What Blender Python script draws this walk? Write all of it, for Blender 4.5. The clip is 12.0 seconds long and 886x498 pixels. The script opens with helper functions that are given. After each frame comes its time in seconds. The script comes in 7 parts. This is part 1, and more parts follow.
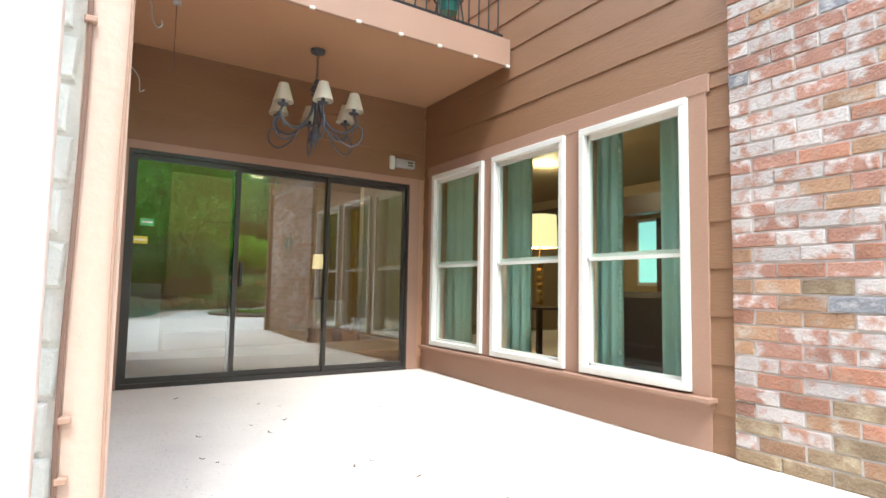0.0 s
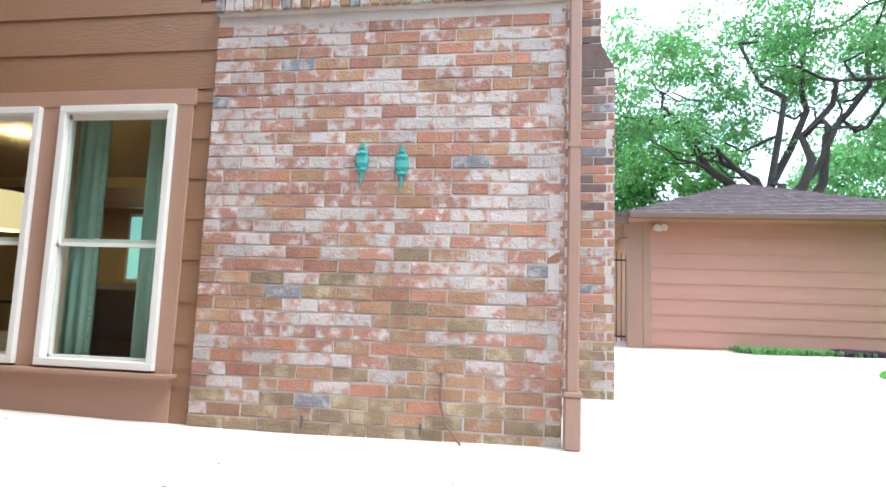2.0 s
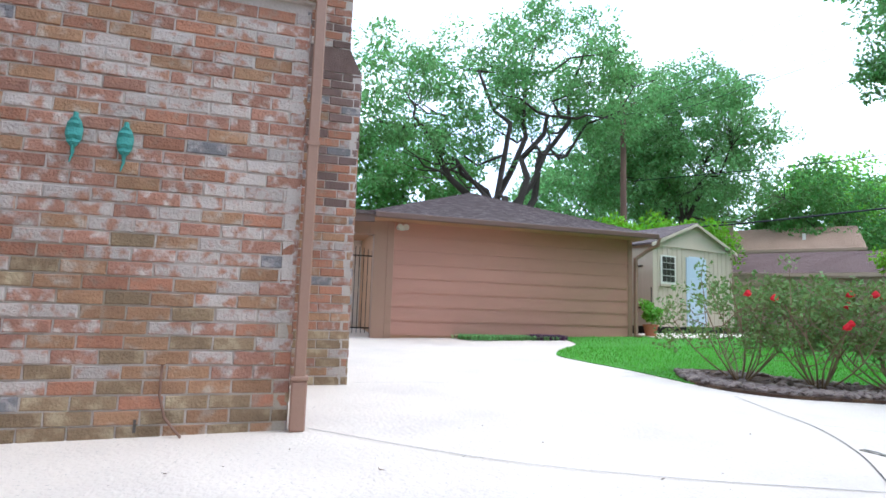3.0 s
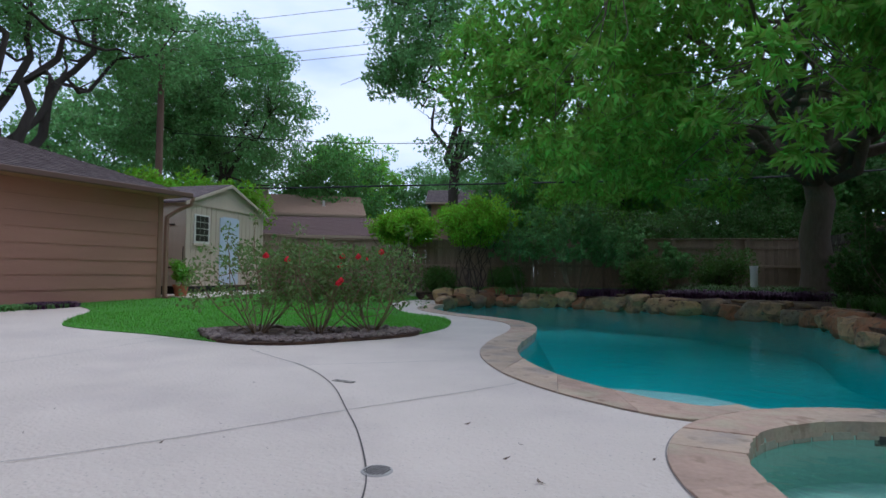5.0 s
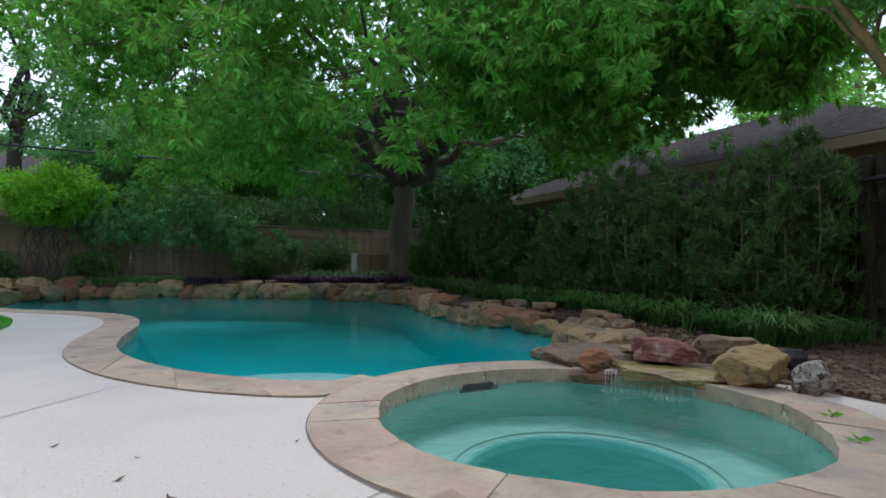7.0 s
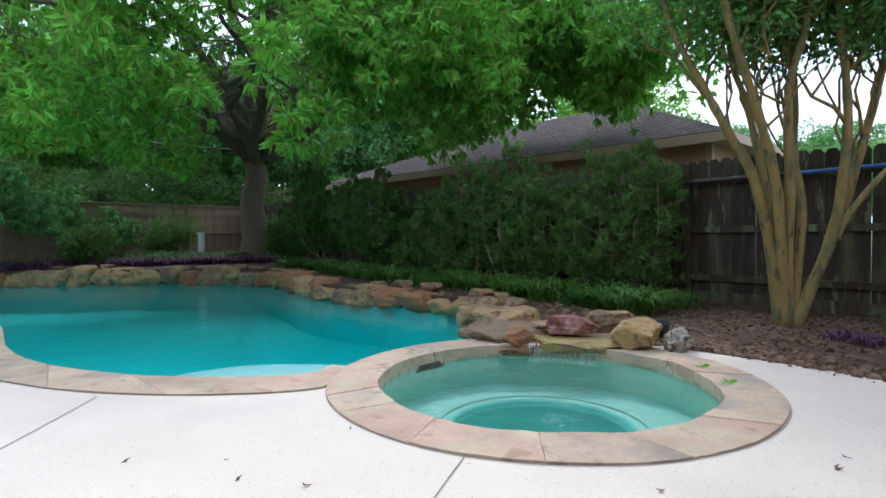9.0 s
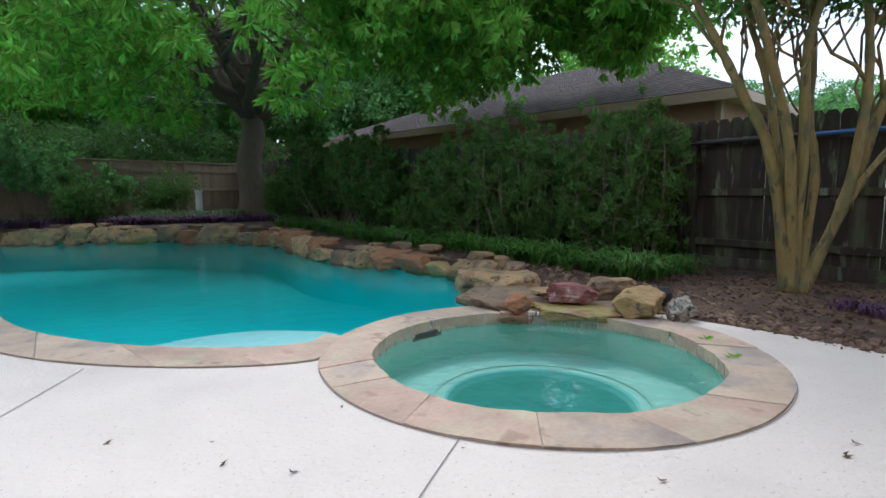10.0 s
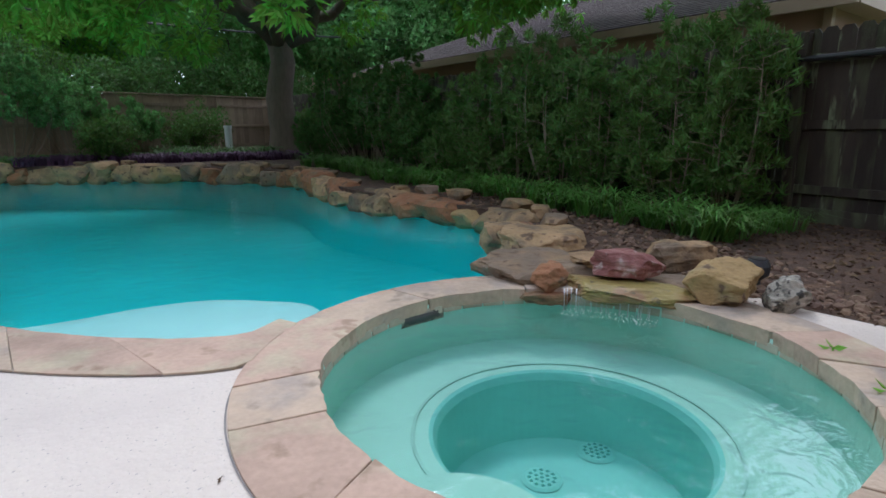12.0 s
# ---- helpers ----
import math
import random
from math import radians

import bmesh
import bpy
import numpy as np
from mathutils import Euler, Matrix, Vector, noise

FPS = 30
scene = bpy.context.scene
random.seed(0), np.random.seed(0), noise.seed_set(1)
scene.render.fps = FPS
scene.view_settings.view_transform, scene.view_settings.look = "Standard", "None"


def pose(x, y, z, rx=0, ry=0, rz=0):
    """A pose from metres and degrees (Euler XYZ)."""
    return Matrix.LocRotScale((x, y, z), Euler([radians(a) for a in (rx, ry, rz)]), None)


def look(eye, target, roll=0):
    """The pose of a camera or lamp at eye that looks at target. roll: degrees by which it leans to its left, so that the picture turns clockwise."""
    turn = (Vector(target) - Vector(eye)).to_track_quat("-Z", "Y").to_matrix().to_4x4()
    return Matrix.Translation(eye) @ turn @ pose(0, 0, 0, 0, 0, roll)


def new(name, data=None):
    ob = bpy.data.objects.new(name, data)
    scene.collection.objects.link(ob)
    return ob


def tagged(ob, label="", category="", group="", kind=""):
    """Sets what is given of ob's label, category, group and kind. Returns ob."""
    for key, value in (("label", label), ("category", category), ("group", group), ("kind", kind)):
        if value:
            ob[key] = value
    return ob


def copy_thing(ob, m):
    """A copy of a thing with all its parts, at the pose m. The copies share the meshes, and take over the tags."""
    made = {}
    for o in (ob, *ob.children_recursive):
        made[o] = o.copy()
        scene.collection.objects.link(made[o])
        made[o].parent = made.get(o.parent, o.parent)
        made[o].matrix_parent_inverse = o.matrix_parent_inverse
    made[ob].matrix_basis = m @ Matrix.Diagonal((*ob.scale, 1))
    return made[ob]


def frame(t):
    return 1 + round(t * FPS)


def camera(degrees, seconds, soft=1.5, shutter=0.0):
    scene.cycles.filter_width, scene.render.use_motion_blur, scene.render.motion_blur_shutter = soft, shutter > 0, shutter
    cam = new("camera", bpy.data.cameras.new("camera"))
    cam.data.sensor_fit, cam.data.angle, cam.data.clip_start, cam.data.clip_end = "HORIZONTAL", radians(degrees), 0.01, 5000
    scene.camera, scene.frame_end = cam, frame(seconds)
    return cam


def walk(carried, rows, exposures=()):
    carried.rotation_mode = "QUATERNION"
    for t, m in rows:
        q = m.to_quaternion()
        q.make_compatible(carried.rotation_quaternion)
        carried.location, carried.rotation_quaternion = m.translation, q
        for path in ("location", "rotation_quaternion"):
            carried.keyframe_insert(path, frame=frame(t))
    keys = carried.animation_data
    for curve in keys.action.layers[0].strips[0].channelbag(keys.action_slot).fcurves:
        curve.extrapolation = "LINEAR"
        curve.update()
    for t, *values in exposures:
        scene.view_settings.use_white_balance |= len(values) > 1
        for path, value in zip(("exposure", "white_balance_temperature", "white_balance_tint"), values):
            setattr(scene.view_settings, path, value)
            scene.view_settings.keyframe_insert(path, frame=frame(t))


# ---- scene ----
cam = camera(77.9, 12.0, soft=1.6)
ROWS = [
    (0.0, -0.141, -0.087, 0.958, -32.65, 4.21, -1.02),
    (0.5, -0.190, -0.073, 0.925, -40.14, 4.33, -1.44),
    (1.0, -0.258, -0.146, 0.885, -56.06, 5.16, -1.87),
    (1.5, -0.377, -0.372, 0.875, -68.59, 5.47, -1.96),
    (2.0, -0.452, -0.511, 0.852, -81.73, 5.94, -2.00),
    (2.5, -0.556, -0.577, 0.843, -92.40, 6.14, -2.06),
    (3.0, -0.684, -0.652, 0.818, -106.82, 6.26, -1.84),
    (3.5, -0.762, -0.646, 0.800, -121.53, 5.53, -1.47),
    (3.7, -0.784, -0.644, 0.804, -125.74, 5.11, -1.41),
    (5.3, -0.925, -0.693, 0.884, -156.66, 2.41, -0.20),
    (5.5, -0.948, -0.692, 0.881, -159.05, 2.31, -0.16),
    (6.0, -0.977, -0.714, 0.847, -167.29, 2.05, -0.21),
    (6.5, -0.908, -0.773, 0.816, -176.57, 1.79, -0.07),
    (7.0, -0.696, -0.907, 0.810, -191.68, 1.68, -0.14),
    (7.5, -0.363, -0.902, 0.877, -200.74, 1.35, 0.15),
    (7.7, -0.261, -0.867, 0.901, -204.18, 1.26, 0.36),
    (9.3, 0.496, -0.731, 1.047, -209.91, -2.89, 0.25),
    (9.5, 0.486, -0.751, 1.052, -209.80, -4.27, 0.17),
    (10.0, 0.337, -0.863, 1.115, -209.59, -6.01, 0.37),
    (10.5, 0.044, -1.068, 1.117, -208.63, -8.70, 0.39),
    (11.0, -0.219, -1.367, 1.128, -208.23, -11.40, 0.38),
    (11.5, -0.455, -1.630, 1.098, -207.28, -11.96, 0.46),
    (12.0, -0.585, -1.844, 1.072, -203.97, -12.41, 0.42),
]
EXPO = [(0.0, 2.4, 5800, 5), (1.5, 2.1, 5780, 7), (2.0, 1.92, 5750, 9), (2.5, 1.75, 5700, 10), (3.0, 1.12, 5680, 11), (3.7, 0.6, 5650, 13), (5.3, -0.25, 5700, 17),
        (6.3, -0.1, 5850, 16), (7.0, 0.28, 5850, 13), (7.7, 0.58, 5820, 12), (9.3, 0.88, 5920, 12), (10.5, 0.6, 5920, 14), (12.0, 0.6, 5920, 16)]
walk(cam, [(t, pose(x, y, z, 90 + pitch, roll, yaw)) for t, x, y, z, yaw, pitch, roll in ROWS], EXPO)

# world and sun: bright overcast, soft light from high up
SUN_EL, SUN_AZ = 58.0, 200.0
world = bpy.data.worlds.new("world")
scene.world = world
world.use_nodes = True
wn, wl = world.node_tree.nodes, world.node_tree.links
wn.clear()
sky = wn.new("ShaderNodeTexSky")
sky.sky_type, sky.sun_disc = "NISHITA", False
sky.sun_elevation, sky.sun_rotation = radians(SUN_EL), radians(SUN_AZ)
sky.air_density, sky.dust_density = 1.2, 3.0
wtc = wn.new("ShaderNodeTexCoord")
wmap = wn.new("ShaderNodeMapping")
wmap.inputs["Scale"].default_value = (1.6, 1.6, 4.5)
wno = wn.new("ShaderNodeTexNoise")
wno.inputs["Scale"].default_value, wno.inputs["Detail"].default_value = 1.7, 6.0
wramp = wn.new("ShaderNodeValToRGB")
wramp.color_ramp.elements[0].position, wramp.color_ramp.elements[0].color = 0.36, (7.6, 9.2, 11.6, 1)
wramp.color_ramp.elements[1].position, wramp.color_ramp.elements[1].color = 0.58, (11.6, 12.7, 13.6, 1)
wmix = wn.new("ShaderNodeMixRGB")
wmix.inputs["Fac"].default_value = 0.86
wbg, wout = wn.new("ShaderNodeBackground"), wn.new("ShaderNodeOutputWorld")
wbg.inputs["Strength"].default_value = 0.10
wl.new(wtc.outputs["Generated"], wmap.inputs["Vector"])
wl.new(wmap.outputs["Vector"], wno.inputs["Vector"])
wl.new(wno.outputs["Fac"], wramp.inputs["Fac"])
wl.new(sky.outputs["Color"], wmix.inputs["Color1"])
wl.new(wramp.outputs["Color"], wmix.inputs["Color2"])
wl.new(wmix.outputs["Color"], wbg.inputs["Color"])
wl.new(wbg.outputs["Background"], wout.inputs["Surface"])
sun = new("sun", bpy.data.lights.new("sun", "SUN"))
sun.data.energy, sun.data.angle, sun.data.color = 1.0, radians(14), (1.0, 0.98, 0.95)
_a, _e = radians(SUN_AZ), radians(SUN_EL)
sun.matrix_world = look((math.sin(_a) * math.cos(_e) * 50, math.cos(_a) * math.cos(_e) * 50, math.sin(_e) * 50), (0, 0, 0))


# ---- materials ----
def mat(name, base, rough=0.6, var=0.25, scale=3.0, fine=40.0, bump=0.15, bscale=None, metal=0.0, spec=0.5,
        second=None, smix=0.5, sscale=1.2, piece=0.0, stretch=(1, 1, 1), trans=0.0, coat=0.0, hue=0.0, specks=None):
    """Noise-varied surface: base colour, broad stains, a fine grain, bump, and a difference from piece to piece."""
    m = bpy.data.materials.new(name)
    m.use_nodes = True
    n, l = m.node_tree.nodes, m.node_tree.links
    b = n["Principled BSDF"]
    b.inputs["Roughness"].default_value, b.inputs["Metallic"].default_value = rough, metal
    b.inputs["Specular IOR Level"].default_value = spec
    b.inputs["Coat Weight"].default_value = coat
    tc, mp = n.new("ShaderNodeTexCoord"), n.new("ShaderNodeMapping")
    mp.inputs["Scale"].default_value = stretch
    l.new(tc.outputs["Object"], mp.inputs["Vector"])
    if piece:
        oir, sc = n.new("ShaderNodeObjectInfo"), n.new("ShaderNodeVectorMath")
        sc.operation = "SCALE"
        sc.inputs[0].default_value, = ((37.0, 61.0, 23.0),)
        l.new(oir.outputs["Random"], sc.inputs["Scale"])
        l.new(sc.outputs[0], mp.inputs["Location"])
    n1, n2 = n.new("ShaderNodeTexNoise"), n.new("ShaderNodeTexNoise")
    n1.inputs["Scale"].default_value, n1.inputs["Detail"].default_value = scale, 5
    n2.inputs["Scale"].default_value, n2.inputs["Detail"].default_value = fine, 3
    l.new(mp.outputs["Vector"], n1.inputs["Vector"])
    l.new(mp.outputs["Vector"], n2.inputs["Vector"])
    col = n.new("ShaderNodeRGB")
    col.outputs[0].default_value = (*base, 1)
    out = col.outputs[0]
    if second:
        r = n.new("ShaderNodeValToRGB")
        n3 = n.new("ShaderNodeTexNoise")
        n3.inputs["Scale"].default_value, n3.inputs["Detail"].default_value = sscale, 6
        l.new(mp.outputs["Vector"], n3.inputs["Vector"])
        r.color_ramp.elements[0].position, r.color_ramp.elements[1].position = 0.62 - 0.3 * smix, 0.78 - 0.3 * smix
        l.new(n3.outputs["Fac"], r.inputs["Fac"])
        mx = n.new("ShaderNodeMixRGB")
        l.new(r.outputs["Color"], mx.inputs["Fac"])
        l.new(out, mx.inputs["Color1"])
        mx.inputs["Color2"].default_value = (*second, 1)
        out = mx.outputs["Color"]
    if specks:
        tint, size, edge = specks
        n4, r4, m4 = n.new("ShaderNodeTexNoise"), n.new("ShaderNodeValToRGB"), n.new("ShaderNodeMixRGB")
        n4.inputs["Scale"].default_value, n4.inputs["Detail"].default_value = size, 4
        l.new(mp.outputs["Vector"], n4.inputs["Vector"])
        r4.color_ramp.elements[0].position, r4.color_ramp.elements[1].position = edge, edge + 0.07
        l.new(n4.outputs["Fac"], r4.inputs["Fac"])
        l.new(r4.outputs["Color"], m4.inputs["Fac"])
        l.new(out, m4.inputs["Color1"])
        m4.inputs["Color2"].default_value = (*tint, 1)
        out = m4.outputs["Color"]
    hs = n.new("ShaderNodeHueSaturation")
    l.new(out, hs.inputs["Color"])
    a1, a2 = n.new("ShaderNodeMath"), n.new("ShaderNodeMath")
    a1.operation = a2.operation = "MULTIPLY_ADD"
    a1.inputs[1].default_value, a1.inputs[2].default_value = var * 2, 1 - var
    a2.inputs[1].default_value, a2.inputs[2].default_value = var, -var * 0.5
    l.new(n1.outputs["Fac"], a1.inputs[0])
    l.new(n2.outputs["Fac"], a2.inputs[0])
    s = n.new("ShaderNodeMath")
    l.new(a1.outputs[0], s.inputs[0])
    l.new(a2.outputs[0], s.inputs[1])
    val = s.outputs[0]
    if piece:
        oi = n.new("ShaderNodeObjectInfo")
        p = n.new("ShaderNodeMath")
        p.operation = "MULTIPLY_ADD"
        p.inputs[1].default_value, p.inputs[2].default_value = piece * 2, -piece
        l.new(oi.outputs["Random"], p.inputs[0])
        s2 = n.new("ShaderNodeMath")
        l.new(val, s2.inputs[0])
        l.new(p.outputs[0], s2.inputs[1])
        val = s2.outputs[0]
    if hue:
        ge = n.new("ShaderNodeNewGeometry")
        h = n.new("ShaderNodeMath")
        h.operation = "MULTIPLY_ADD"
        h.inputs[1].default_value, h.inputs[2].default_value = hue, 0.5 - hue / 2
        l.new(ge.outputs["Random Per Island"], h.inputs[0])
        l.new(h.outputs[0], hs.inputs["Hue"])
        p3 = n.new("ShaderNodeMath")
        p3.operation = "MULTIPLY_ADD"
        p3.inputs[1].default_value = 0.7
        l.new(ge.outputs["Random Per Island"], p3.inputs[0])
        l.new(val, p3.inputs[2])
        s4 = n.new("ShaderNodeMath")
        s4.operation = "SUBTRACT"
        s4.inputs[1].default_value = 0.35
        l.new(p3.outputs[0], s4.inputs[0])
        val = s4.outputs[0]
    l.new(val, hs.inputs["Value"])
    l.new(hs.outputs["Color"], b.inputs["Base Color"])
    if bump:
        bn = n.new("ShaderNodeBump")
        bn.inputs["Strength"].default_value, bn.inputs["Distance"].default_value = bump, 0.02
        src = n2
        if bscale:
            src = n.new("ShaderNodeTexNoise")
            src.inputs["Scale"].default_value, src.inputs["Detail"].default_value = bscale, 6
            l.new(mp.outputs["Vector"], src.inputs["Vector"])
        l.new(src.outputs["Fac"], bn.inputs["Height"])
        l.new(bn.outputs["Normal"], b.inputs["Normal"])
    if trans:
        tr, mixs = n.new("ShaderNodeBsdfTranslucent"), n.new("ShaderNodeMixShader")
        l.new(hs.outputs["Color"], tr.inputs["Color"])
        mixs.inputs[0].default_value = trans
        l.new(b.outputs[0], mixs.inputs[1])
        l.new(tr.outputs[0], mixs.inputs[2])
        l.new(mixs.outputs[0], n["Material Output"].inputs["Surface"])
    return m


def clear(name, tint, ior=1.45, rough=0.0, bumpscale=0, bump=0.0, floor=0.0, sheet=False):
    """Glass or still water: light goes through with a tint, and the surface mirrors by Fresnel."""
    m = bpy.data.materials.new(name)
    m.use_nodes = True
    n, l = m.node_tree.nodes, m.node_tree.links
    n.remove(n["Principled BSDF"])
    t, gl, mx = n.new("ShaderNodeBsdfTransparent"), n.new("ShaderNodeBsdfGlossy"), n.new("ShaderNodeMixShader")
    fr = n.new("ShaderNodeLayerWeight" if sheet else "ShaderNodeFresnel")
    t.inputs["Color"].default_value = (*tint, 1)
    gl.inputs["Roughness"].default_value = rough
    if sheet:
        fr.inputs["Blend"].default_value = 0.5
        pw = n.new("ShaderNodeMath")
        pw.operation = "POWER"
        pw.inputs[1].default_value = 4.0
        l.new(fr.outputs["Facing"], pw.inputs[0])
        fac = pw.outputs[0]
    else:
        fr.inputs["IOR"].default_value = ior
        fac = fr.outputs[0]
    if floor:
        ad = n.new("ShaderNodeMath")
        ad.use_clamp = True
        ad.inputs[1].default_value = floor
        l.new(fac, ad.inputs[0])
        fac = ad.outputs[0]
    l.new(fac, mx.inputs[0])
    l.new(t.outputs[0], mx.inputs[1])
    l.new(gl.outputs[0], mx.inputs[2])
    l.new(mx.outputs[0], n["Material Output"].inputs["Surface"])
    if bump:
        tc, no, bn = n.new("ShaderNodeTexCoord"), n.new("ShaderNodeTexNoise"), n.new("ShaderNodeBump")
        no.inputs["Scale"].default_value, no.inputs["Detail"].default_value = bumpscale, 3
        no.inputs["Distortion"].default_value = 0.6
        l.new(tc.outputs["Object"], no.inputs["Vector"])
        l.new(no.outputs["Fac"], bn.inputs["Height"])
        bn.inputs["Strength"].default_value, bn.inputs["Distance"].default_value = bump, 0.02
        l.new(bn.outputs["Normal"], gl.inputs["Normal"])
        l.new(bn.outputs["Normal"], fr.inputs["Normal"])
    return m


def glow(name, colour, strength):
    m = bpy.data.materials.new(name)
    m.use_nodes = True
    b = m.node_tree.nodes["Principled BSDF"]
    b.inputs["Base Color"].default_value = (*colour, 1)
    b.inputs["Emission Color"].default_value, b.inputs["Emission Strength"].default_value = (*colour, 1), strength
    return m


CONCRETE = mat("concrete", (0.66, 0.575, 0.495), 0.85, 0.12, 1.3, 70, 0.7, 32, second=(0.60, 0.52, 0.455), smix=0.38, sscale=0.8, specks=((0.42, 0.37, 0.33), 55, 0.64))
SAWCUT = mat("saw_cut", (0.24, 0.215, 0.20), 0.9, 0.3, 12, 60, 0.2)
JOINT = mat("joint_filler", (0.09, 0.08, 0.075), 0.9, 0.2, 5, 60, 0.2)
# Siding tone lowered for the patio's dim light, soffit raised for ground bounce.
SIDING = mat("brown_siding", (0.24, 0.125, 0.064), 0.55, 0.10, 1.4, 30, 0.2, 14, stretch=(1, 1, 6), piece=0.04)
SOFFIT = mat("brown_soffit", (0.44, 0.245, 0.135), 0.6, 0.08, 1.0, 40, 0.1)
TRIM = mat("brown_trim", (0.35, 0.205, 0.14), 0.5, 0.07, 1.5, 40, 0.12)
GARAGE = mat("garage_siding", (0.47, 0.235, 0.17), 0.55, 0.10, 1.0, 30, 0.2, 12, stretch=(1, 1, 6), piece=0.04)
MORTAR = mat("mortar", (0.50, 0.44, 0.40), 0.95, 0.2, 4, 60, 0.4, 50, second=(0.36, 0.31, 0.24), smix=0.4, sscale=0.8)
B_RED = mat("brick_red", (0.34, 0.155, 0.095), 0.9, 0.32, 12, 90, 0.6, 60, piece=0.2, second=(0.30, 0.19, 0.14), smix=0.35, sscale=14)
B_PINK = mat("brick_rose", (0.33, 0.165, 0.115), 0.9, 0.32, 12, 90, 0.6, 60, piece=0.18, second=(0.52, 0.45, 0.41), smix=0.40, sscale=11)
B_WASH = mat("brick_whitewashed", (0.47, 0.405, 0.37), 0.9, 0.26, 12, 90, 0.6, 60, piece=0.14, second=(0.32, 0.165, 0.11), smix=0.46, sscale=12)
B_TAN = mat("brick_tan", (0.33, 0.185, 0.105), 0.9, 0.28, 12, 90, 0.6, 60, piece=0.18, second=(0.42, 0.33, 0.26), smix=0.32, sscale=10)
B_GREY = mat("brick_grey", (0.20, 0.19, 0.20), 0.9, 0.3, 12, 90, 0.6, 60, piece=0.15, second=(0.42, 0.38, 0.36), smix=0.45, sscale=14)
B_MOSS = mat("brick_mossy", (0.25, 0.17, 0.10), 0.9, 0.32, 9, 80, 0.6, 60, piece=0.18, second=(0.36, 0.28, 0.18), smix=0.4, sscale=9)
B_PAINT = mat("brick_painted_white", (0.80, 0.75, 0.68), 0.8, 0.08, 8, 80, 0.4, 50)
B_DARK = mat("brick_sooty", (0.17, 0.11, 0.095), 0.9, 0.3, 9, 80, 0.5, 60, piece=0.2)
WHITE = mat("white_frame", (0.68, 0.655, 0.59), 0.4, 0.06, 2, 60, 0.05)
BRONZE = mat("dark_bronze_frame", (0.055, 0.048, 0.042), 0.35, 0.15, 4, 60, 0.05, metal=0.4)
GLASS = clear("window_glass", (0.90, 0.96, 0.93), 1.5, floor=0.06, sheet=True)
DOORGLASS = clear("door_glass", (0.84, 0.88, 0.86), 1.5, floor=0.2, sheet=True)
IRON = mat("black_iron", (0.02, 0.02, 0.02), 0.5, 0.2, 5, 60, 0.1, metal=0.5)
PEWTER = mat("aged_pewter_metal", (0.10, 0.105, 0.12), 0.55, 0.3, 18, 90, 0.2, metal=0.5)
SHADE = mat("cream_shade", (0.72, 0.66, 0.52), 0.8, 0.06, 5, 90, 0.1, trans=0.35)
CURTAIN = mat("teal_curtain", (0.50, 0.70, 0.62), 0.8, 0.1, 4, 90, 0.15, trans=0.3)
CURTAIN_Y = mat("gold_curtain", (0.62, 0.40, 0.12), 0.8, 0.1, 4, 90, 0.15, trans=0.3)
ROOMWALL = mat("warm_room_wall", (0.40, 0.31, 0.18), 0.8, 0.05, 1, 40, 0.05)
ROOMDARK = mat("dark_wood", (0.06, 0.035, 0.025), 0.4, 0.2, 3, 30, 0.1, stretch=(1, 1, 8))
ROOMFLOOR = mat("tan_tile_floor", (0.42, 0.29, 0.18), 0.25, 0.12, 2, 30, 0.05)
LEATHER = mat("dark_blue_leather", (0.03, 0.035, 0.06), 0.45, 0.15, 6, 60, 0.1)
SHINGLE = mat("brown_shingles", (0.088, 0.062, 0.06), 0.9, 0.35, 14, 50, 0.6, 30, second=(0.14, 0.105, 0.10), smix=0.5, sscale=5, stretch=(1, 1, 3))
SHINGLE_R = mat("rosy_brown_shingles", (0.17, 0.105, 0.095), 0.9, 0.3, 12, 50, 0.5, 30)
SHINGLE_T = mat("tan_shingles", (0.31, 0.20, 0.14), 0.9, 0.25, 10, 50, 0.5, 30)
CREAM = mat("cream_siding", (0.50, 0.42, 0.32), 0.7, 0.10, 1.2, 40, 0.15, stretch=(6, 6, 1))
TANWALL = mat("tan_stucco", (0.33, 0.205, 0.135), 0.8, 0.1, 1.2, 60, 0.2)
TRIMTAN = mat("tan_fascia", (0.40, 0.29, 0.20), 0.6, 0.08, 2, 40, 0.1)
BLUEDOOR = mat("pale_blue_door", (0.50, 0.58, 0.68), 0.5, 0.06, 2, 40, 0.05)
# Base darkened in place of shade on the side fence; green stains are its own.
FENCE = mat("weathered_shaded_fence", (0.046, 0.034, 0.026), 0.9, 0.35, 3, 40, 0.5, 30, stretch=(5, 5, 1), piece=0.3, second=(0.085, 0.095, 0.05), smix=0.45, sscale=1.2, specks=((0.15, 0.17, 0.10), 2.3, 0.60))
# Lightened to make up for the pecan's shade along the back fence.
FENCE_L = mat("brown_back_fence", (0.30, 0.215, 0.15), 0.9, 0.25, 3, 40, 0.4, 30, stretch=(5, 5, 1), piece=0.2)
COPING = mat("flagstone_coping", (0.46, 0.345, 0.25), 0.8, 0.34, 3.2, 35, 1.0, 9, second=(0.33, 0.27, 0.225), smix=0.46, sscale=3.0, piece=0.10, specks=((0.30, 0.23, 0.17), 6, 0.60))
COPING_P = mat("rosy_flagstone", (0.46, 0.315, 0.235), 0.8, 0.34, 3.2, 35, 1.0, 9, second=(0.46, 0.375, 0.26), smix=0.5, sscale=3.4, piece=0.10, specks=((0.34, 0.23, 0.16), 6, 0.60))
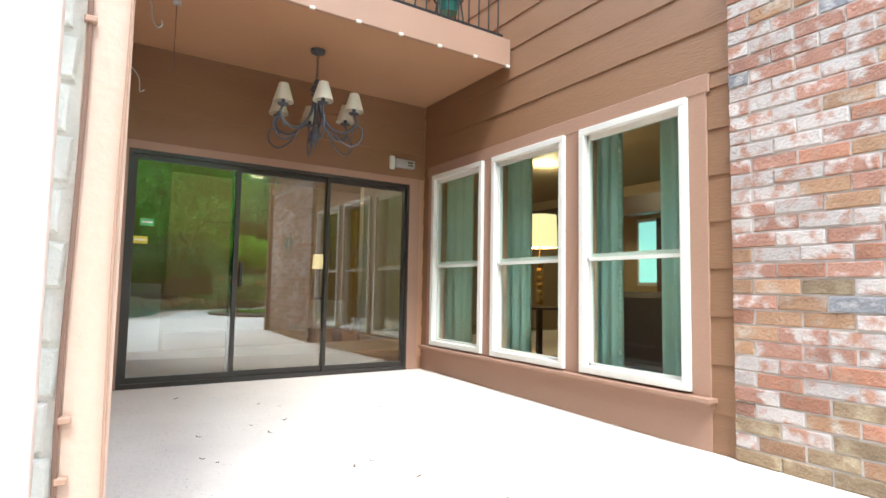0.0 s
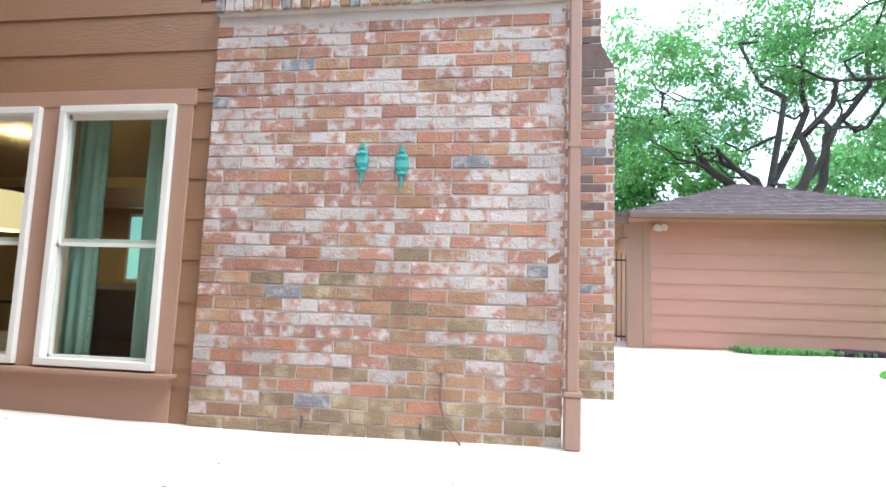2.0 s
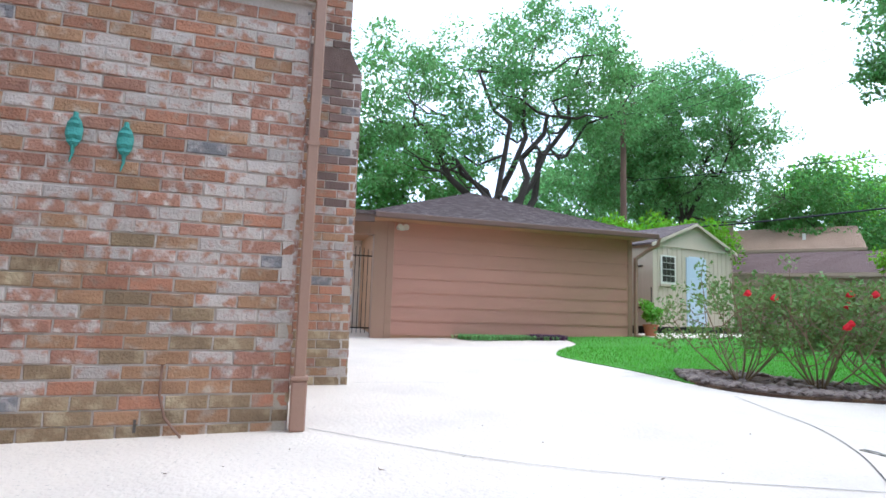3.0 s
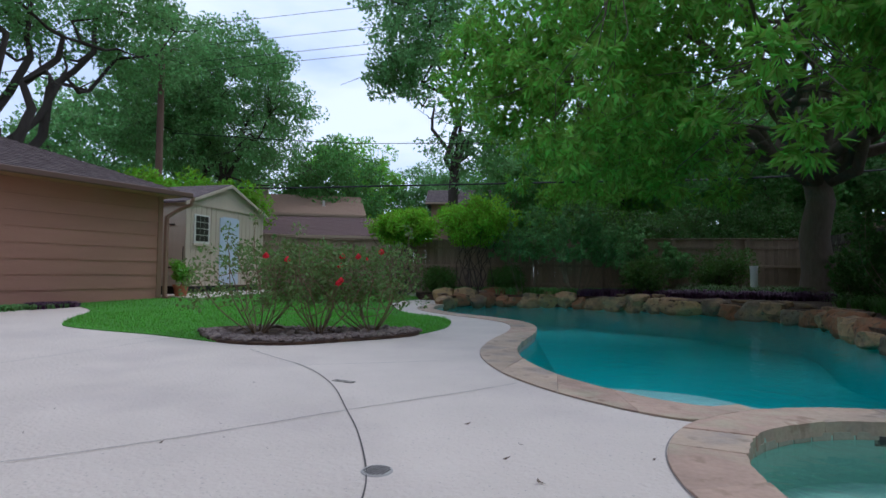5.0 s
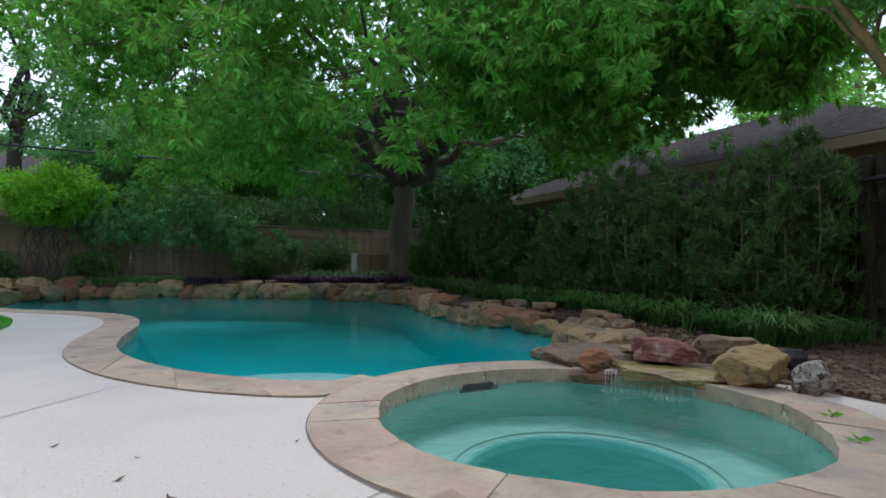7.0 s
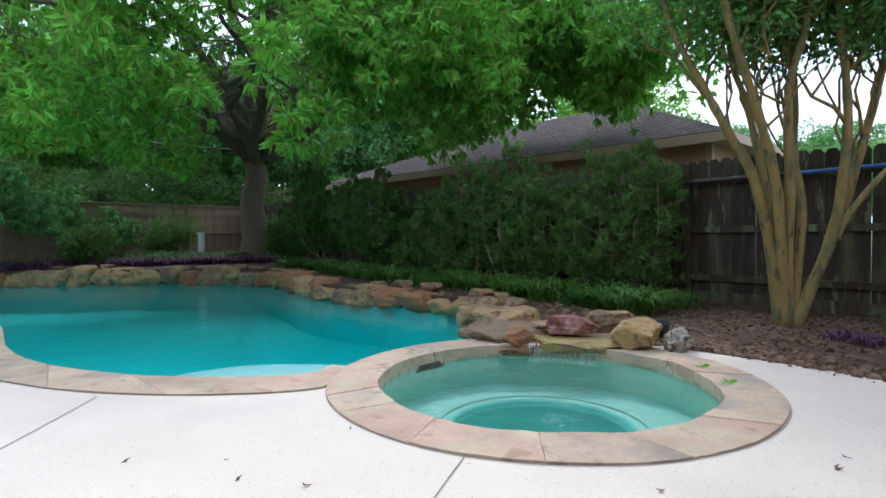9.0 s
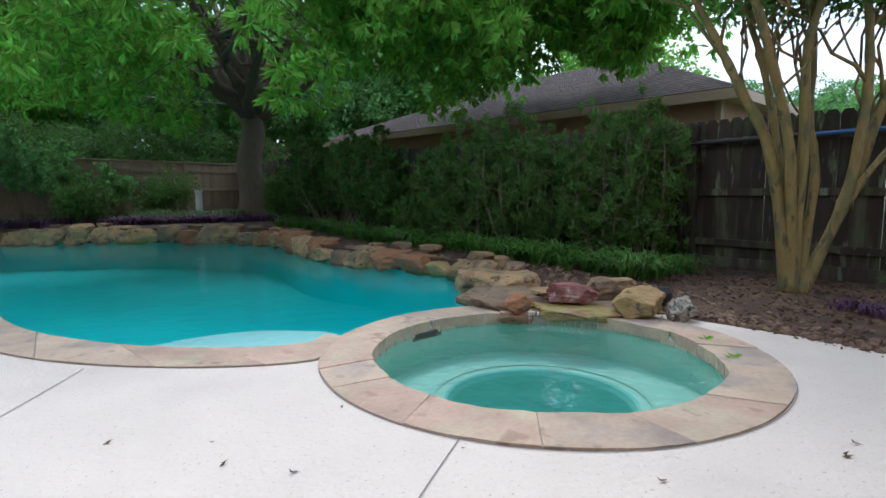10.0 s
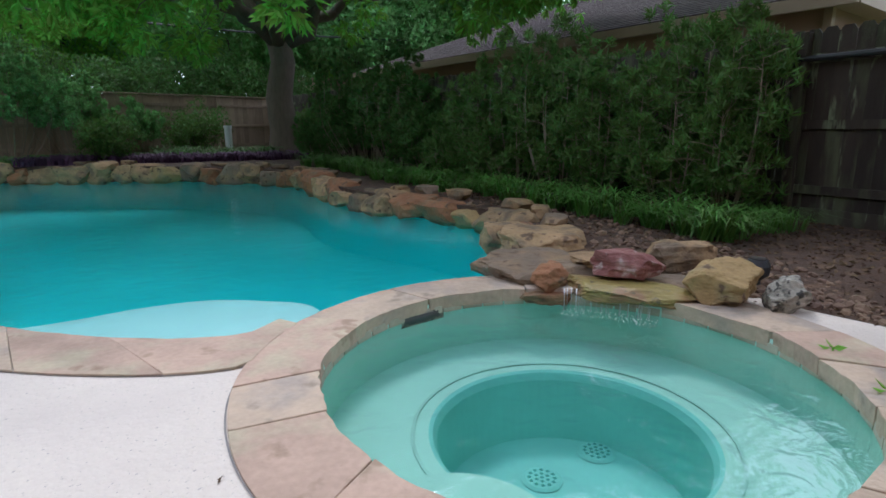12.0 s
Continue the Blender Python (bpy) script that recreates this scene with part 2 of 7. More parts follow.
ROCK_T = mat("tan_boulder", (0.30, 0.19, 0.095), 0.9, 0.45, 5, 40, 1.0, 14, second=(0.15, 0.105, 0.065), smix=0.45, sscale=4, piece=0.2, specks=((0.10, 0.062, 0.036), 10, 0.60))
ROCK_O = mat("rust_boulder", (0.24, 0.105, 0.048), 0.9, 0.4, 5, 40, 1.0, 14, second=(0.19, 0.12, 0.065), smix=0.4, sscale=4, piece=0.2, specks=((0.10, 0.062, 0.036), 10, 0.60))
ROCK_B = mat("brown_boulder", (0.17, 0.12, 0.08), 0.9, 0.45, 5, 40, 1.0, 14, second=(0.24, 0.155, 0.085), smix=0.45, sscale=4, piece=0.2, specks=((0.10, 0.062, 0.036), 10, 0.60))
ROCK_R = mat("maroon_boulder", (0.20, 0.07, 0.06), 0.75, 0.35, 7, 40, 0.8, 12, second=(0.28, 0.15, 0.13), smix=0.4, sscale=6, specks=((0.34, 0.24, 0.22), 12, 0.60))
ROCK_Y = mat("mustard_boulder", (0.31, 0.205, 0.085), 0.85, 0.4, 5, 40, 1.0, 12, second=(0.21, 0.16, 0.08), smix=0.4, sscale=5, specks=((0.10, 0.062, 0.036), 10, 0.60))
ROCK_M = mat("mossy_wet_slab", (0.25, 0.19, 0.055), 0.45, 0.3, 6, 40, 0.8, 12, second=(0.20, 0.11, 0.05), smix=0.4, sscale=5, specks=((0.09, 0.07, 0.03), 14, 0.57))
ROCK_P = mat("pitted_grey_boulder", (0.33, 0.30, 0.25), 0.95, 0.4, 10, 40, 1.0, 22, second=(0.12, 0.11, 0.09), smix=0.45, sscale=18, specks=((0.05, 0.045, 0.04), 26, 0.54))
POOLTILE = mat("pale_waterline_tile", (0.42, 0.37, 0.28), 0.5, 0.25, 8, 50, 0.2, piece=0.05)
PLASTER = mat("teal_pool_plaster", (0.06, 0.66, 0.65), 0.8, 0.12, 1.0, 30, 0.1)
# Step colour is shifted warm to cancel the tint of the water above.
PLASTER_W = mat("white_step_plaster", (0.85, 0.76, 0.72), 0.8, 0.10, 2.5, 40, 0.1)
# Spa plaster deepened in colour to carry the water's absorption at well depth.
PLASTER_S = mat("spa_plaster_depth_tint", (0.25, 0.61, 0.55), 0.8, 0.14, 2.5, 40, 0.1)
PLASTER_D = mat("drain_hole_teal", (0.06, 0.30, 0.27), 0.8, 0.1, 2.5, 40, 0.1)
PLASTER_L = mat("pale_aqua_plaster", (0.44, 0.68, 0.585), 0.8, 0.12, 2.5, 40, 0.1)
WATER = clear("pool_water", (0.60, 0.98, 0.98), 1.33, 0.0, 6.0, 0.38)
SPAWATER = clear("spa_water", (0.79, 0.935, 0.915), 1.33, 0.0, 5.0, 0.9, floor=0.08)
FALLS = clear("falling_water", (0.9, 0.95, 0.95), 1.33, 0.3, 30, 0.5, floor=0.5)
SOIL = mat("mulch_soil", (0.062, 0.034, 0.021), 0.95, 0.5, 6, 60, 1.0, 45, second=(0.115, 0.066, 0.037), smix=0.4, sscale=8)
GRASSBASE = mat("lawn_base", (0.06, 0.24, 0.02), 0.95, 0.35, 2.5, 60, 0.8, 60)
EARTH = mat("yard_ground", (0.085, 0.11, 0.04), 0.95, 0.4, 0.6, 30, 0.5, 30)
GUTTER = mat("dark_brown_gutter", (0.15, 0.085, 0.065), 0.45, 0.1, 2, 40, 0.1)
PEBBLE = mat("river_pebbles", (0.15, 0.09, 0.058), 0.8, 0.25, 10, 60, 0.3, hue=0.02)
BARK = mat("grey_brown_bark", (0.15, 0.115, 0.085), 0.95, 0.35, 6, 50, 1.0, 18, stretch=(3, 3, 0.6))
BARK_D = mat("dark_bark", (0.065, 0.05, 0.042), 0.95, 0.35, 6, 50, 0.8, 18, stretch=(3, 3, 0.6))
BARK_M = mat("smooth_tan_bark", (0.245, 0.175, 0.055), 0.7, 0.45, 5, 40, 1.0, 12, second=(0.12, 0.11, 0.04), smix=0.55, sscale=5.0, stretch=(2, 2, 0.6), specks=((0.09, 0.085, 0.04), 8, 0.57))
LEAF = mat("pecan_leaf", (0.215, 0.47, 0.06), 0.68, 0.1, 1, 20, 0, trans=0.45, hue=0.05)
LEAF_D = mat("dark_leaf", (0.12, 0.29, 0.065), 0.68, 0.1, 1, 20, 0, trans=0.35, hue=0.04)
LEAF_O = mat("oak_leaf", (0.18, 0.38, 0.12), 0.68, 0.1, 1, 20, 0, trans=0.4, hue=0.04)
LEAF_Y = mat("yellow_green_leaf", (0.23, 0.48, 0.025), 0.68, 0.1, 1, 20, 0, trans=0.45, hue=0.04)
LEAF_P = mat("podocarpus_leaf", (0.085, 0.175, 0.03), 0.6, 0.1, 1, 20, 0, trans=0.35, hue=0.05)
CANE = mat("pale_cane", (0.22, 0.18, 0.12), 0.8, 0.25, 6, 40, 0.3)
LEAF_H = mat("dark_glossy_leaf", (0.07, 0.16, 0.03), 0.7, 0.1, 1, 20, 0, trans=0.3, hue=0.05)
LEAF_G = mat("liriope_blade", (0.09, 0.22, 0.035), 0.45, 0.1, 1, 20, 0, trans=0.35, hue=0.04)
LEAF_R = mat("rose_leaf", (0.17, 0.255, 0.075), 0.68, 0.1, 1, 20, 0, trans=0.35, hue=0.08)
LEAF_V = mat("purple_leaf", (0.10, 0.045, 0.095), 0.68, 0.1, 1, 20, 0, trans=0.3, hue=0.05)
BLADE = mat("grass_blade", (0.14, 0.42, 0.035), 0.5, 0.1, 1, 20, 0, trans=0.4, hue=0.03)
PETAL = mat("red_petal", (0.75, 0.012, 0.03), 0.6, 0.1, 5, 40, 0, trans=0.3)
TERRA = mat("terracotta", (0.38, 0.13, 0.06), 0.8, 0.15, 5, 60, 0.2)
STEEL = mat("galvanised_metal", (0.55, 0.56, 0.56), 0.4, 0.1, 5, 60, 0.05, metal=0.6)
PATINA = mat("turquoise_patina", (0.05, 0.27, 0.24), 0.7, 0.35, 25, 80, 0.4)
RUST = mat("rusty_wire", (0.18, 0.10, 0.07), 0.8, 0.2, 10, 60, 0.1)
CABLE = mat("black_cable", (0.015, 0.015, 0.017), 0.6, 0.1, 5, 60, 0)
POLE = mat("weathered_pole", (0.17, 0.095, 0.07), 0.9, 0.2, 3, 40, 0.3, stretch=(3, 3, 0.5))
PVC = mat("white_pipe", (0.65, 0.66, 0.64), 0.5, 0.05, 3, 40, 0)
BLUETAPE = mat("blue_tube", (0.03, 0.14, 0.40), 0.5, 0.1, 3, 40, 0)
GREENPOT = mat("dark_teal_glaze", (0.02, 0.12, 0.10), 0.4, 0.2, 5, 40, 0)
LAMPON = glow("lit_lamp_shade", (1.0, 0.72, 0.34), 0.3)


# ---- builders ----
def link(name, bm_or_me, material, parent=None, label=""):
    me = bm_or_me
    if isinstance(bm_or_me, bmesh.types.BMesh):
        me = bpy.data.meshes.new(name)
        bm_or_me.to_mesh(me)
        bm_or_me.free()
    if material and not me.materials:
        me.materials.append(material)
    ob = new(name, me)
    if parent:
        ob.parent = parent
    if label:
        ob["label"] = label
    return ob


def part(name, bm, material, parent, label=""):
    return link(name, bm, material, parent, label)


def thing(name, label, category, group="", x=0.0, y=0.0, z=0.0, rz=0.0):
    ob = new(name)
    ob.empty_display_size = 0.1
    ob.matrix_world = pose(x, y, z, 0, 0, rz)
    return tagged(ob, label, category, group)


def structure(ob, label="", category=""):
    return tagged(ob, label, category, "", "structure")


def box(x0, x1, y0, y1, z0, z1, bevel=0.0):
    bm = bmesh.new()
    add_box(bm, x0, x1, y0, y1, z0, z1)
    if bevel:
        bmesh.ops.bevel(bm, geom=bm.edges[:], offset=bevel, segments=1, affect="EDGES")
    return bm


def add_box(bm, x0, x1, y0, y1, z0, z1, m=None):
    vs = [bm.verts.new(Vector((x, y, z)) if m is None else m @ Vector((x, y, z)))
          for z in (z0, z1) for x, y in ((x0, y0), (x1, y0), (x1, y1), (x0, y1))]
    for q in ((3, 2, 1, 0), (4, 5, 6, 7), (0, 1, 5, 4), (1, 2, 6, 5), (2, 3, 7, 6), (3, 0, 4, 7)):
        bm.faces.new([vs[i] for i in q])
    return vs


def tube(points, radii, sides=8, bm=None, closed_tip=True):
    """A tube along points, with a radius at each."""
    bm = bm or bmesh.new()
    rings = []
    pts = [Vector(p) for p in points]
    prev = None
    for i, p in enumerate(pts):
        d = (pts[min(i + 1, len(pts) - 1)] - pts[max(i - 1, 0)]).normalized()
        a = d.orthogonal().normalized() if prev is None else (prev - d * prev.dot(d)).normalized()
        prev = a
        b = d.cross(a)
        r = radii[i] if isinstance(radii, (list, tuple)) else radii
        rings.append([bm.verts.new(p + a * (r * math.cos(2 * math.pi * k / sides)) + b * (r * math.sin(2 * math.pi * k / sides)))
                      for k in range(sides)])
    for r0, r1 in zip(rings, rings[1:]):
        for k in range(sides):
            bm.faces.new((r0[k], r0[(k + 1) % sides], r1[(k + 1) % sides], r1[k]))
    if closed_tip:
        bm.faces.new(rings[-1])
        bm.faces.new(rings[0][::-1])
    return bm


def lathe(profile, sides=20, bm=None, at=(0, 0, 0)):
    bm = bm or bmesh.new()
    at = Vector(at)
    rings = [[bm.verts.new(at + Vector((r * math.cos(2 * math.pi * k / sides), r * math.sin(2 * math.pi * k / sides), z)))
              for k in range(sides)] for r, z in profile]
    for r0, r1 in zip(rings, rings[1:]):
        for k in range(sides):
            bm.faces.new((r0[k], r0[(k + 1) % sides], r1[(k + 1) % sides], r1[k]))
    return bm


def spline(pts, n=6, closed=False):
    """Catmull-Rom through 2D or 3D points."""
    P = [Vector(p) for p in pts]
    out = []
    N = len(P)
    for i in range(N if closed else N - 1):
        p0 = P[(i - 1) % N] if closed or i > 0 else P[0]
        p1, p2 = P[i], P[(i + 1) % N]
        p3 = P[(i + 2) % N] if closed or i + 2 < N else P[-1]
        for k in range(n):
            t = k / n
            out.append(0.5 * ((2 * p1) + (p2 - p0) * t + (2 * p0 - 5 * p1 + 4 * p2 - p3) * t * t + (3 * p1 - p0 - 3 * p2 + p3) * t ** 3))
    if not closed:
        out.append(P[-1])
    return out


def resample(pts, step):
    out, left = [pts[0].copy()], step
    for a, b in zip(pts, pts[1:]):
        L = (b - a).length
        s = left
        while s <= L:
            out.append(a.lerp(b, s / L))
            s += step
        left = s - L
    return out


def leaf_mesh(name, C, D, length, width, material, rs, fold=0.25):
    """One mesh of kite-shaped leaves: C centres, D directions (n x 3)."""
    n = len(C)
    D = D / np.maximum(np.linalg.norm(D, axis=1, keepdims=True), 1e-6)
    r = rs.normal(size=(n, 3))
    S = np.cross(D, r)
    S /= np.maximum(np.linalg.norm(S, axis=1, keepdims=True), 1e-6)
    N = np.cross(S, D)
    L = length * rs.uniform(0.65, 1.25, (n, 1))
    W = width * rs.uniform(0.7, 1.2, (n, 1))
    V = np.empty((n, 4, 3))
    V[:, 0] = C - D * L * 0.5
    V[:, 1] = C - D * L * 0.05 + S * W * 0.5 + N * W * fold
    V[:, 2] = C + D * L * 0.5 - N * L * 0.06
    V[:, 3] = C - D * L * 0.05 - S * W * 0.5 + N * W * fold
    me = bpy.data.meshes.new(name)
    me.vertices.add(n * 4)
    me.vertices.foreach_set("co", V.ravel().astype(np.float32))
    idx = (np.arange(n)[:, None] * 4 + np.array([0, 1, 2, 0, 2, 3])[None]).ravel()
    me.loops.add(n * 6)
    me.loops.foreach_set("vertex_index", idx.astype(np.int32))
    me.polygons.add(n * 2)
    me.polygons.foreach_set("loop_start", (np.arange(n * 2) * 3).astype(np.int32))
    me.polygons.foreach_set("loop_total", np.full(n * 2, 3, np.int32))
    me.update(calc_edges=True)
    me.materials.append(material)
    return me


def clampf(v, a, b):
    return max(a, min(b, v))


def ground_z(x, y):
    """The yard rises gently towards the garage and shed."""
    u = clampf(x - 5 - 0.35 * max(0, -y - 9), 0, 8)
    dip = 0.055 * clampf((5.4 - y) / 3, 0, 1) * clampf((y + 2.0) / 3, 0, 1) * clampf((6 - x) / 2, 0, 1)
    return 0.035 * u + 0.02 * clampf(-y - 3, 0, 8) * clampf(u / 4, 0, 1) - dip


def region(name, outline, holes, step, zfun, material, thick=0.0):
    """A sheet inside an outline, less its holes, following a height function."""
    from mathutils.geometry import delaunay_2d_cdt
    verts, edges = [], []

    def ring(pts):
        s = len(verts)
        verts.extend(Vector((p[0], p[1])) for p in pts)
        edges.extend((s + i, s + (i + 1) % len(pts)) for i in range(len(pts)))
    ring(outline)
    for h in holes:
        ring(h)
    if step:
        xs, ys = [p[0] for p in outline], [p[1] for p in outline]
        nx, ny = int((max(xs) - min(xs)) / step), int((max(ys) - min(ys)) / step)
        for i in range(1, nx):
            for j in range(1, ny):
                p = Vector((min(xs) + i * step + 0.013, min(ys) + j * step + 0.017))
                if inside(p, outline):
                    verts.append(p)
    v, e, f, *_ = delaunay_2d_cdt(verts, edges, [], 1, 1e-5)
    bm = bmesh.new()
    bv = [bm.verts.new((p[0], p[1], zfun(p[0], p[1]))) for p in v]
    for t in f:
        c = sum((v[i] for i in t), Vector((0, 0))) / len(t)
        if inside(c, outline) and not any(inside(c, h) for h in holes):
            try:
                bm.faces.new([bv[i] for i in t])
            except ValueError:
                pass
    bmesh.ops.delete(bm, geom=[q for q in bm.verts if not q.link_faces], context="VERTS")
    bmesh.ops.recalc_face_normals(bm, faces=bm.faces[:])
    bm.faces.ensure_lookup_table()
    if sum(q.normal.z for q in bm.faces[:50]) < 0:
        bmesh.ops.reverse_faces(bm, faces=bm.faces[:])
    if thick:
        bound = [q for q in bm.edges if len(q.link_faces) == 1]
        r = bmesh.ops.extrude_edge_only(bm, edges=bound)
        for q in r["geom"]:
            if isinstance(q, bmesh.types.BMVert):
                q.co.z -= thick
    return link(name, bm, material)


def inside(p, poly):
    c, j = False, len(poly) - 1
    for i in range(len(poly)):
        a, b = poly[i], poly[j]
        if (a[1] > p[1]) != (b[1] > p[1]) and p[0] < (b[0] - a[0]) * (p[1] - a[1]) / (b[1] - a[1]) + a[0]:
            c = not c
        j = i
    return c


# ---- plan ----
SPA = Vector((-2.11, -3.8))
SPA_IN, SPA_OUT = 1.185, 1.515
WATER_Z = -0.13
SPA_Z = -0.10
POOL_SIDE = [(-0.95, -4.93), (-0.72, -4.76), (-0.33, -4.87), (0.18, -5.18), (0.69, -5.66), (1.21, -6.45), (1.54, -7.42), (1.85, -9.03), (2.37, -10.27),
             (3.19, -11.06), (5.0, -12.2), (6.15, -13.5), (6.7, -15.2)]
POOL_FAR = [(6.75, -16.4), (5.9, -17.6), (3.5, -18.1), (1.5, -17.3), (-0.1, -16.6), (-1.45, -15.4), (-2.4, -14.0), (-2.62, -12.4), (-2.66, -11.1),
            (-2.85, -10.0), (-3.3, -8.9), (-3.68, -7.9), (-3.75, -7.2), (-3.5, -6.6), (-3.1, -6.0), (-2.75, -5.5)]
side_c = spline(POOL_SIDE, 6)
far_c = spline([POOL_SIDE[-1]] + POOL_FAR, 5)[1:]
spa_arc = [SPA + Vector((math.cos(radians(a)), math.sin(radians(a)))) * (SPA_OUT - 0.02) for a in range(246, 312, 6)]
POOL = [tuple(p) for p in side_c] + [tuple(p) for p in far_c] + [tuple(p) for p in spa_arc]
SPA_RING = [tuple(SPA + Vector((math.cos(radians(a)), math.sin(radians(a)))) * SPA_IN) for a in range(0, 360, 6)]


def offset(curve, d):
    out = []
    for i, p in enumerate(curve):
        t = (curve[min(i + 1, len(curve) - 1)] - curve[max(i - 1, 0)]).normalized()
        out.append(p + Vector((-t.y, t.x)) * d)
    return out


cop_out = offset(side_c, 0.40)
cop_out = [p for p in cop_out if (p - SPA).length > SPA_OUT + 0.01]
GAR_X, GAR_Y0, GAR_Y1 = 10.5, -2.78, -8.68
LAWN_EDGE = [(10.5, -6.75), (9.12, -6.4), (8.3, -5.65), (7.6, -5.15), (6.9, -5.2), (6.1, -5.42), (5.3, -5.55), (4.44, -5.66), (3.98, -5.9), (3.65, -6.45), (3.3, -7.1), (3.18, -7.7), (3.25, -8.6),
             (3.5, -9.35), (3.9, -10.1), (4.64, -10.9), (5.76, -11.55), (7.1, -13.0), (7.9, -14.6), (8.3, -16.5)]
lawn_c = spline(LAWN_EDGE, 4)
spa_o = [SPA + Vector((math.cos(radians(a)), math.sin(radians(a)))) * SPA_OUT for a in range(-22, 196, 6)]
DECK = [tuple(p) for p in lawn_c] + [(7.4, -17.2)] + [tuple(p) for p in reversed(cop_out)] + [tuple(p) for p in spa_o] + \
       [(-3.80, -4.15), (-3.82, -3.8), (-3.95, -3.35), (-4.06, -2.9), (-4.08, -2.4), (-4.0, -1.6), (-4.2, 0.0), (-5.0, 8.0), (13.5, 8.0), (13.5, -2.7), (10.5, -2.7)]
FN_A, FN_B = Vector((11.6, -17.3)), Vector((-3.6, -23.2))        # back fence
FS_A, FS_B = Vector((-7.2, -1.0)), Vector((-3.6, -23.2))         # side fence


def bed_z(x, y):
    return 0.06 + 0.013 * clampf(-y - 4, 0, 14) - 0.16 * clampf(1.3 - math.hypot(x + 2.7, y + 5.35) / 0.9, 0, 1) \
        - 0.066 * clampf((x + 4.9) / 0.85, 0, 1) * clampf((y + 4.5) / 0.4, 0, 1)


# ---- ground ----
def box_ring(r):
    return [(-r, -r), (r, -r), (r, r), (-r, r)]


def base_z(x, y):
    near = clampf(1.4 - max(abs(x), abs(y)) / 60, 0, 1)
    return ground_z(x, y) * near - 0.12


pool_big = [tuple(Vector(p) + (Vector(p) - Vector((1.2, -10.5))).normalized() * 0.12) for p in POOL]
spa_big = [tuple(SPA + (Vector(p) - SPA) * 1.10) for p in SPA_RING]
inner_ring = [(-40, -60), (50, -60), (50, 40), (-40, 40)]
g1 = region("ground", inner_ring, [pool_big, spa_big], 1.4, base_z, EARTH)
structure(g1, "dull green and brown yard ground", "ground")
g2 = region("ground", box_ring(900), [inner_ring], 0, base_z, EARTH)
structure(g2, "dull green ground far beyond the fence", "ground")
deck = region("pavement", DECK, [], 0.7, ground_z, CONCRETE, 0.14)
structure(deck, "pale textured concrete patio and pool deck", "patio")
lawn = [tuple(p) for p in lawn_c] + [(9.3, -18.0), (11.6, -17.3), (12.4, -13.3), (11.0, -9.6), (10.5, -8.9)]
structure(region("lawn", lawn, [], 0.5, lambda x, y: ground_z(x, y) + 0.012, GRASSBASE, 0.12), "short bright green lawn", "lawn")
far_out = offset([Vector(p) for p in far_c], 0.0)
bed = [tuple(p) for p in far_c] + [(-2.60, -5.32), (-2.9, -5.15), (-3.5, -4.85), (-3.74, -4.35), (-3.80, -4.15), (-3.82, -3.8), (-3.95, -3.35), (-4.06, -2.9), (-4.08, -2.4), (-4.0, -1.6), (-4.2, 0.0),
                                       (-7.3, 0.0), (-7.2, -1.0), (-3.6, -23.2), (9.3, -18.0), (8.3, -16.9), (7.4, -17.2)]
structure(region("planting_bed", bed, [], 0.45, bed_z, SOIL, 1.1), "dark brown mulch bed behind the pool rocks", "flower bed")

# pool and spa shells
def shell(name, ring_pts, z_top, z_bot, material, taper=0.0):
    bm = bmesh.new()
    c = sum((Vector(p) for p in ring_pts), Vector((0, 0))) / len(ring_pts)
    top = [bm.verts.new((p[0], p[1], z_top)) for p in ring_pts]
    q = [Vector(p) + (c - Vector(p)).normalized() * taper for p in ring_pts]
    bot = [bm.verts.new((p[0], p[1], z_bot)) for p in q]
    n = len(top)
    for i in range(n):
        bm.faces.new((top[i], top[(i + 1) % n], bot[(i + 1) % n], bot[i]))
    bm.faces.new(bot)
    bmesh.ops.triangulate(bm, faces=[f for f in bm.faces if len(f.verts) > 4])
    return link(name, bm, material)


structure(shell("pool_basin", POOL, WATER_Z - 0.005, -0.75, PLASTER, 0.35), "teal plaster swimming pool basin", "pool")
shelf = [(1.12, -6.24), (0.72, -6.18), (0.30, -6.22), (-0.10, -6.32), (-0.56, -6.31), (-0.95, -6.11), (-1.28, -5.80), (-1.2, -5.1), (-0.3, -4.85), (0.3, -5.2), (0.8, -5.75)]
bm = bmesh.new()
bmesh.ops.contextual_create(bm, geom=[bm.verts.new((p.x, p.y, -0.22)) for p in spline(shelf, 4, True)])
r = bmesh.ops.extrude_face_region(bm, geom=bm.faces[:])
for v in r["geom"]:
    if isinstance(v, bmesh.types.BMVert):
        v.co.z = -0.74
structure(link("pool_step", bm, PLASTER_W), "pale aqua entry step under the water", "pool step")
def water(name, ring_pts, z, material, label):
    bm = bmesh.new()
    f = bm.faces.new([bm.verts.new((p[0], p[1], z)) for p in ring_pts])
    bm.normal_update()
    if f.normal.z < 0:
        f.normal_flip()
    bmesh.ops.triangulate(bm, faces=bm.faces[:])
    ob = link(name, bm, material)
    structure(ob, label, "water")
    ob.visible_shadow = False
    return ob
water("water", POOL, WATER_Z, WATER, "clear turquoise pool water with faint ripples")
water("water", SPA_RING, SPA_Z, SPAWATER, "rippled pale turquoise spa water")
bm = lathe([(SPA_IN - 0.005, -0.03), (SPA_IN - 0.005, -0.36), (0.68, -0.36)], 72, at=(SPA.x, SPA.y, 0))
structure(link("spa_basin", bm, PLASTER_L), "round pale aqua spa basin with a bench", "spa")
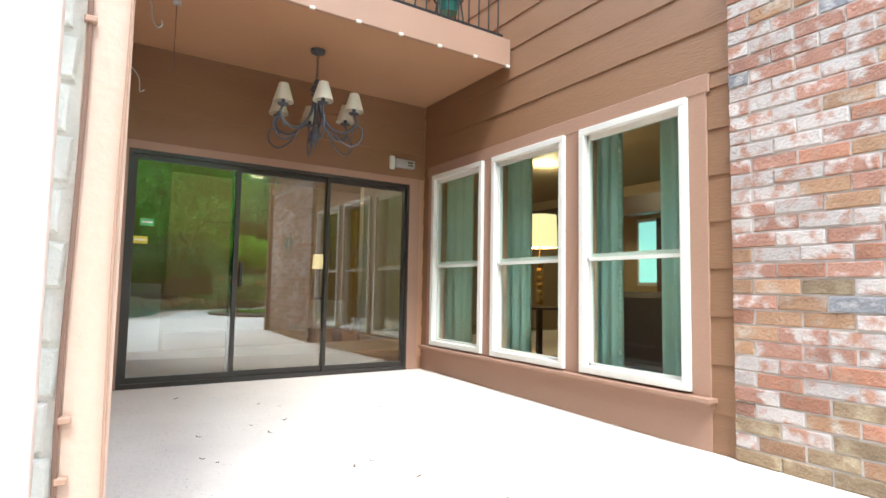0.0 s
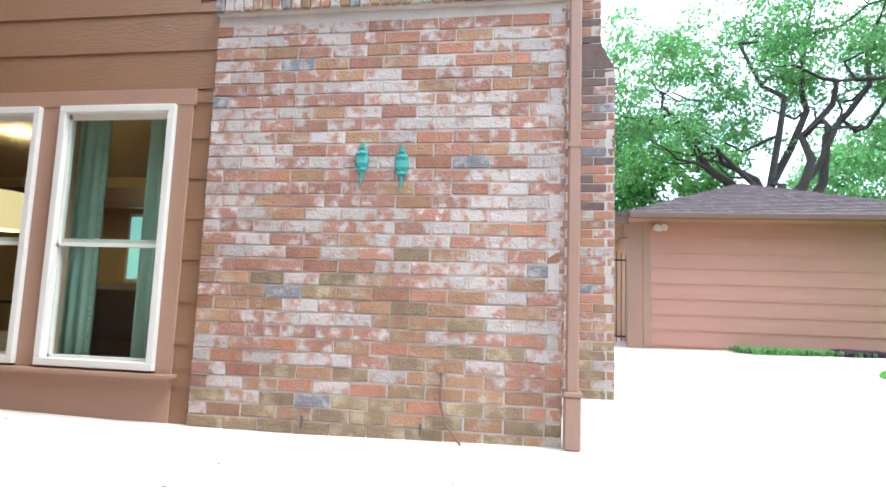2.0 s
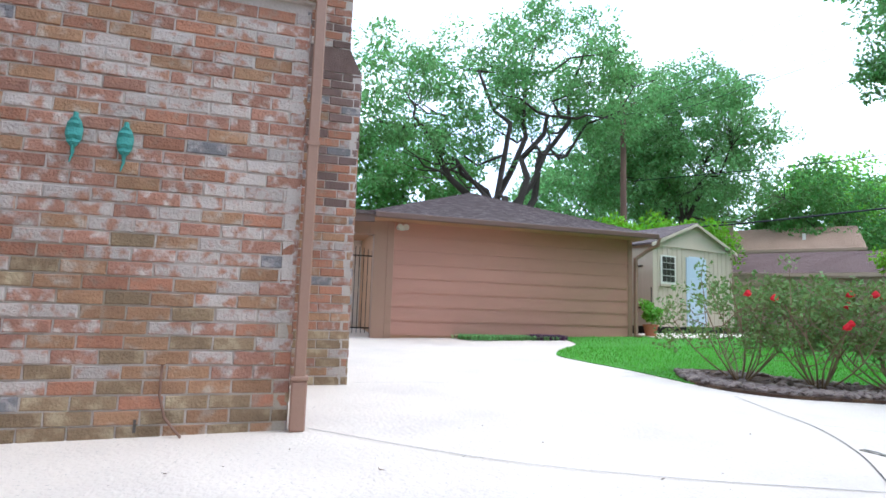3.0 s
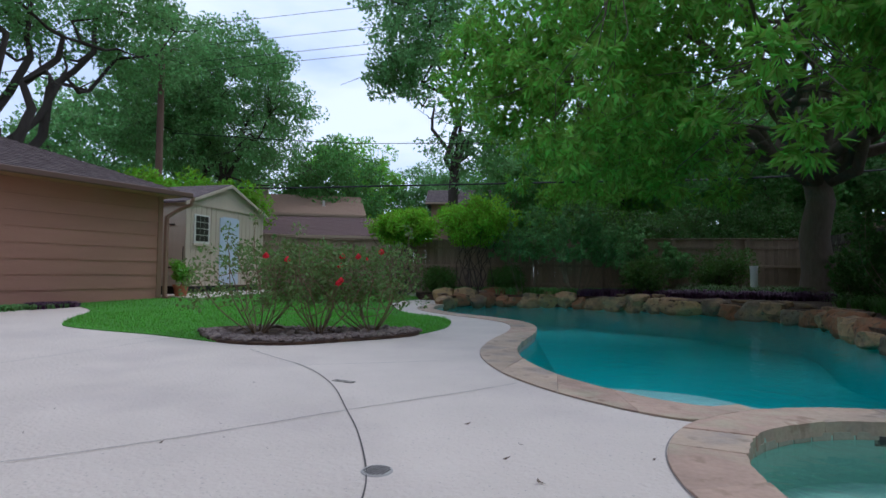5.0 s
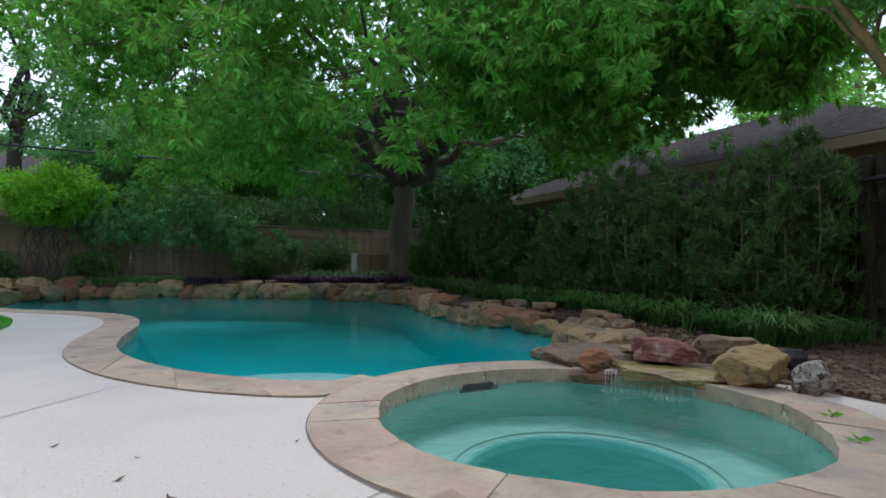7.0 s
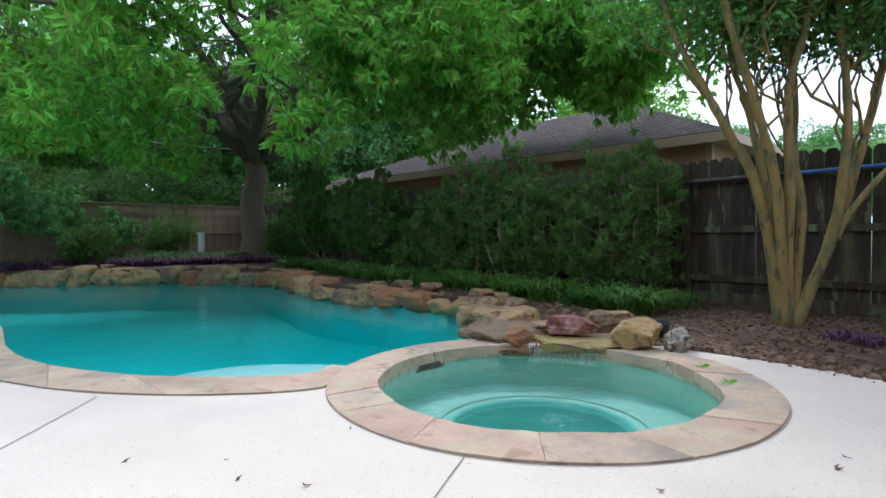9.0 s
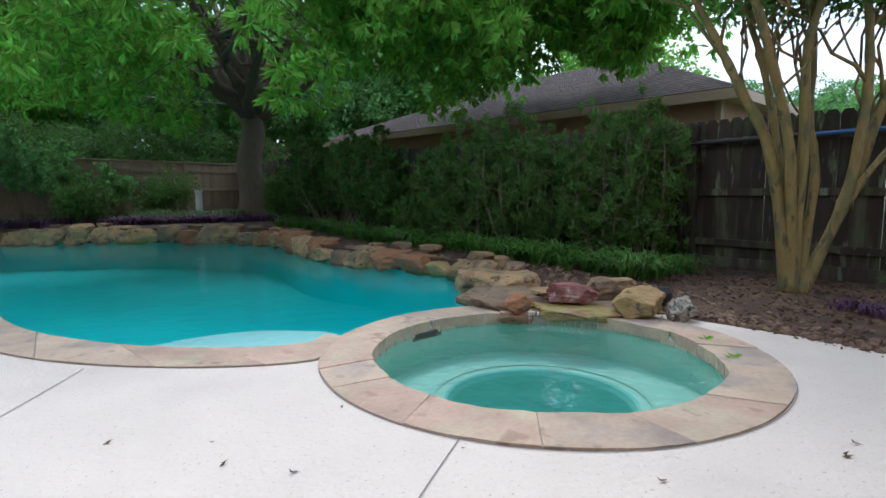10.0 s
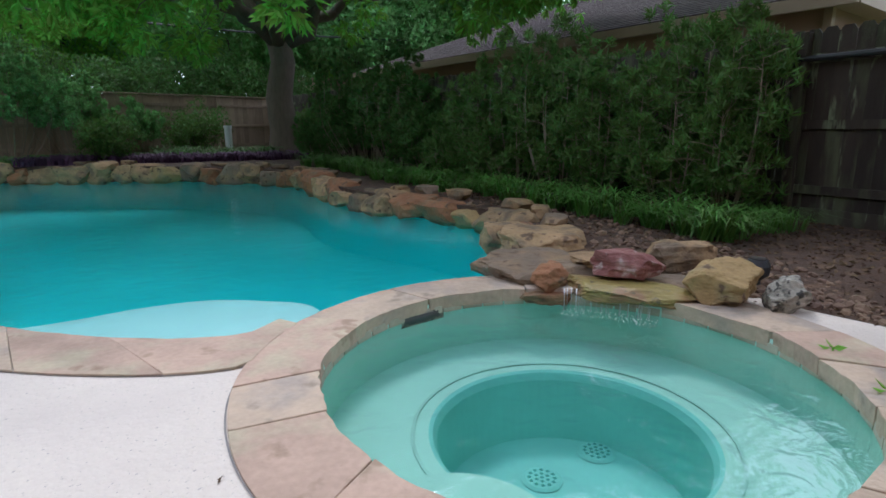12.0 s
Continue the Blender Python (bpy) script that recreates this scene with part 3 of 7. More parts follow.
bm = lathe([(0.68, -0.36), (0.66, -0.37), (0.64, -0.41), (0.62, -0.78), (0.0, -0.78)], 72, at=(SPA.x, SPA.y, 0))
structure(link("spa_well", bm, PLASTER_S), "deep turquoise footwell of the spa", "spa")
bm = lathe([(0.765, -0.356), (0.765, -0.353), (0.748, -0.353), (0.748, -0.356)], 72, at=(SPA.x, SPA.y, 0))
structure(link("tile_line", bm, mat("grey_tile_line", (0.36, 0.58, 0.50), 0.5)), "thin grey tile line round the spa well", "tile")
bm = lathe([(0.0, -0.30), (0.40, -0.28), (0.42, -0.31), (0.42, -0.77)], 40, at=(-1.24, -3.26, 0))
structure(link("spa_step", bm, PLASTER_L), "rounded pale step inside the spa", "spa step")

# ---- house ----
SX = 3.29     # window wall
HY = 5.72     # door wall
BX = 3.24     # brick face


def boards_x(x, y0, y1, z0, z1, pitch, start, parent, material, proud=0.02):
    """Lap boards on a wall that faces -x."""
    z = start
    while z > z0:
        z -= pitch
    while z < z1 - 0.002:
        a, b = max(z, z0), min(z + pitch, z1)
        if b - a > 0.02:
            bm = bmesh.new()
            vs = [bm.verts.new(c) for y in (y0, y1) for c in ((x - proud, y, a), (x - 0.008, y, b), (x + 0.01, y, b), (x + 0.01, y, a))]
            for q in ((0, 1, 2, 3), (7, 6, 5, 4), (0, 4, 5, 1), (1, 5, 6, 2), (3, 2, 6, 7), (0, 3, 7, 4)):
                bm.faces.new([vs[i] for i in q])
            bmesh.ops.recalc_face_normals(bm, faces=bm.faces[:])
            part("board", bm, material, parent)
        z += pitch


def boards_y(y, x0, x1, z0, z1, pitch, start, parent, material, proud=0.03, face=-1):
    z = start
    while z > z0:
        z -= pitch
    while z < z1 - 0.002:
        a, b = max(z, z0), min(z + pitch, z1)
        if b - a > 0.02:
            bm = bmesh.new()
            vs = [bm.verts.new(c) for x in (x0, x1) for c in ((x, y + face * proud, a), (x, y + face * 0.008, b), (x, y - face * 0.01, b), (x, y - face * 0.01, a))]
            for q in ((0, 1, 2, 3), (7, 6, 5, 4), (0, 4, 5, 1), (1, 5, 6, 2), (3, 2, 6, 7), (0, 3, 7, 4)):
                bm.faces.new([vs[i] for i in q])
            bmesh.ops.recalc_face_normals(bm, faces=bm.faces[:])
            part("board", bm, material, parent)
        z += pitch


def wall_with_holes(name, axis, c0, c1, a0, a1, z0, z1, holes, material):
    """A wall slab normal to x (axis 'x') or y, with rectangular openings (a0, a1, z0, z1)."""
    bm = bmesh.new()
    As = sorted({a0, a1, *[h[0] for h in holes], *[h[1] for h in holes]})
    Zs = sorted({z0, z1, *[h[2] for h in holes], *[h[3] for h in holes]})
    for p, q in zip(As, As[1:]):
        for s, t in zip(Zs, Zs[1:]):
            m, n = (p + q) / 2, (s + t) / 2
            if any(h[0] < m < h[1] and h[2] < n < h[3] for h in holes):
                continue
            if axis == "x":
                add_box(bm, c0, c1, p, q, s, t)
            else:
                add_box(bm, p, q, c0, c1, s, t)
    bmesh.ops.remove_doubles(bm, verts=bm.verts[:], dist=0.0005)
    return link(name, bm, material)


WIN = [(4.46, 5.46, 0.31, 2.31), (3.29, 4.30, 0.31, 2.31), (2.13, 3.11, 0.31, 2.31)]
east = wall_with_holes("wall_windows", "x", SX, SX + 0.16, -0.7, 5.9, -0.12, 6.4, WIN, SOFFIT)
structure(east, "brown lap-sided house wall with three tall windows", "wall")
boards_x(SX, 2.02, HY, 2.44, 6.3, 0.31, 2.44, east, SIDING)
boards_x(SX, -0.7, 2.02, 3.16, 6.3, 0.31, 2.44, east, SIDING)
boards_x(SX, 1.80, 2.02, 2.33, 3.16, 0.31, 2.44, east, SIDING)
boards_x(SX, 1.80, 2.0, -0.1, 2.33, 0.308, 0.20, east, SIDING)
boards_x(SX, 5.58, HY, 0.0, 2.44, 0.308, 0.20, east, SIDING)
for nm, a, b, s, t, pr in (("trim", 2.0, 2.13, 0.24, 2.33, 0.03), ("trim", 3.11, 3.29, 0.24, 2.33, 0.03), ("trim", 4.30, 4.46, 0.24, 2.33, 0.03),
                           ("trim", 5.46, 5.58, 0.24, 2.33, 0.03), ("trim", 1.98, 5.60, 2.31, 2.435, 0.036), ("baseboard", 2.0, HY, -0.1, 0.20, 0.022)):
    structure(link(nm, box(SX - pr, SX + 0.01, a, b, s, t, 0.003), TRIM), "painted brown flat trim board", "trim")
bm = bmesh.new()
add_box(bm, SX - 0.11, SX + 0.02, 1.96, 5.62, 0.265, 0.292)
add_box(bm, SX - 0.075, SX + 0.02, 1.98, 5.60, 0.225, 0.265)
add_box(bm, SX - 0.05, SX + 0.02, 1.99, 5.60, 0.20, 0.225)
structure(link("window_sill", bm, TRIM), "long brown moulded sill under three windows", "window sill")

for i, (a, b, s, t) in enumerate(WIN):
    w = structure(new("window_%d" % (i + 1)), "white double-hung window with a teal curtain behind", "window")
    fx0, fx1 = SX - 0.065, SX + 0.05
    bm = bmesh.new()
    F = 0.055
    for q in ((a, b, s, s + F), (a, b, t - F, t), (a, a + F, s + F, t - F), (b - F, b, s + F, t - F)):
        add_box(bm, fx0, fx1, q[0], q[1], q[2], q[3])
    bmesh.ops.bevel(bm, geom=bm.edges[:], offset=0.004, segments=1, affect="EDGES")
    part("window_frame", bm, WHITE, w)
    mid = s + (t - s) * 0.465
    bm = bmesh.new()
    for lo, hi, dx in ((s + F, mid + 0.03, 0.02), (mid - 0.03, t - F, 0.0)):
        x0, x1 = SX - 0.02 + dx, SX + 0.015 + dx
        for q in ((a + F, b - F, lo, lo + 0.022), (a + F, b - F, hi - 0.045, hi), (a + F, a + F + 0.022, lo, hi), (b - F - 0.022, b - F, lo, hi)):
            add_box(bm, x0, x1, q[0], q[1], q[2], q[3])
    part("sash", bm, WHITE, w)
    for lo, hi, dx in ((s + F, mid, 0.037), (mid, t - F, 0.014)):
        part("pane", box(SX - 0.02 + dx, SX - 0.016 + dx, a + F, b - F, lo, hi), GLASS, w).visible_shadow = False

# door wall
DO = (0.09, 3.06, 0.0, 2.22)
north = wall_with_holes("wall_door", "y", HY, HY + 0.16, -0.4, SX + 0.16, 0, 6.4, [DO], SOFFIT)
structure(north, "brown sided house wall above the sliding door", "wall")
boards_y(HY, -0.03, SX - 0.03, 2.30, 6.3, 0.30, 2.30, north, SIDING, 0.02)
for a, b, s, t in ((-0.1, 0.09, 0, 2.30), (3.06, 3.2, 0, 2.30), (0.09, 3.06, 2.22, 2.30)):
    structure(link("trim", box(a, b, HY - 0.025, HY + 0.01, s, t, 0.003), TRIM), "painted brown flat trim board", "trim")
door = structure(new("door_1"), "three-panel glass sliding door with a dark bronze frame", "sliding door")
bm = bmesh.new()
add_box(bm, 0.09, 3.06, HY - 0.02, HY + 0.11, 0.0, 0.045)
add_box(bm, 0.09, 3.06, HY - 0.02, HY + 0.11, 2.18, 2.22)
add_box(bm, 0.09, 0.125, HY - 0.02, HY + 0.11, 0.045, 2.18)
add_box(bm, 3.025, 3.06, HY - 0.02, HY + 0.11, 0.045, 2.18)
part("door_frame", bm, BRONZE, door)
for k, (a, b, dy, st) in enumerate(((0.12, 1.10, 0.0, 0.045), (1.03, 2.07, 0.045, 0.04), (2.03, 3.03, 0.01, 0.035))):
    bm = bmesh.new()
    y0, y1 = HY + dy, HY + dy + 0.035
    for q in ((a, a + st, 0.045, 2.18), (b - st, b, 0.045, 2.18), (a + st, b - st, 0.045, 0.10), (a + st, b - st, 2.13, 2.18)):
        add_box(bm, q[0], q[1], y0, y1, q[2], q[3])
    part("panel_frame", bm, BRONZE, door)
    part("pane", box(a + st, b - st, y0 + 0.014, y0 + 0.02, 0.10, 2.13), DOORGLASS, door).visible_shadow = False
part("door_handle", box(1.12, 1.15, HY + 0.0, HY + 0.045, 0.95, 1.2, 0.005), BRONZE, door)
part("door_handle", box(2.99, 3.015, HY - 0.03, HY + 0.01, 0.95, 1.2, 0.005), BRONZE, door)

# left patio wall, its corner board, and the whitewashed pier beside the camera's start
west = link("wall_west", box(-0.36, -0.105, 1.12, 5.9, -0.1, 6.4), SOFFIT)
structure(west, "brown painted side wall of the covered patio", "wall")
# Out of view, put in to block light from the north-west sky.
structure(link("wall_house", box(-6.5, -0.98, 1.15, 5.9, -0.1, 6.4), SOFFIT), "unseen house block added west of the patio to cut sky light", "wall")
# Sunlight on this board is put into a paler trim colour.
structure(link("trim", box(-0.174, -0.10, 1.06, 1.12, -0.1, 6.0, 0.004), mat("sunlit_brown_paint", (0.50, 0.33, 0.25), 0.5, 0.1, 1.5, 40, 0.12)), "painted brown corner board with a wire along it", "trim")

# balcony over the patio
bal = structure(new("balcony"), "brown boarded balcony slab over the patio", "balcony")
part("soffit", box(-0.10, SX - 0.03, 4.09, HY, 3.215, 3.26), SOFFIT, bal)
part("fascia", box(-0.10, SX - 0.03, 4.05, 4.09, 3.18, 3.46, 0.004), TRIM, bal)
part("floor_deck", box(-0.10, SX - 0.03, 4.09, HY, 3.40, 3.44), SOFFIT, bal)

# ---- garage ----
gar = wall_with_holes("wall_garage", "x", GAR_X, GAR_X + 0.15, GAR_Y1, GAR_Y0, 0.1, 2.66, [], SOFFIT)
structure(gar, "brown lap-sided garage wall", "wall")
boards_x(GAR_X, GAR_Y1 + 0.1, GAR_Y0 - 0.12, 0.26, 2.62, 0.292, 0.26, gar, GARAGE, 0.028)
structure(link("wall_garage", box(GAR_X + 0.15, 17.0, GAR_Y0 - 0.16, GAR_Y0, 0, 2.66), SOFFIT), "brown side wall of the garage", "wall")
structure(link("wall_garage", box(GAR_X + 0.15, 17.0, GAR_Y1, GAR_Y1 + 0.16, 0, 2.66), GARAGE), "brown far side wall of the garage", "wall")
for a, b in ((GAR_Y1, GAR_Y1 + 0.11), (GAR_Y0 - 0.13, GAR_Y0 + 0.01)):
    structure(link("trim", box(GAR_X - 0.045, GAR_X + 0.02, a, b, 0.1, 2.64, 0.004), TRIM), "painted brown garage corner board", "trim")


def hip_roof(name, x0, x1, y0, y1, z, rise, ridge, label, material, edge, parent_label="roof"):
    """Hip roof over a rectangle; ridge: its two ends."""
    bm = bmesh.new()
    c = [bm.verts.new(p) for p in ((x0, y0, z), (x1, y0, z), (x1, y1, z), (x0, y1, z))]
    r = [bm.verts.new((*p, z + rise)) for p in ridge]
    bm.faces.new((c[3], c[0], r[0]))
    bm.faces.new((c[0], c[1], r[1], r[0]))
    bm.faces.new((c[1], c[2], r[1]))
    bm.faces.new((c[2], c[3], r[0], r[1]))
    bm.faces.new((c[3], c[2], c[1], c[0]))
    bmesh.ops.recalc_face_normals(bm, faces=bm.faces[:])
    ob = link(name, bm, material)
    structure(ob, label, parent_label)
    return ob


hip_roof("roof", 9.95, 18.0, -8.95, -2.2, 2.68, 1.45, ((13.8, -5.75), (15.5, -5.75)), "brown shingled hip roof of the garage", SHINGLE, TRIM)
structure(link("soffit", box(9.98, 18.0, -8.93, -2.2, 2.60, 2.675), SOFFIT), "brown roof soffit of the garage", "soffit")
# courses of shingles standing proud on the front slope
bm = bmesh.new()
for k in range(26):
    f = k / 26
    x = 9.95 + (13.8 - 9.95) * f
    z = 2.68 + 1.45 * f
    ya, yb = -8.95 + (8.95 - 5.75) * f, -2.2 + (2.2 - 5.75) * f
    add_box(bm, x, x + 0.16, ya, yb, z - 0.03, z + 0.016)
structure(link("shingle_course", bm, SHINGLE), "rows of brown shingles", "roof")["kind"] = "stuff"
g = structure(new("gutter"), "brown metal gutter along the garage eave", "gutter")
part("trough", box(9.84, 9.97, -8.98, -2.4, 2.58, 2.69, 0.01), GUTTER, g)
structure(link("fascia", box(9.93, 9.98, -2.4, 2.0, 2.48, 2.70), GUTTER), "brown fascia of the breezeway roof", "fascia")
bm = bmesh.new()
for q in ((9.9, -2.6, 2.70), (9.9, 2.0, 2.70), (12.0, 2.0, 2.91), (12.0, -2.6, 2.91)):
    bm.verts.new(q)
bm.verts.ensure_lookup_table()
bm.faces.new(bm.verts[:])
r = bmesh.ops.extrude_face_region(bm, geom=bm.faces[:])
for v in r["geom"]:
    if isinstance(v, bmesh.types.BMVert):
        v.co.z -= 0.07
bmesh.ops.recalc_face_normals(bm, faces=bm.faces[:])
structure(link("roof", bm, SHINGLE), "low brown shingled breezeway roof", "roof")
structure(link("beam", box(10.5, 10.62, -2.75, 2.0, 2.3, 2.60), TRIM), "brown beam under the breezeway roof", "beam")
structure(link("wall_breezeway", box(14.2, 14.35, -3.0, 2.0, 0.0, 3.0), B_PAINT), "pale brick wall behind the gate", "wall")
structure(link("wall_house", box(9.4, 9.55, 0.2, 6.0, 0.0, 6.0), SOFFIT), "plain brown house wall", "wall")
structure(link("wall_house", box(3.3, 9.5, 0.9, 1.05, 0.0, 6.4), ROOMWALL), "plain inner house wall", "wall")

# ---- room behind the glass ----
structure(link("floor", box(-2.0, 9.4, HY + 0.165, 12.0, -0.10, 0.02), ROOMFLOOR), "glossy tan tile floor indoors", "floor")
structure(link("floor", box(SX + 0.16, 9.4, 1.0, HY + 0.16, -0.10, 0.022), ROOMDARK), "dark wood floor indoors", "floor")
structure(link("ceiling", box(-2.2, SX + 0.16, HY + 0.16, 12.0, 3.2, 3.3), ROOMWALL), "warm cream indoor ceiling", "ceiling")
structure(link("ceiling", box(SX + 0.16, 9.4, 1.0, 12.0, 3.2, 3.3), ROOMWALL), "warm cream indoor ceiling", "ceiling")
structure(link("wall_room", box(-2.2, 9.5, 11.9, 12.1, 0, 3.3), ROOMWALL), "warm cream room wall", "wall")
structure(link("wall_room", box(-2.2, -2.0, HY + 0.16, 12.0, 0, 3.3), ROOMWALL), "warm cream room wall", "wall")
structure(link("wall_room", box(9.3, 9.45, 1.05, 11.9, 0, 3.2), ROOMWALL), "warm cream room wall", "wall")

# roofs that close the house above the patio and behind
structure(link("roof", box(-2.5, 9.6, HY + 0.2, 12.2, 6.35, 6.5), SHINGLE), "flat closed house roof", "roof")
structure(link("roof", box(SX - 0.5, 9.6, -1.0, HY + 0.2, 6.4, 6.5), SHINGLE), "house roof over the window wall", "roof")

# ---- coping, tiles and rocks ----
def slab_piece(name, quad, z0, z1, material, parent, rnd):
    """A flagstone with a slightly uneven outline: quad gives its inner and outer edges as point lists."""
    inn, out = quad
    loop = [*inn, *reversed(out)]
    bm = bmesh.new()
    top = [bm.verts.new((p.x, p.y, z1 + rnd.uniform(-.002, .002))) for p in loop]
    c = sum(loop, Vector((0, 0))) / len(loop)
    bot = [bm.verts.new((*(p + (c - p) * 0.02), z0)) for p in loop]
    n = len(loop)
    f = bm.faces.new(top)
    for i in range(n):
        bm.faces.new((top[i], bot[i], bot[(i + 1) % n], top[(i + 1) % n]))
    bmesh.ops.bevel(bm, geom=f.edges[:], offset=0.003, segments=1, affect="EDGES")
    bmesh.ops.triangulate(bm, faces=[q for q in bm.faces if len(q.verts) > 4])
    bmesh.ops.recalc_face_normals(bm, faces=bm.faces[:])
    return part(name, bm, material, parent)


def coping_run(name, inner, outer, joints, label, seed, z1=0.012):
    """inner, outer: functions of 0..1 along the run; joints: sorted places of the joints."""
    rnd = random.Random(seed)
    JG = 0.00016
    w = (joints[-1] - joints[0]) / len(joints)
    skew = {j: rnd.uniform(-0.14, 0.14) * w for j in joints}
    skew[joints[0]] = skew[joints[-1]] = 0.0
    root = structure(new(name), label, "coping")
    for a, b in zip(joints, joints[1:]):
        k = 9
        a0, b0 = a + JG, b - JG
        sa, sb = skew[a], skew[b]
        inn = [inner(a0 + sa + (b0 + sb - a0 - sa) * i / k) + Vector((rnd.uniform(-.007, .007), rnd.uniform(-.007, .007))) for i in range(k + 1)]
        out = [outer(a0 - sa + (b0 - sb - a0 + sa) * i / k) for i in range(k + 1)]
        slab_piece("flagstone", (inn, out), -0.075, z1 + rnd.uniform(-.003, .003), COPING if rnd.random() < 0.65 else COPING_P, root, rnd)
    return root


def along(curve):
    L = [0.0]
    for a, b in zip(curve, curve[1:]):
        L.append(L[-1] + (b - a).length)

    def at(t):
        s = clampf(t, 0, 1) * L[-1]
        for i in range(len(L) - 1):
            if s <= L[i + 1]:
                return curve[i].lerp(curve[i + 1], (s - L[i]) / max(L[i + 1] - L[i], 1e-6))
        return curve[-1].copy()
    return at, L[-1]


def ring_pt(r, wob=0.0):
    return lambda t: SPA + Vector((math.cos(2 * math.pi * t), math.sin(2 * math.pi * t))) * (r + wob * noise.noise(Vector((math.cos(6.283 * t) * 3, math.sin(6.283 * t) * 3, r))))


rnd = random.Random(3)
js = [0.0]
while js[-1] < 0.97:
    js.append(js[-1] + rnd.uniform(0.05, 0.10))
js[-1] = 1.0
coping_run("coping", ring_pt(SPA_IN - 0.03, 0.04), ring_pt(SPA_OUT, 0.015), js, "tan flagstone coping round the spa", 4)
c_in, c_out = offset(side_c, -0.03), offset(side_c, 0.40)
keep = [i for i in range(len(side_c)) if (c_in[i] - SPA).length > SPA_OUT - 0.3]
for i in keep:
    if (c_out[i] - SPA).length < SPA_OUT - 0.01:
        c_out[i] = SPA + (c_out[i] - SPA).normalized() * (SPA_OUT - 0.01)
    if (c_in[i] - SPA).length < SPA_OUT - 0.01:
        c_in[i] = SPA + (c_in[i] - SPA).normalized() * (SPA_OUT - 0.01)
c_in, c_out = [c_in[i] for i in keep], [c_out[i] for i in keep]
fi, Li = along(c_in)
fo, Lo = along(c_out)
js = [0.0]
while js[-1] < 0.985:
    js.append(js[-1] + rnd.uniform(0.6, 1.1) / Li)
js[-1] = 1.0
coping_run("coping", fi, fo, js, "tan flagstone coping along the pool", 5)
# mortar bed under the stones
bm = lathe([(SPA_OUT - 0.01, -0.16), (SPA_OUT - 0.01, 0.003), (SPA_IN + 0.005, 0.003), (SPA_IN + 0.005, -0.16)], 72, at=(SPA.x, SPA.y, 0))
structure(link("coping_bed", bm, MORTAR), "mortar bed under the spa coping", "coping")
bm = bmesh.new()
q0 = None
for i in range(len(c_in)):
    a, b = c_in[i].lerp(c_out[i], 0.06), c_in[i].lerp(c_out[i], 0.98)
    q = [bm.verts.new((a.x, a.y, -0.16)), bm.verts.new((a.x, a.y, 0.003)), bm.verts.new((b.x, b.y, 0.003)), bm.verts.new((b.x, b.y, -0.16))]
    if q0:
        for k in range(3):
            bm.faces.new((q0[k], q0[k + 1], q[k + 1], q[k]))
    q0 = q
bmesh.ops.recalc_face_normals(bm, faces=bm.faces[:])
structure(link("coping_bed", bm, MORTAR), "mortar bed under the pool coping", "coping")
tiles = structure(new("waterline_tiles"), "small pale tiles under the spa coping", "tile")
tme = bpy.data.meshes.new("tile")
bm = box(-0.068, 0.068, -0.006, 0.006, -0.104, -0.055, 0.002)
bm.to_mesh(tme)
tme.materials.append(POOLTILE)
for k in range(50):
    a = 2 * math.pi * k / 50
    t = new("tile", tme)
    t.parent = tiles
    t.matrix_world = pose(SPA.x + (SPA_IN - 0.008) * math.cos(a), SPA.y + (SPA_IN - 0.008) * math.sin(a), 0, 0, 0, math.degrees(a) + 90)
sk = thing("skimmer_opening", "dark slot of the spa skimmer under the coping", "skimmer")
sk.matrix_world = pose(SPA.x + (SPA_IN - 0.014) * math.cos(radians(285)), SPA.y + (SPA_IN - 0.014) * math.sin(radians(285)), -0.08, 0, 0, 285 + 90)
part("slot", box(-0.15, 0.15, -0.006, 0.006, -0.05, 0.0), JOINT, sk)
part("slot_frame", box(-0.17, 0.17, -0.004, 0.004, -0.06, 0.01), ROCK_P, sk)


def rock(x, y, z, sx, sy, sz, material, label, rz=0.0, seed=0, flat=0.0, sub=4, group=""):
    """A boulder: a lumpy block with worn corners, its foot at z."""
    rnd = random.Random(seed)
    bm = bmesh.new()
    bmesh.ops.create_icosphere(bm, subdivisions=sub, radius=1.0)
    off = Vector((rnd.uniform(0, 90), rnd.uniform(0, 90), rnd.uniform(0, 90)))
    cuts = [(Vector((rnd.gauss(0, 1), rnd.gauss(0, 1), rnd.gauss(0, 0.6))).normalized(), rnd.uniform(0.62, 0.92)) for _ in range(16)]
    for v in bm.verts:
        p = v.co.copy()
        q = max(abs(p.x), abs(p.y), abs(p.z))
        p = p.lerp(p / q * 0.9, 0.5)
        for n, d in cuts:
            e = p.dot(n) - d
            if e > 0:
                p -= n * e * 0.97
        if flat and p.z > 0:
            p.z = min(p.z, flat)
        p *= 1 + 0.16 * noise.noise(p * 1.6 + off) + 0.07 * noise.noise(p * 4 + off) + 0.03 * noise.noise(p * 10 + off) + 0.012 * noise.noise(p * 23 + off)
        v.co = Vector((p.x * sx, p.y * sy, (p.z + 0.8) * sz * 0.6))
    me = bpy.data.meshes.new("rock")
    bm.to_mesh(me)
    bm.free()
    me.materials.append(material)
    for f in me.polygons:
        f.use_smooth = False
    ob = new("rock", me)
    ob.matrix_world = pose(x, y, z, 0, 0, rz)
    return tagged(ob, label, "rock", group)


GR = "rocks edging the pool"
# waterfall group beside the spa
rock(-3.09, -4.50, -0.05, 0.50, 0.27, 0.16, ROCK_M, "wide flat mossy waterfall slab wet with spilling water", -36, 11, 0.5, sub=5)
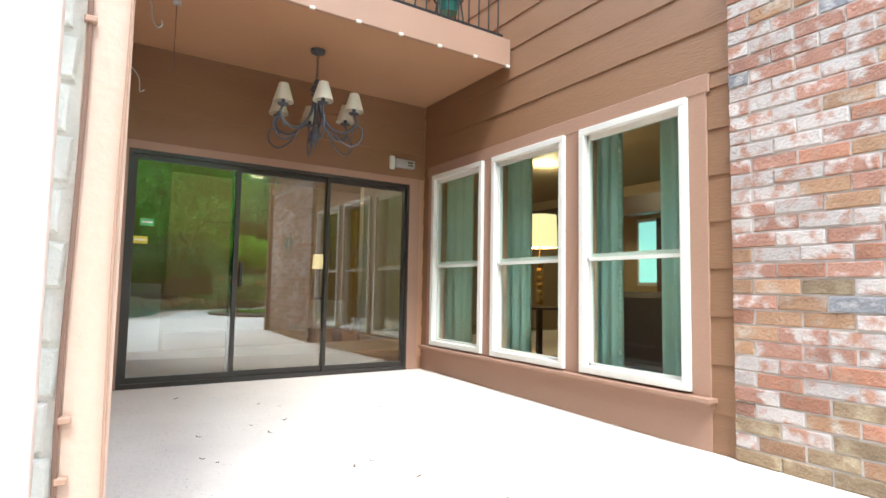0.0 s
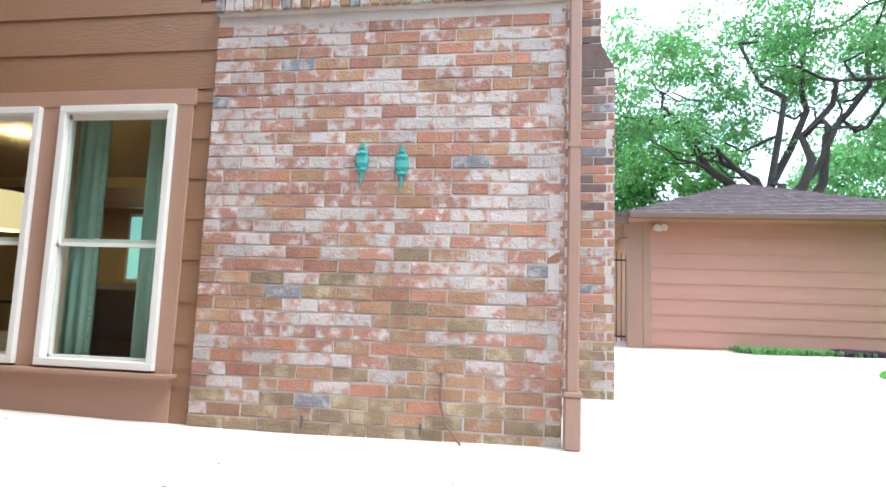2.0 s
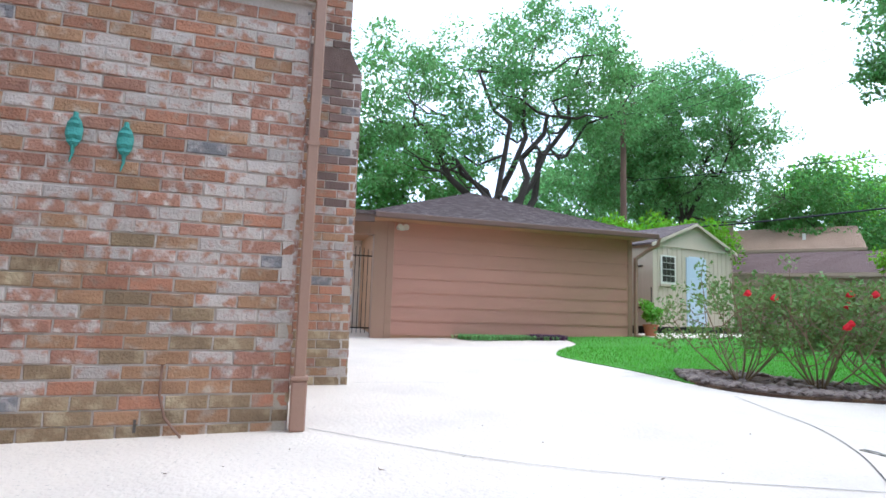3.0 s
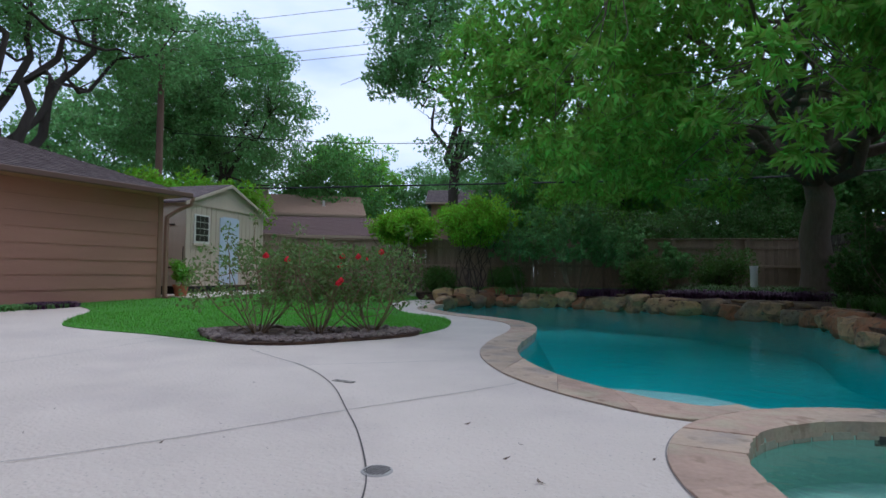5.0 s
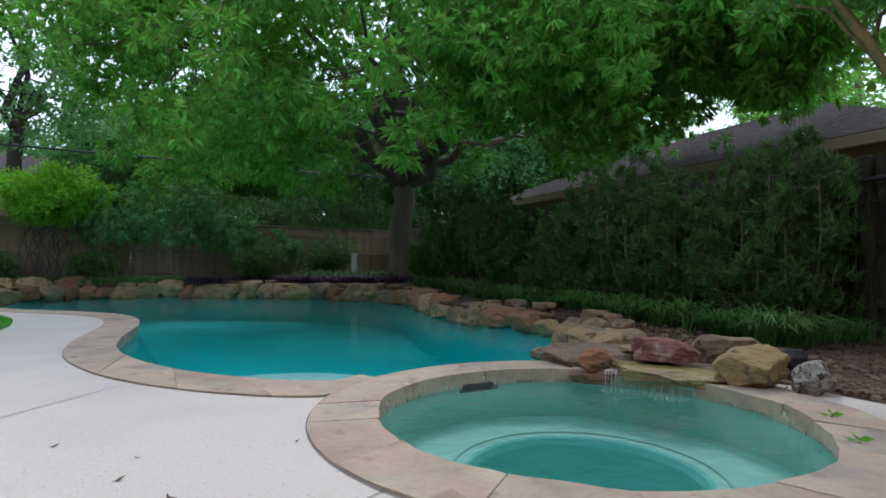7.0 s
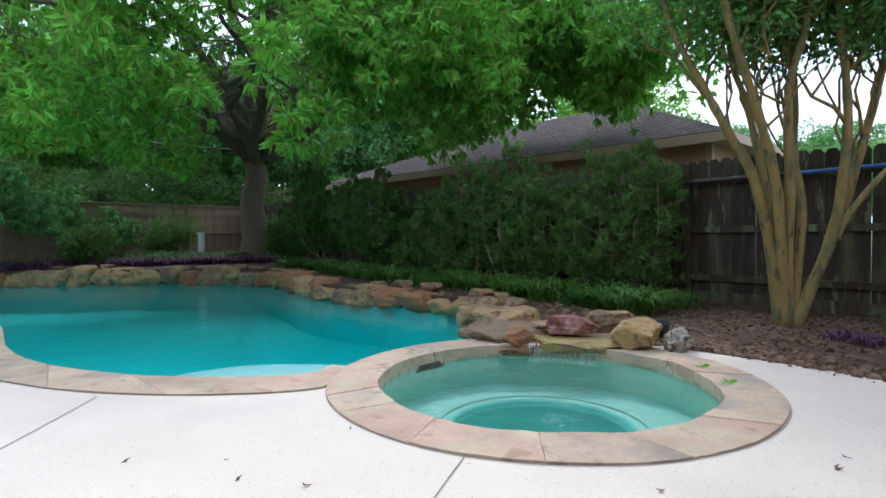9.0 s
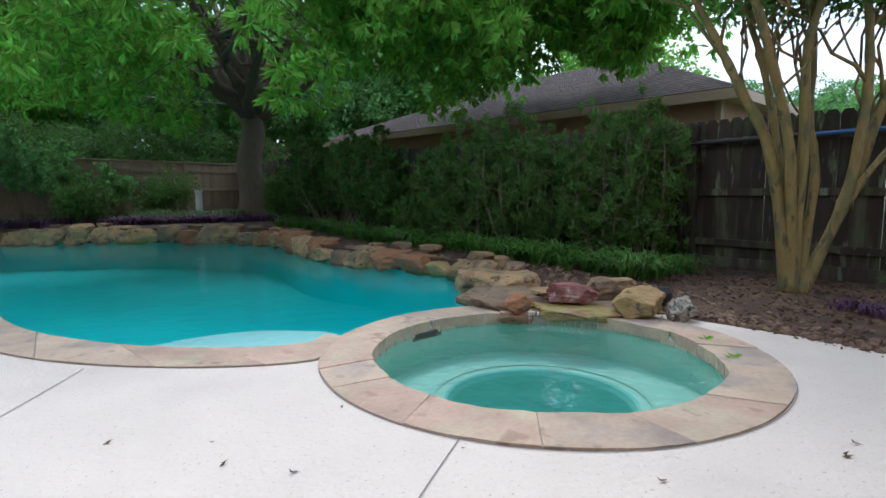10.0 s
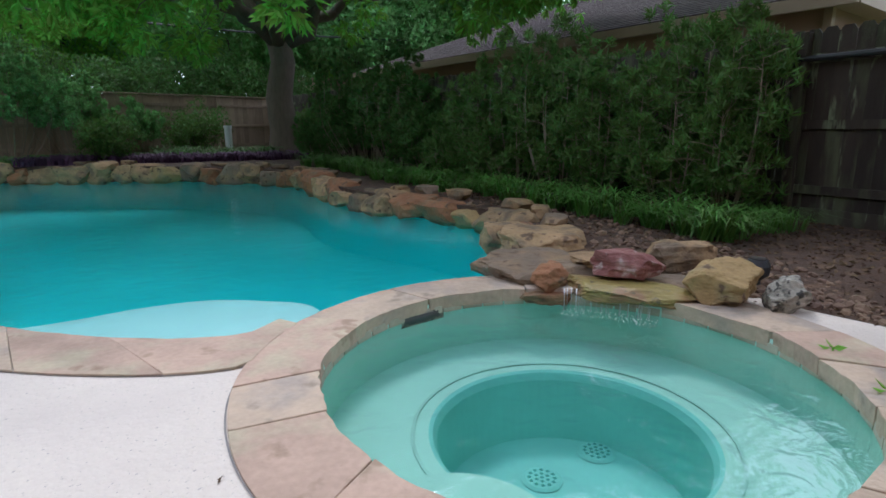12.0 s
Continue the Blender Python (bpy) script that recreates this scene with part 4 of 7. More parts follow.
rock(-3.17, -4.62, 0.09, 0.25, 0.16, 0.17, ROCK_R, "maroon angular boulder on the waterfall slab", -30, 12, sub=5)
rock(-3.50, -4.14, -0.03, 0.25, 0.21, 0.29, ROCK_Y, "mustard-tan boulder beside the waterfall slab", -20, 13, sub=5)
rock(-3.71, -3.86, 0.0, 0.17, 0.15, 0.19, ROCK_P, "pitted grey-white boulder on the coping end", 10, 14, sub=5)
rock(-2.75, -4.87, -0.02, 0.17, 0.14, 0.17, ROCK_O, "small rusty orange boulder beside the slab", 30, 15, sub=5)
rock(-2.68, -4.79, -0.08, 0.20, 0.10, 0.10, ROCK_O, "thin rusty ledge stone at the spa edge", -30, 16, 0.4, sub=5)
rock(-3.75, -4.75, 0.02, 0.30, 0.22, 0.22, ROCK_T, "rounded tan boulder behind the waterfall", -25, 17)
rock(-2.98, -5.30, -0.17, 0.56, 0.44, 0.34, ROCK_B, "broad flat brown ledge stone at the pool corner", 20, 18, 0.45, sub=5)
rock(-3.50, -6.05, -0.17, 0.56, 0.48, 0.41, ROCK_T, "broad flat tan ledge stone at the pool edge", 60, 19, 0.5, sub=5)
rock(-3.30, -5.02, 0.05, 0.28, 0.20, 0.12, ROCK_T, "small flat tan stone on the ledge", -10, 20, 0.4)
rock(-3.45, -4.45, -0.05, 0.5, 0.25, 0.16, ROCK_B, "flat brown backing stone under the boulders", -30, 21, 0.4)
fa, Lf = along([Vector(p) for p in [(-3.55, -6.7), *[tuple(q) for q in reversed(far_c[:-8])]]])
s, i = 0.0, 0
rr = random.Random(21)
while s < Lf - 0.1:
    w = rr.uniform(0.38, 0.82) * (1.0 + 0.35 * (s / Lf))
    t = (s + w / 2) / Lf
    p, q = fa(t), fa(min(t + 0.01, 1))
    d = (q - p).normalized()
    nrm = Vector((d.y, -d.x)) * -1
    p = p - nrm * 0.10
    mt, cl = rr.choice(((ROCK_T, "tan"), (ROCK_O, "rusty orange"), (ROCK_B, "brown"), (ROCK_B, "brown"), (ROCK_O, "rusty orange"), (ROCK_T, "tan"), (ROCK_Y, "mustard")))
    h = (bed_z(p.x, p.y) + 0.19) * rr.uniform(0.95, 1.22)
    rock(p.x, p.y, -0.17, w * 0.70, rr.uniform(0.26, 0.36), h, mt, "weathered %s boulder edging the pool" % cl, math.degrees(math.atan2(d.y, d.x)), 100 + i, rr.choice((0, 0, 0.55)), 3, GR)
    if rr.random() < 0.6:
        p2 = p - nrm * rr.uniform(0.20, 0.30)
        rock(p2.x, p2.y, bed_z(p2.x, p2.y) - 0.02, rr.uniform(0.20, 0.34), rr.uniform(0.14, 0.21), rr.uniform(0.12, 0.20), rr.choice((ROCK_B, ROCK_T, ROCK_B)), "low weathered boulder behind the pool edge", math.degrees(math.atan2(d.y, d.x)) + rr.uniform(-20, 20), 300 + i, 0.5, 2, GR)
    s += w * 0.80
    i += 1
for x, y, c in ((6.9, -17.0, ROCK_T), (6.2, -17.9, ROCK_O), (7.4, -16.6, ROCK_Y)):
    rock(x, y, -0.05, 0.5, 0.36, 0.5, c, "large pale boulder at the far pool corner", 30, int(x * 10), 0, 3, GR)
# pebbles in the bed behind the rocks
bm = bmesh.new()
rr = random.Random(9)
for k in range(1200):
    t = rr.random() ** 1.6
    p = Vector((-3.9, -4.1)).lerp(Vector((-4.0, -9.5)), t) + Vector((rr.uniform(-0.60, 0.30), rr.uniform(-0.2, 0.2)))
    if k % 2:
        p = Vector((-4.12, -1.9)).lerp(Vector((-3.86, -4.2)), rr.random()) + Vector((-abs(rr.gauss(0, 0.17)), 0))
    r = rr.uniform(0.008, 0.022) + (rr.uniform(0.0, 0.03) if rr.random() < 0.35 else 0)
    z = bed_z(p.x, p.y)
    m = pose(p.x, p.y, z + r * 0.2, rr.uniform(-30, 30), rr.uniform(-30, 30), rr.uniform(0, 360)) @ Matrix.Diagonal((r * rr.uniform(0.9, 1.5), r, r * rr.uniform(0.5, 0.9), 1))
    bmesh.ops.create_icosphere(bm, subdivisions=1, radius=1.0, matrix=m)
tagged(link("gravel", bm, PEBBLE), "loose brown pebbles on the mulch", "gravel", "", "stuff")

# bark chips and dead leaves lying thick on the mulch
rs = np.random.RandomState(44)
C = np.stack([rs.uniform(-7.0, -3.85, 7000), rs.uniform(-9.0, -1.4, 7000), np.zeros(7000)], 1)
C = C[C[:, 0] < -3.9 - 0.12 * (C[:, 1] < -4.4)]
C[:, 2] = [bed_z(x, y) + 0.008 for x, y in C[:, :2]]
D = rs.normal(size=C.shape) * np.array([1, 1, 0.3])
for nm, cut, w, tone, lb in (("bark_chips", slice(0, None, 2), 0.015, (0.085, 0.047, 0.027), "brown bark chips strewn over the mulch"), ("dead_leaves", slice(1, None, 2), 0.022, (0.125, 0.078, 0.042), "tan dead leaves strewn over the mulch")):
    me = leaf_mesh(nm, C[cut], D[cut], 0.05, w, mat(nm + "_brown", tone, 0.9, 0.4, 9, 60, 0, hue=0.03), rs)
    tagged(new(nm, me), lb, "mulch", "", "stuff")

# ---- joints and drains in the deck ----
def strip(name, pts, w, material, label, cat="joint", z=0.004):
    P = spline([Vector(p) for p in pts], 8) if len(pts) > 2 else resample([Vector(p) for p in pts], 0.4) + [Vector(pts[-1])]
    bm = bmesh.new()
    q0 = None
    for i, p in enumerate(P):
        t = (P[min(i + 1, len(P) - 1)] - P[max(i - 1, 0)]).normalized()
        nn = Vector((-t.y, t.x)) * (w / 2 * (1 + 0.3 * noise.noise(Vector((p.x * 4, p.y * 4, 0)))))
        q = [bm.verts.new((*(p + nn), ground_z(*(p + nn)) + z)), bm.verts.new((*(p - nn), ground_z(*(p - nn)) + z))]
        if q0:
            bm.faces.new((q0[0], q[0], q[1], q0[1]))
        q0 = q
    bm.normal_update()
    for f in bm.faces:
        if f.normal.z < 0:
            f.normal_flip()
    structure(link(name, bm, material), label, cat)


strip("deck_joint", [(4.1, -5.35), (3.33, -5.0), (2.65, -4.7), (1.95, -4.2), (1.31, -3.57), (0.95, -3.2), (0.58, -2.76), (0.38, -2.45), (0.1, -1.9), (-0.1, -1.2)], 0.008, JOINT, "dark filler strip in the deck joint")
strip("deck_joint", [(3.26, -0.9), (2.26, -1.83), (1.74, -2.64), (1.31, -3.6), (0.98, -4.25), (0.66, -4.95)], 0.007, SAWCUT, "fine dark saw cut across the deck")
strip("deck_joint", [(5.29, -1.5), (5.28, -3.25), (5.6, -5.45)], 0.007, SAWCUT, "fine dark saw cut across the deck")
strip("deck_joint", [(-0.9, -2.9), (-0.4, -2.45), (0.6, -1.5)], 0.007, SAWCUT, "fine dark saw cut across the deck")
strip("deck_joint", [(2.82, -4.75), (2.23, -5.24), (1.70, -5.7)], 0.007, SAWCUT, "fine dark saw cut across the deck")
strip("deck_joint", [(5.83, -4.65), (5.84, -5.4)], 0.007, SAWCUT, "fine dark saw cut across the deck")
strip("deck_edge_gap", [tuple(SPA + Vector((math.cos(radians(a)), math.sin(radians(a)))) * (SPA_OUT + 0.008)) for a in range(-20, 170, 10)], 0.007, SAWCUT, "dark gap between the deck and the spa coping")
strip("deck_edge_gap", [tuple(p) for p in cop_out[:30:2]], 0.007, SAWCUT, "dark gap between the deck and the pool coping")
dr = thing("floor_drain", "small round slotted drain grate in the concrete deck", "drain", x=0.52, y=-2.76)
part("plate", lathe([(0.0, 0.006), (0.068, 0.006), (0.073, 0.001)], 24), mat("drain_grate_grey", (0.42, 0.40, 0.37), 0.7, 0.15, 8, 60, 0.1), dr)
for k in range(7):
    a = -0.048 + 0.016 * k
    part("slot", box(a - 0.0045, a + 0.0045, -math.sqrt(0.06 ** 2 - a * a), math.sqrt(0.06 ** 2 - a * a), 0.006, 0.008), JOINT, dr)
sv = thing("access_cover", "small rectangular grey cover set in the deck", "cover", x=1.93, y=-4.33)
part("lid", box(-0.10, 0.10, -0.03, 0.03, 0.0, 0.006, 0.002), ROCK_P, sv)

# ---- rose bed ----
RB = [(5.75, -5.98), (5.1, -5.62), (4.40, -5.60), (3.89, -5.86), (3.57, -6.43), (3.25, -7.05), (3.14, -7.6), (3.45, -8.05), (3.95, -8.2), (4.6, -7.75), (5.3, -7.3), (5.9, -6.6)]
rbc = [tuple(p) for p in spline(RB, 4, True)]
structure(region("rose_bed", rbc, [], 0.3, lambda x, y: ground_z(x, y) + 0.035, SOIL, 0.1), "dark mulch rose bed edged with river stones", "flower bed")
bm = bmesh.new()
rr = random.Random(5)
for k in range(800):
    if k < 640:
        t = rr.random()
        fa2, L2 = along([Vector(p) for p in [(5.65, -6.05), (5.1, -5.74), (4.42, -5.72), (4.0, -5.95), (3.69, -6.48), (3.37, -7.08), (3.27, -7.6), (3.5, -7.95)]])
        p = fa2(t) + Vector((rr.uniform(-0.10, 0.26), rr.uniform(-0.24, 0.10)))
    else:
        p = Vector((rr.uniform(3.5, 5.6), rr.uniform(-8.0, -5.9)))
    if not inside(p, rbc):
        continue
    r = rr.uniform(0.025, 0.055)
    m = pose(p.x, p.y, ground_z(p.x, p.y) + 0.035 + r * 0.35, rr.uniform(-25, 25), rr.uniform(-25, 25), rr.uniform(0, 360)) @ Matrix.Diagonal((r * rr.uniform(1.0, 1.7), r, r * rr.uniform(0.5, 0.75), 1))
    bmesh.ops.create_icosphere(bm, subdivisions=1, radius=1.0, matrix=m)
tagged(link("river_stones", bm, mat("mauve_grey_stone", (0.215, 0.165, 0.145), 0.85, 0.25, 10, 60, 0.3, hue=0.02)), "rounded brown river stones edging the rose bed", "stones", "", "stuff")

# ---- fences ----
def fence(name, A, B, h, zf, material, label, pick=0.15, face=1, dog=True, seed=2, kick=False):
    rnd = random.Random(seed)
    root = structure(new(name), label, "fence")
    d = (B - A)
    L = d.length
    ang = math.degrees(math.atan2(d.y, d.x))
    meshes = []
    for k in range(5):
        bm = bmesh.new()
        w = pick - (0.001 if k or not dog else 0.005)
        prof = [(0, 0), (w, 0), (w, h - 0.05), (w - 0.035, h), (0.035, h), (0, h - 0.05)] if dog else [(0, 0), (w, 0), (w, h), (0, h)]
        lean = rnd.uniform(-0.006, 0.006)
        fr = [bm.verts.new((x + lean * z, 0, z)) for x, z in prof]
        bk = [bm.verts.new((x + lean * z, 0.018, z)) for x, z in prof]
        bm.faces.new(fr)
        bm.faces.new(bk[::-1])
        n = len(prof)
        for i in range(n):
            bm.faces.new((fr[i], bk[i], bk[(i + 1) % n], fr[(i + 1) % n]))
        bmesh.ops.recalc_face_normals(bm, faces=bm.faces[:])
        me = bpy.data.meshes.new("picket")
        bm.to_mesh(me)
        bm.free()
        me.materials.append(material)
        meshes.append(me)
    n = int(L / pick)
    for i in range(n):
        p = A + d * (i / n)
        ob = new("picket", meshes[rnd.randrange(5)])
        ob.parent = root
        ob.matrix_world = pose(p.x, p.y, zf(p.x, p.y) + rnd.uniform(-.012, .012), 0, 0, ang)
    nrm = Vector((d.y, -d.x)).normalized() * face
    k = 0
    s = 0.0
    while s < L:
        p = A + d * (s / L) + nrm * 0.09
        z = zf(p.x, p.y)
        bm = box(-0.05, 0.05, -0.05, 0.05, 0, h - 0.04, 0.006)
        ob = part("post", bm, material, root)
        ob.matrix_world = pose(p.x, p.y, z, 0, 0, ang)
        q = A + d * (min(s + 2.4, L) / L) + nrm * 0.04
        pm = (A + d * (s / L) + nrm * 0.04 + q) / 2
        for rz in (0.35, h * 0.52, h - 0.28):
            ob = part("rail", box(-min(1.2, (L - s) / 2), min(1.2, (L - s) / 2), -0.02, 0.02, -0.045, 0.045, 0.004), material, root)
            ob.matrix_world = pose(pm.x, pm.y, zf(pm.x, pm.y) + rz, 0, 0, ang)
        if kick:
            ob = part("kickboard", box(-1.2, 1.2, -0.012, 0.012, 0.0, 0.16, 0.003), material, root)
            ob.matrix_world = pose(pm.x, pm.y, zf(pm.x, pm.y), 0, 0, ang)
        if not dog:
            ob = part("cap_rail", box(-1.2, 1.2, -0.05, 0.06, 0.0, 0.035, 0.004), material, root)
            ob.matrix_world = pose(pm.x, pm.y, zf(pm.x, pm.y) + h + 0.013, 0, 0, ang)
        s += 2.4
    return root


fence("fence_back", FN_B, FN_A, 1.93, lambda x, y: 0.22, FENCE_L, "brown board fence along the back of the yard", 0.15, -1, False, 4)
fence("fence_side", FS_A, FS_B, 1.95, lambda x, y: 0.06 + 0.012 * clampf(-y - 4, 0, 20), FENCE, "mossy dog-eared picket fence darkened for shade", 0.15, -1, True, 3, True)
fence("fence_far", FN_A, FN_A + Vector((3.5, 9.0)), 1.8, ground_z, FENCE_L, "brown board fence beyond the lawn", 0.15, -1, False, 6)


# ---- brickwork ----
def brick_wall(name, origin, u, n, width, height, label, mix, coarse=0.093, length=0.262, seed=1, skip=None, thick=0.05):
    """Running bond on a face: origin at its lower left, u along it, n out of it."""
    rnd = random.Random(seed)
    o, u, n = Vector(origin), Vector(u), Vector(n)
    bm = bmesh.new()
    m = Matrix((( u.x, -n.x, 0, o.x), (u.y, -n.y, 0, o.y), (0, 0, 1, o.z), (0, 0, 0, 1)))
    add_box(bm, 0, width, 0.008, 0.10, 0, height, m)
    w = link(name, bm, B_PAINT if mix is mix_pier else MORTAR)
    structure(w, label, "brick wall")
    cache = {}
    rows = int(height / coarse)
    for r in range(rows):
        z = r * coarse + 0.006
        x = -(length / 2 if r % 2 else 0)
        while x < width - 0.01:
            a, b = max(x, 0.0) + (0.006 if x > 0 else 0), min(x + length, width) - 0.006
            x += length
            if b - a < 0.03:
                continue
            mt = mix(rnd, (a + b) / 2, z)
            key = (round(b - a, 2), mt.name, rnd.randrange(3))
            if key not in cache:
                q = bmesh.new()
                L, H = key[0], coarse - 0.012
                vs = add_box(q, 0, L, 0, 0.03, 0, H)
                for v in vs:
                    v.co += Vector((rnd.uniform(-.003, .003), rnd.uniform(-.002, .002), rnd.uniform(-.003, .003)))
                fr = [e for e in q.edges if all(v.co.y < 0.01 for v in e.verts)]
                bmesh.ops.bevel(q, geom=fr, offset=0.005, segments=1, affect="EDGES")
                me = bpy.data.meshes.new("brick")
                q.to_mesh(me)
                q.free()
                me.materials.append(mt)
                cache[key] = me
            ob = new("brick", cache[key])
            ob.parent = w
            ob.matrix_world = m @ pose(a, rnd.uniform(-0.006, 0.002), z + rnd.uniform(-.002, .002))
    return w


def mix_main(r, x, z):
    """Mossy tan at the foot, orange and tan below the middle, whitewashed above."""
    low = clampf(1.0 - z / 1.5, 0, 1)
    if r.random() < 1.5 * clampf(0.45 - z, 0, 0.45) + 0.12 * low:
        return B_MOSS
    if r.random() < 0.55 * low:
        return B_TAN if r.random() < 0.7 else B_RED
    return r.choices((B_RED, B_PINK, B_WASH, B_TAN, B_GREY), (0.08, 0.36, 0.43, 0.11, 0.02))[0]


def mix_chim(r, x, z):
    k = r.random()
    if z > 3.1 and k < 0.85:
        return B_DARK
    if z > 1.7 and k < 0.35:
        return B_DARK
    if z < 0.5 and k < 0.7:
        return B_MOSS
    k = r.random()
    return B_RED if k < 0.28 else B_PINK if k < 0.55 else B_WASH if k < 0.68 else B_TAN if k < 0.9 else B_GREY


def mix_pier(r, x, z):
    return B_PAINT


brick_wall("wall_brick", (BX, 1.83, -0.06), (0, -1, 0), (-1, 0, 0), 2.60, 3.06, "weathered whitewashed and red brick wall", mix_main, seed=5)
brick_wall("wall_brick", (BX, -0.77, -0.03), (1, 0, 0), (0, -1, 0), 1.95, 3.0, "weathered brick return wall beside a downspout", mix_main, seed=6)
brick_wall("wall_chimney", (5.16, -0.80, 0.0), (0, -1, 0), (-1, 0, 0), 0.60, 3.35, "old brick chimney with a sooty sloped shoulder", mix_chim, seed=7)
brick_wall("wall_chimney", (5.16, -1.40, 0.0), (1, 0, 0), (0, -1, 0), 1.6, 3.35, "old brick side of the chimney", mix_chim, seed=8)
brick_wall("wall_pier", (-0.974, 1.075, -0.08), (1, 0, 0), (0, -1, 0), 0.80, 3.4, "whitewashed brick pier of the patio corner", mix_pier, seed=9)


# ---- plants ----
def spray_leaves(name, clumps, per, length, width, material, rs, droop=0.3, flat=0.7, fan=7):
    """Drooping compound sprays: a fan of long leaflets from each shoot tip."""
    K = np.array(clumps, float)
    m = len(K) * max(1, per // fan)
    k = np.repeat(np.arange(len(K)), max(1, per // fan))
    u = rs.normal(size=(m, 3))
    u /= np.linalg.norm(u, axis=1, keepdims=True)
    P = K[k, :3] + u * rs.uniform(0.2, 1.0, (m, 1)) ** 0.6 * K[k, 3:4] * np.array([1, 1, flat])
    T = u + rs.normal(size=(m, 3)) * 0.35
    T[:, 2] -= droop
    T /= np.linalg.norm(T, axis=1, keepdims=True)
    P, T = np.repeat(P, fan, 0), np.repeat(T, fan, 0)
    D = T + rs.normal(size=P.shape) * 0.55
    D /= np.linalg.norm(D, axis=1, keepdims=True)
    D[:, 2] -= 0.25 * droop
    return leaf_mesh(name, P + D * length * 0.45 - T * length * 0.2, D, length, width, material, rs)


def cluster_leaves(name, clumps, per, length, width, material, rs, droop=0.3, flat=0.7):
    """Leaves round clump centres (x, y, z, radius)."""
    K = np.array(clumps, float)
    n = len(K) * per
    k = np.repeat(np.arange(len(K)), per)
    u = rs.normal(size=(n, 3))
    u /= np.linalg.norm(u, axis=1, keepdims=True)
    rad = rs.uniform(0.25, 1.0, (n, 1)) ** 0.6
    P = K[k, :3] + u * rad * K[k, 3:4] * np.array([1, 1, flat])
    D = u * 0.8 + rs.normal(size=(n, 3)) * 0.6
    D[:, 2] -= droop
    return leaf_mesh(name, P, D, length, width, material, rs)


def limb(bm, a, b, r0, r1, rs, sag=0.0, n=6, wob=0.08, sides=7):
    a, b = Vector(a), Vector(b)
    L = (b - a).length
    pts, rad = [], []
    for i in range(n + 1):
        t = i / n
        p = a.lerp(b, t)
        p.z += sag * L * math.sin(math.pi * t)
        if 0 < i < n:
            p += Vector(rs.normal(size=3)) * wob * L / n
        pts.append(p)
        rad.append(r0 + (r1 - r0) * t ** 0.8)
    tube(pts, rad, sides, bm)
    return pts


def tree(label, x, y, z, trunk_h, trunk_r, ends, clumps, per, leaf, bark, ls, seed, droop=0.3, flat=0.7, category="tree", lean=(0, 0), twig=True, extra=(), sprays=False):
    """ends: main limb tips (x, y, z) in the world; each clump is fed by a twig from the nearest limb."""
    rs = np.random.RandomState(seed)
    t = thing("tree", label, category, x=x, y=y, z=z)
    inv = Vector((x, y, z))
    bm = bmesh.new()
    top = Vector((lean[0], lean[1], trunk_h))
    n = 8
    pts = [Vector((0, 0, -0.15)) + top * (i / n) + Vector((math.sin(i * 1.3 + seed) * 0.12 * trunk_r * i / 3, math.cos(i * 1.7 + seed) * 0.12 * trunk_r * i / 3, 0)) for i in range(n + 1)]
    rad = [trunk_r * (1.0 + 0.55 * math.exp(-i * 1.1) - 0.22 * i / n) for i in range(n + 1)]
    tube(pts, rad, 16, bm)
    nodes = []
    for e, r0 in extra:
        q = limb(bm, pts[-2] + Vector((0, 0, -0.1)), Vector(e) - inv, r0, r0 * 0.3, rs, sag=0.04, n=8, wob=0.22, sides=10)
        nodes += [(p, r0 * (1 - i / 9)) for i, p in enumerate(q)][3:]
    for e in ends:
        e = Vector(e) - inv
        s = pts[-1] if rs.rand() < 0.6 else pts[-2]
        r0 = trunk_r * rs.uniform(0.35, 0.55)
        q = limb(bm, s, e, r0, r0 * 0.15, rs, sag=0.10, n=8, wob=0.35, sides=8)
        nodes += [(p, r0 * (1 - i / 9)) for i, p in enumerate(q)][2:]
        for k in (3, 5, 6):
            d = Vector(rs.normal(size=3)) * (e - s).length * 0.28
            d.z = abs(d.z) * 0.5
            q2 = limb(bm, q[k], q[k] + d, r0 * 0.35, r0 * 0.08, rs, n=4, wob=0.3, sides=6)
            nodes += [(p, r0 * 0.2) for p in q2[1:]]
    if twig and nodes:
        for c in clumps[::1 if len(clumps) < 260 else 2]:
            p = Vector(c[:3]) - inv
            q = min(nodes, key=lambda v: (v[0] - p).length_squared)
            limb(bm, q[0], p, max(0.012, trunk_r * 0.05), 0.006, rs, n=3, wob=0.2, sides=4)
    for f in bm.faces:
        f.smooth = True
    part("trunk", bm, bark, t)
    K = [(c[0] - x, c[1] - y, c[2] - z, c[3]) for c in clumps]
    me = (spray_leaves if sprays else cluster_leaves)("crown", K, per, ls[0], ls[1], leaf, rs, droop, flat)
    ob = new("crown", me)
    ob.parent = t
    return t


def ball_clumps(c, r, n, size, rs, hollow=0.55, under=None):
    """Clumps spread through the outer part of an ellipsoid."""
    out = []
    while len(out) < n:
        u = rs.normal(size=3)
        u /= np.linalg.norm(u)
        k = rs.uniform(hollow, 1.0)
        p = np.array(c) + u * np.array(r) * k
        if under and p[2] < under(p[0], p[1]):
            continue
        out.append((*p, size * rs.uniform(0.7, 1.3)))
    return out


# big pecan over the pool
rs = np.random.RandomState(1)
pc = []
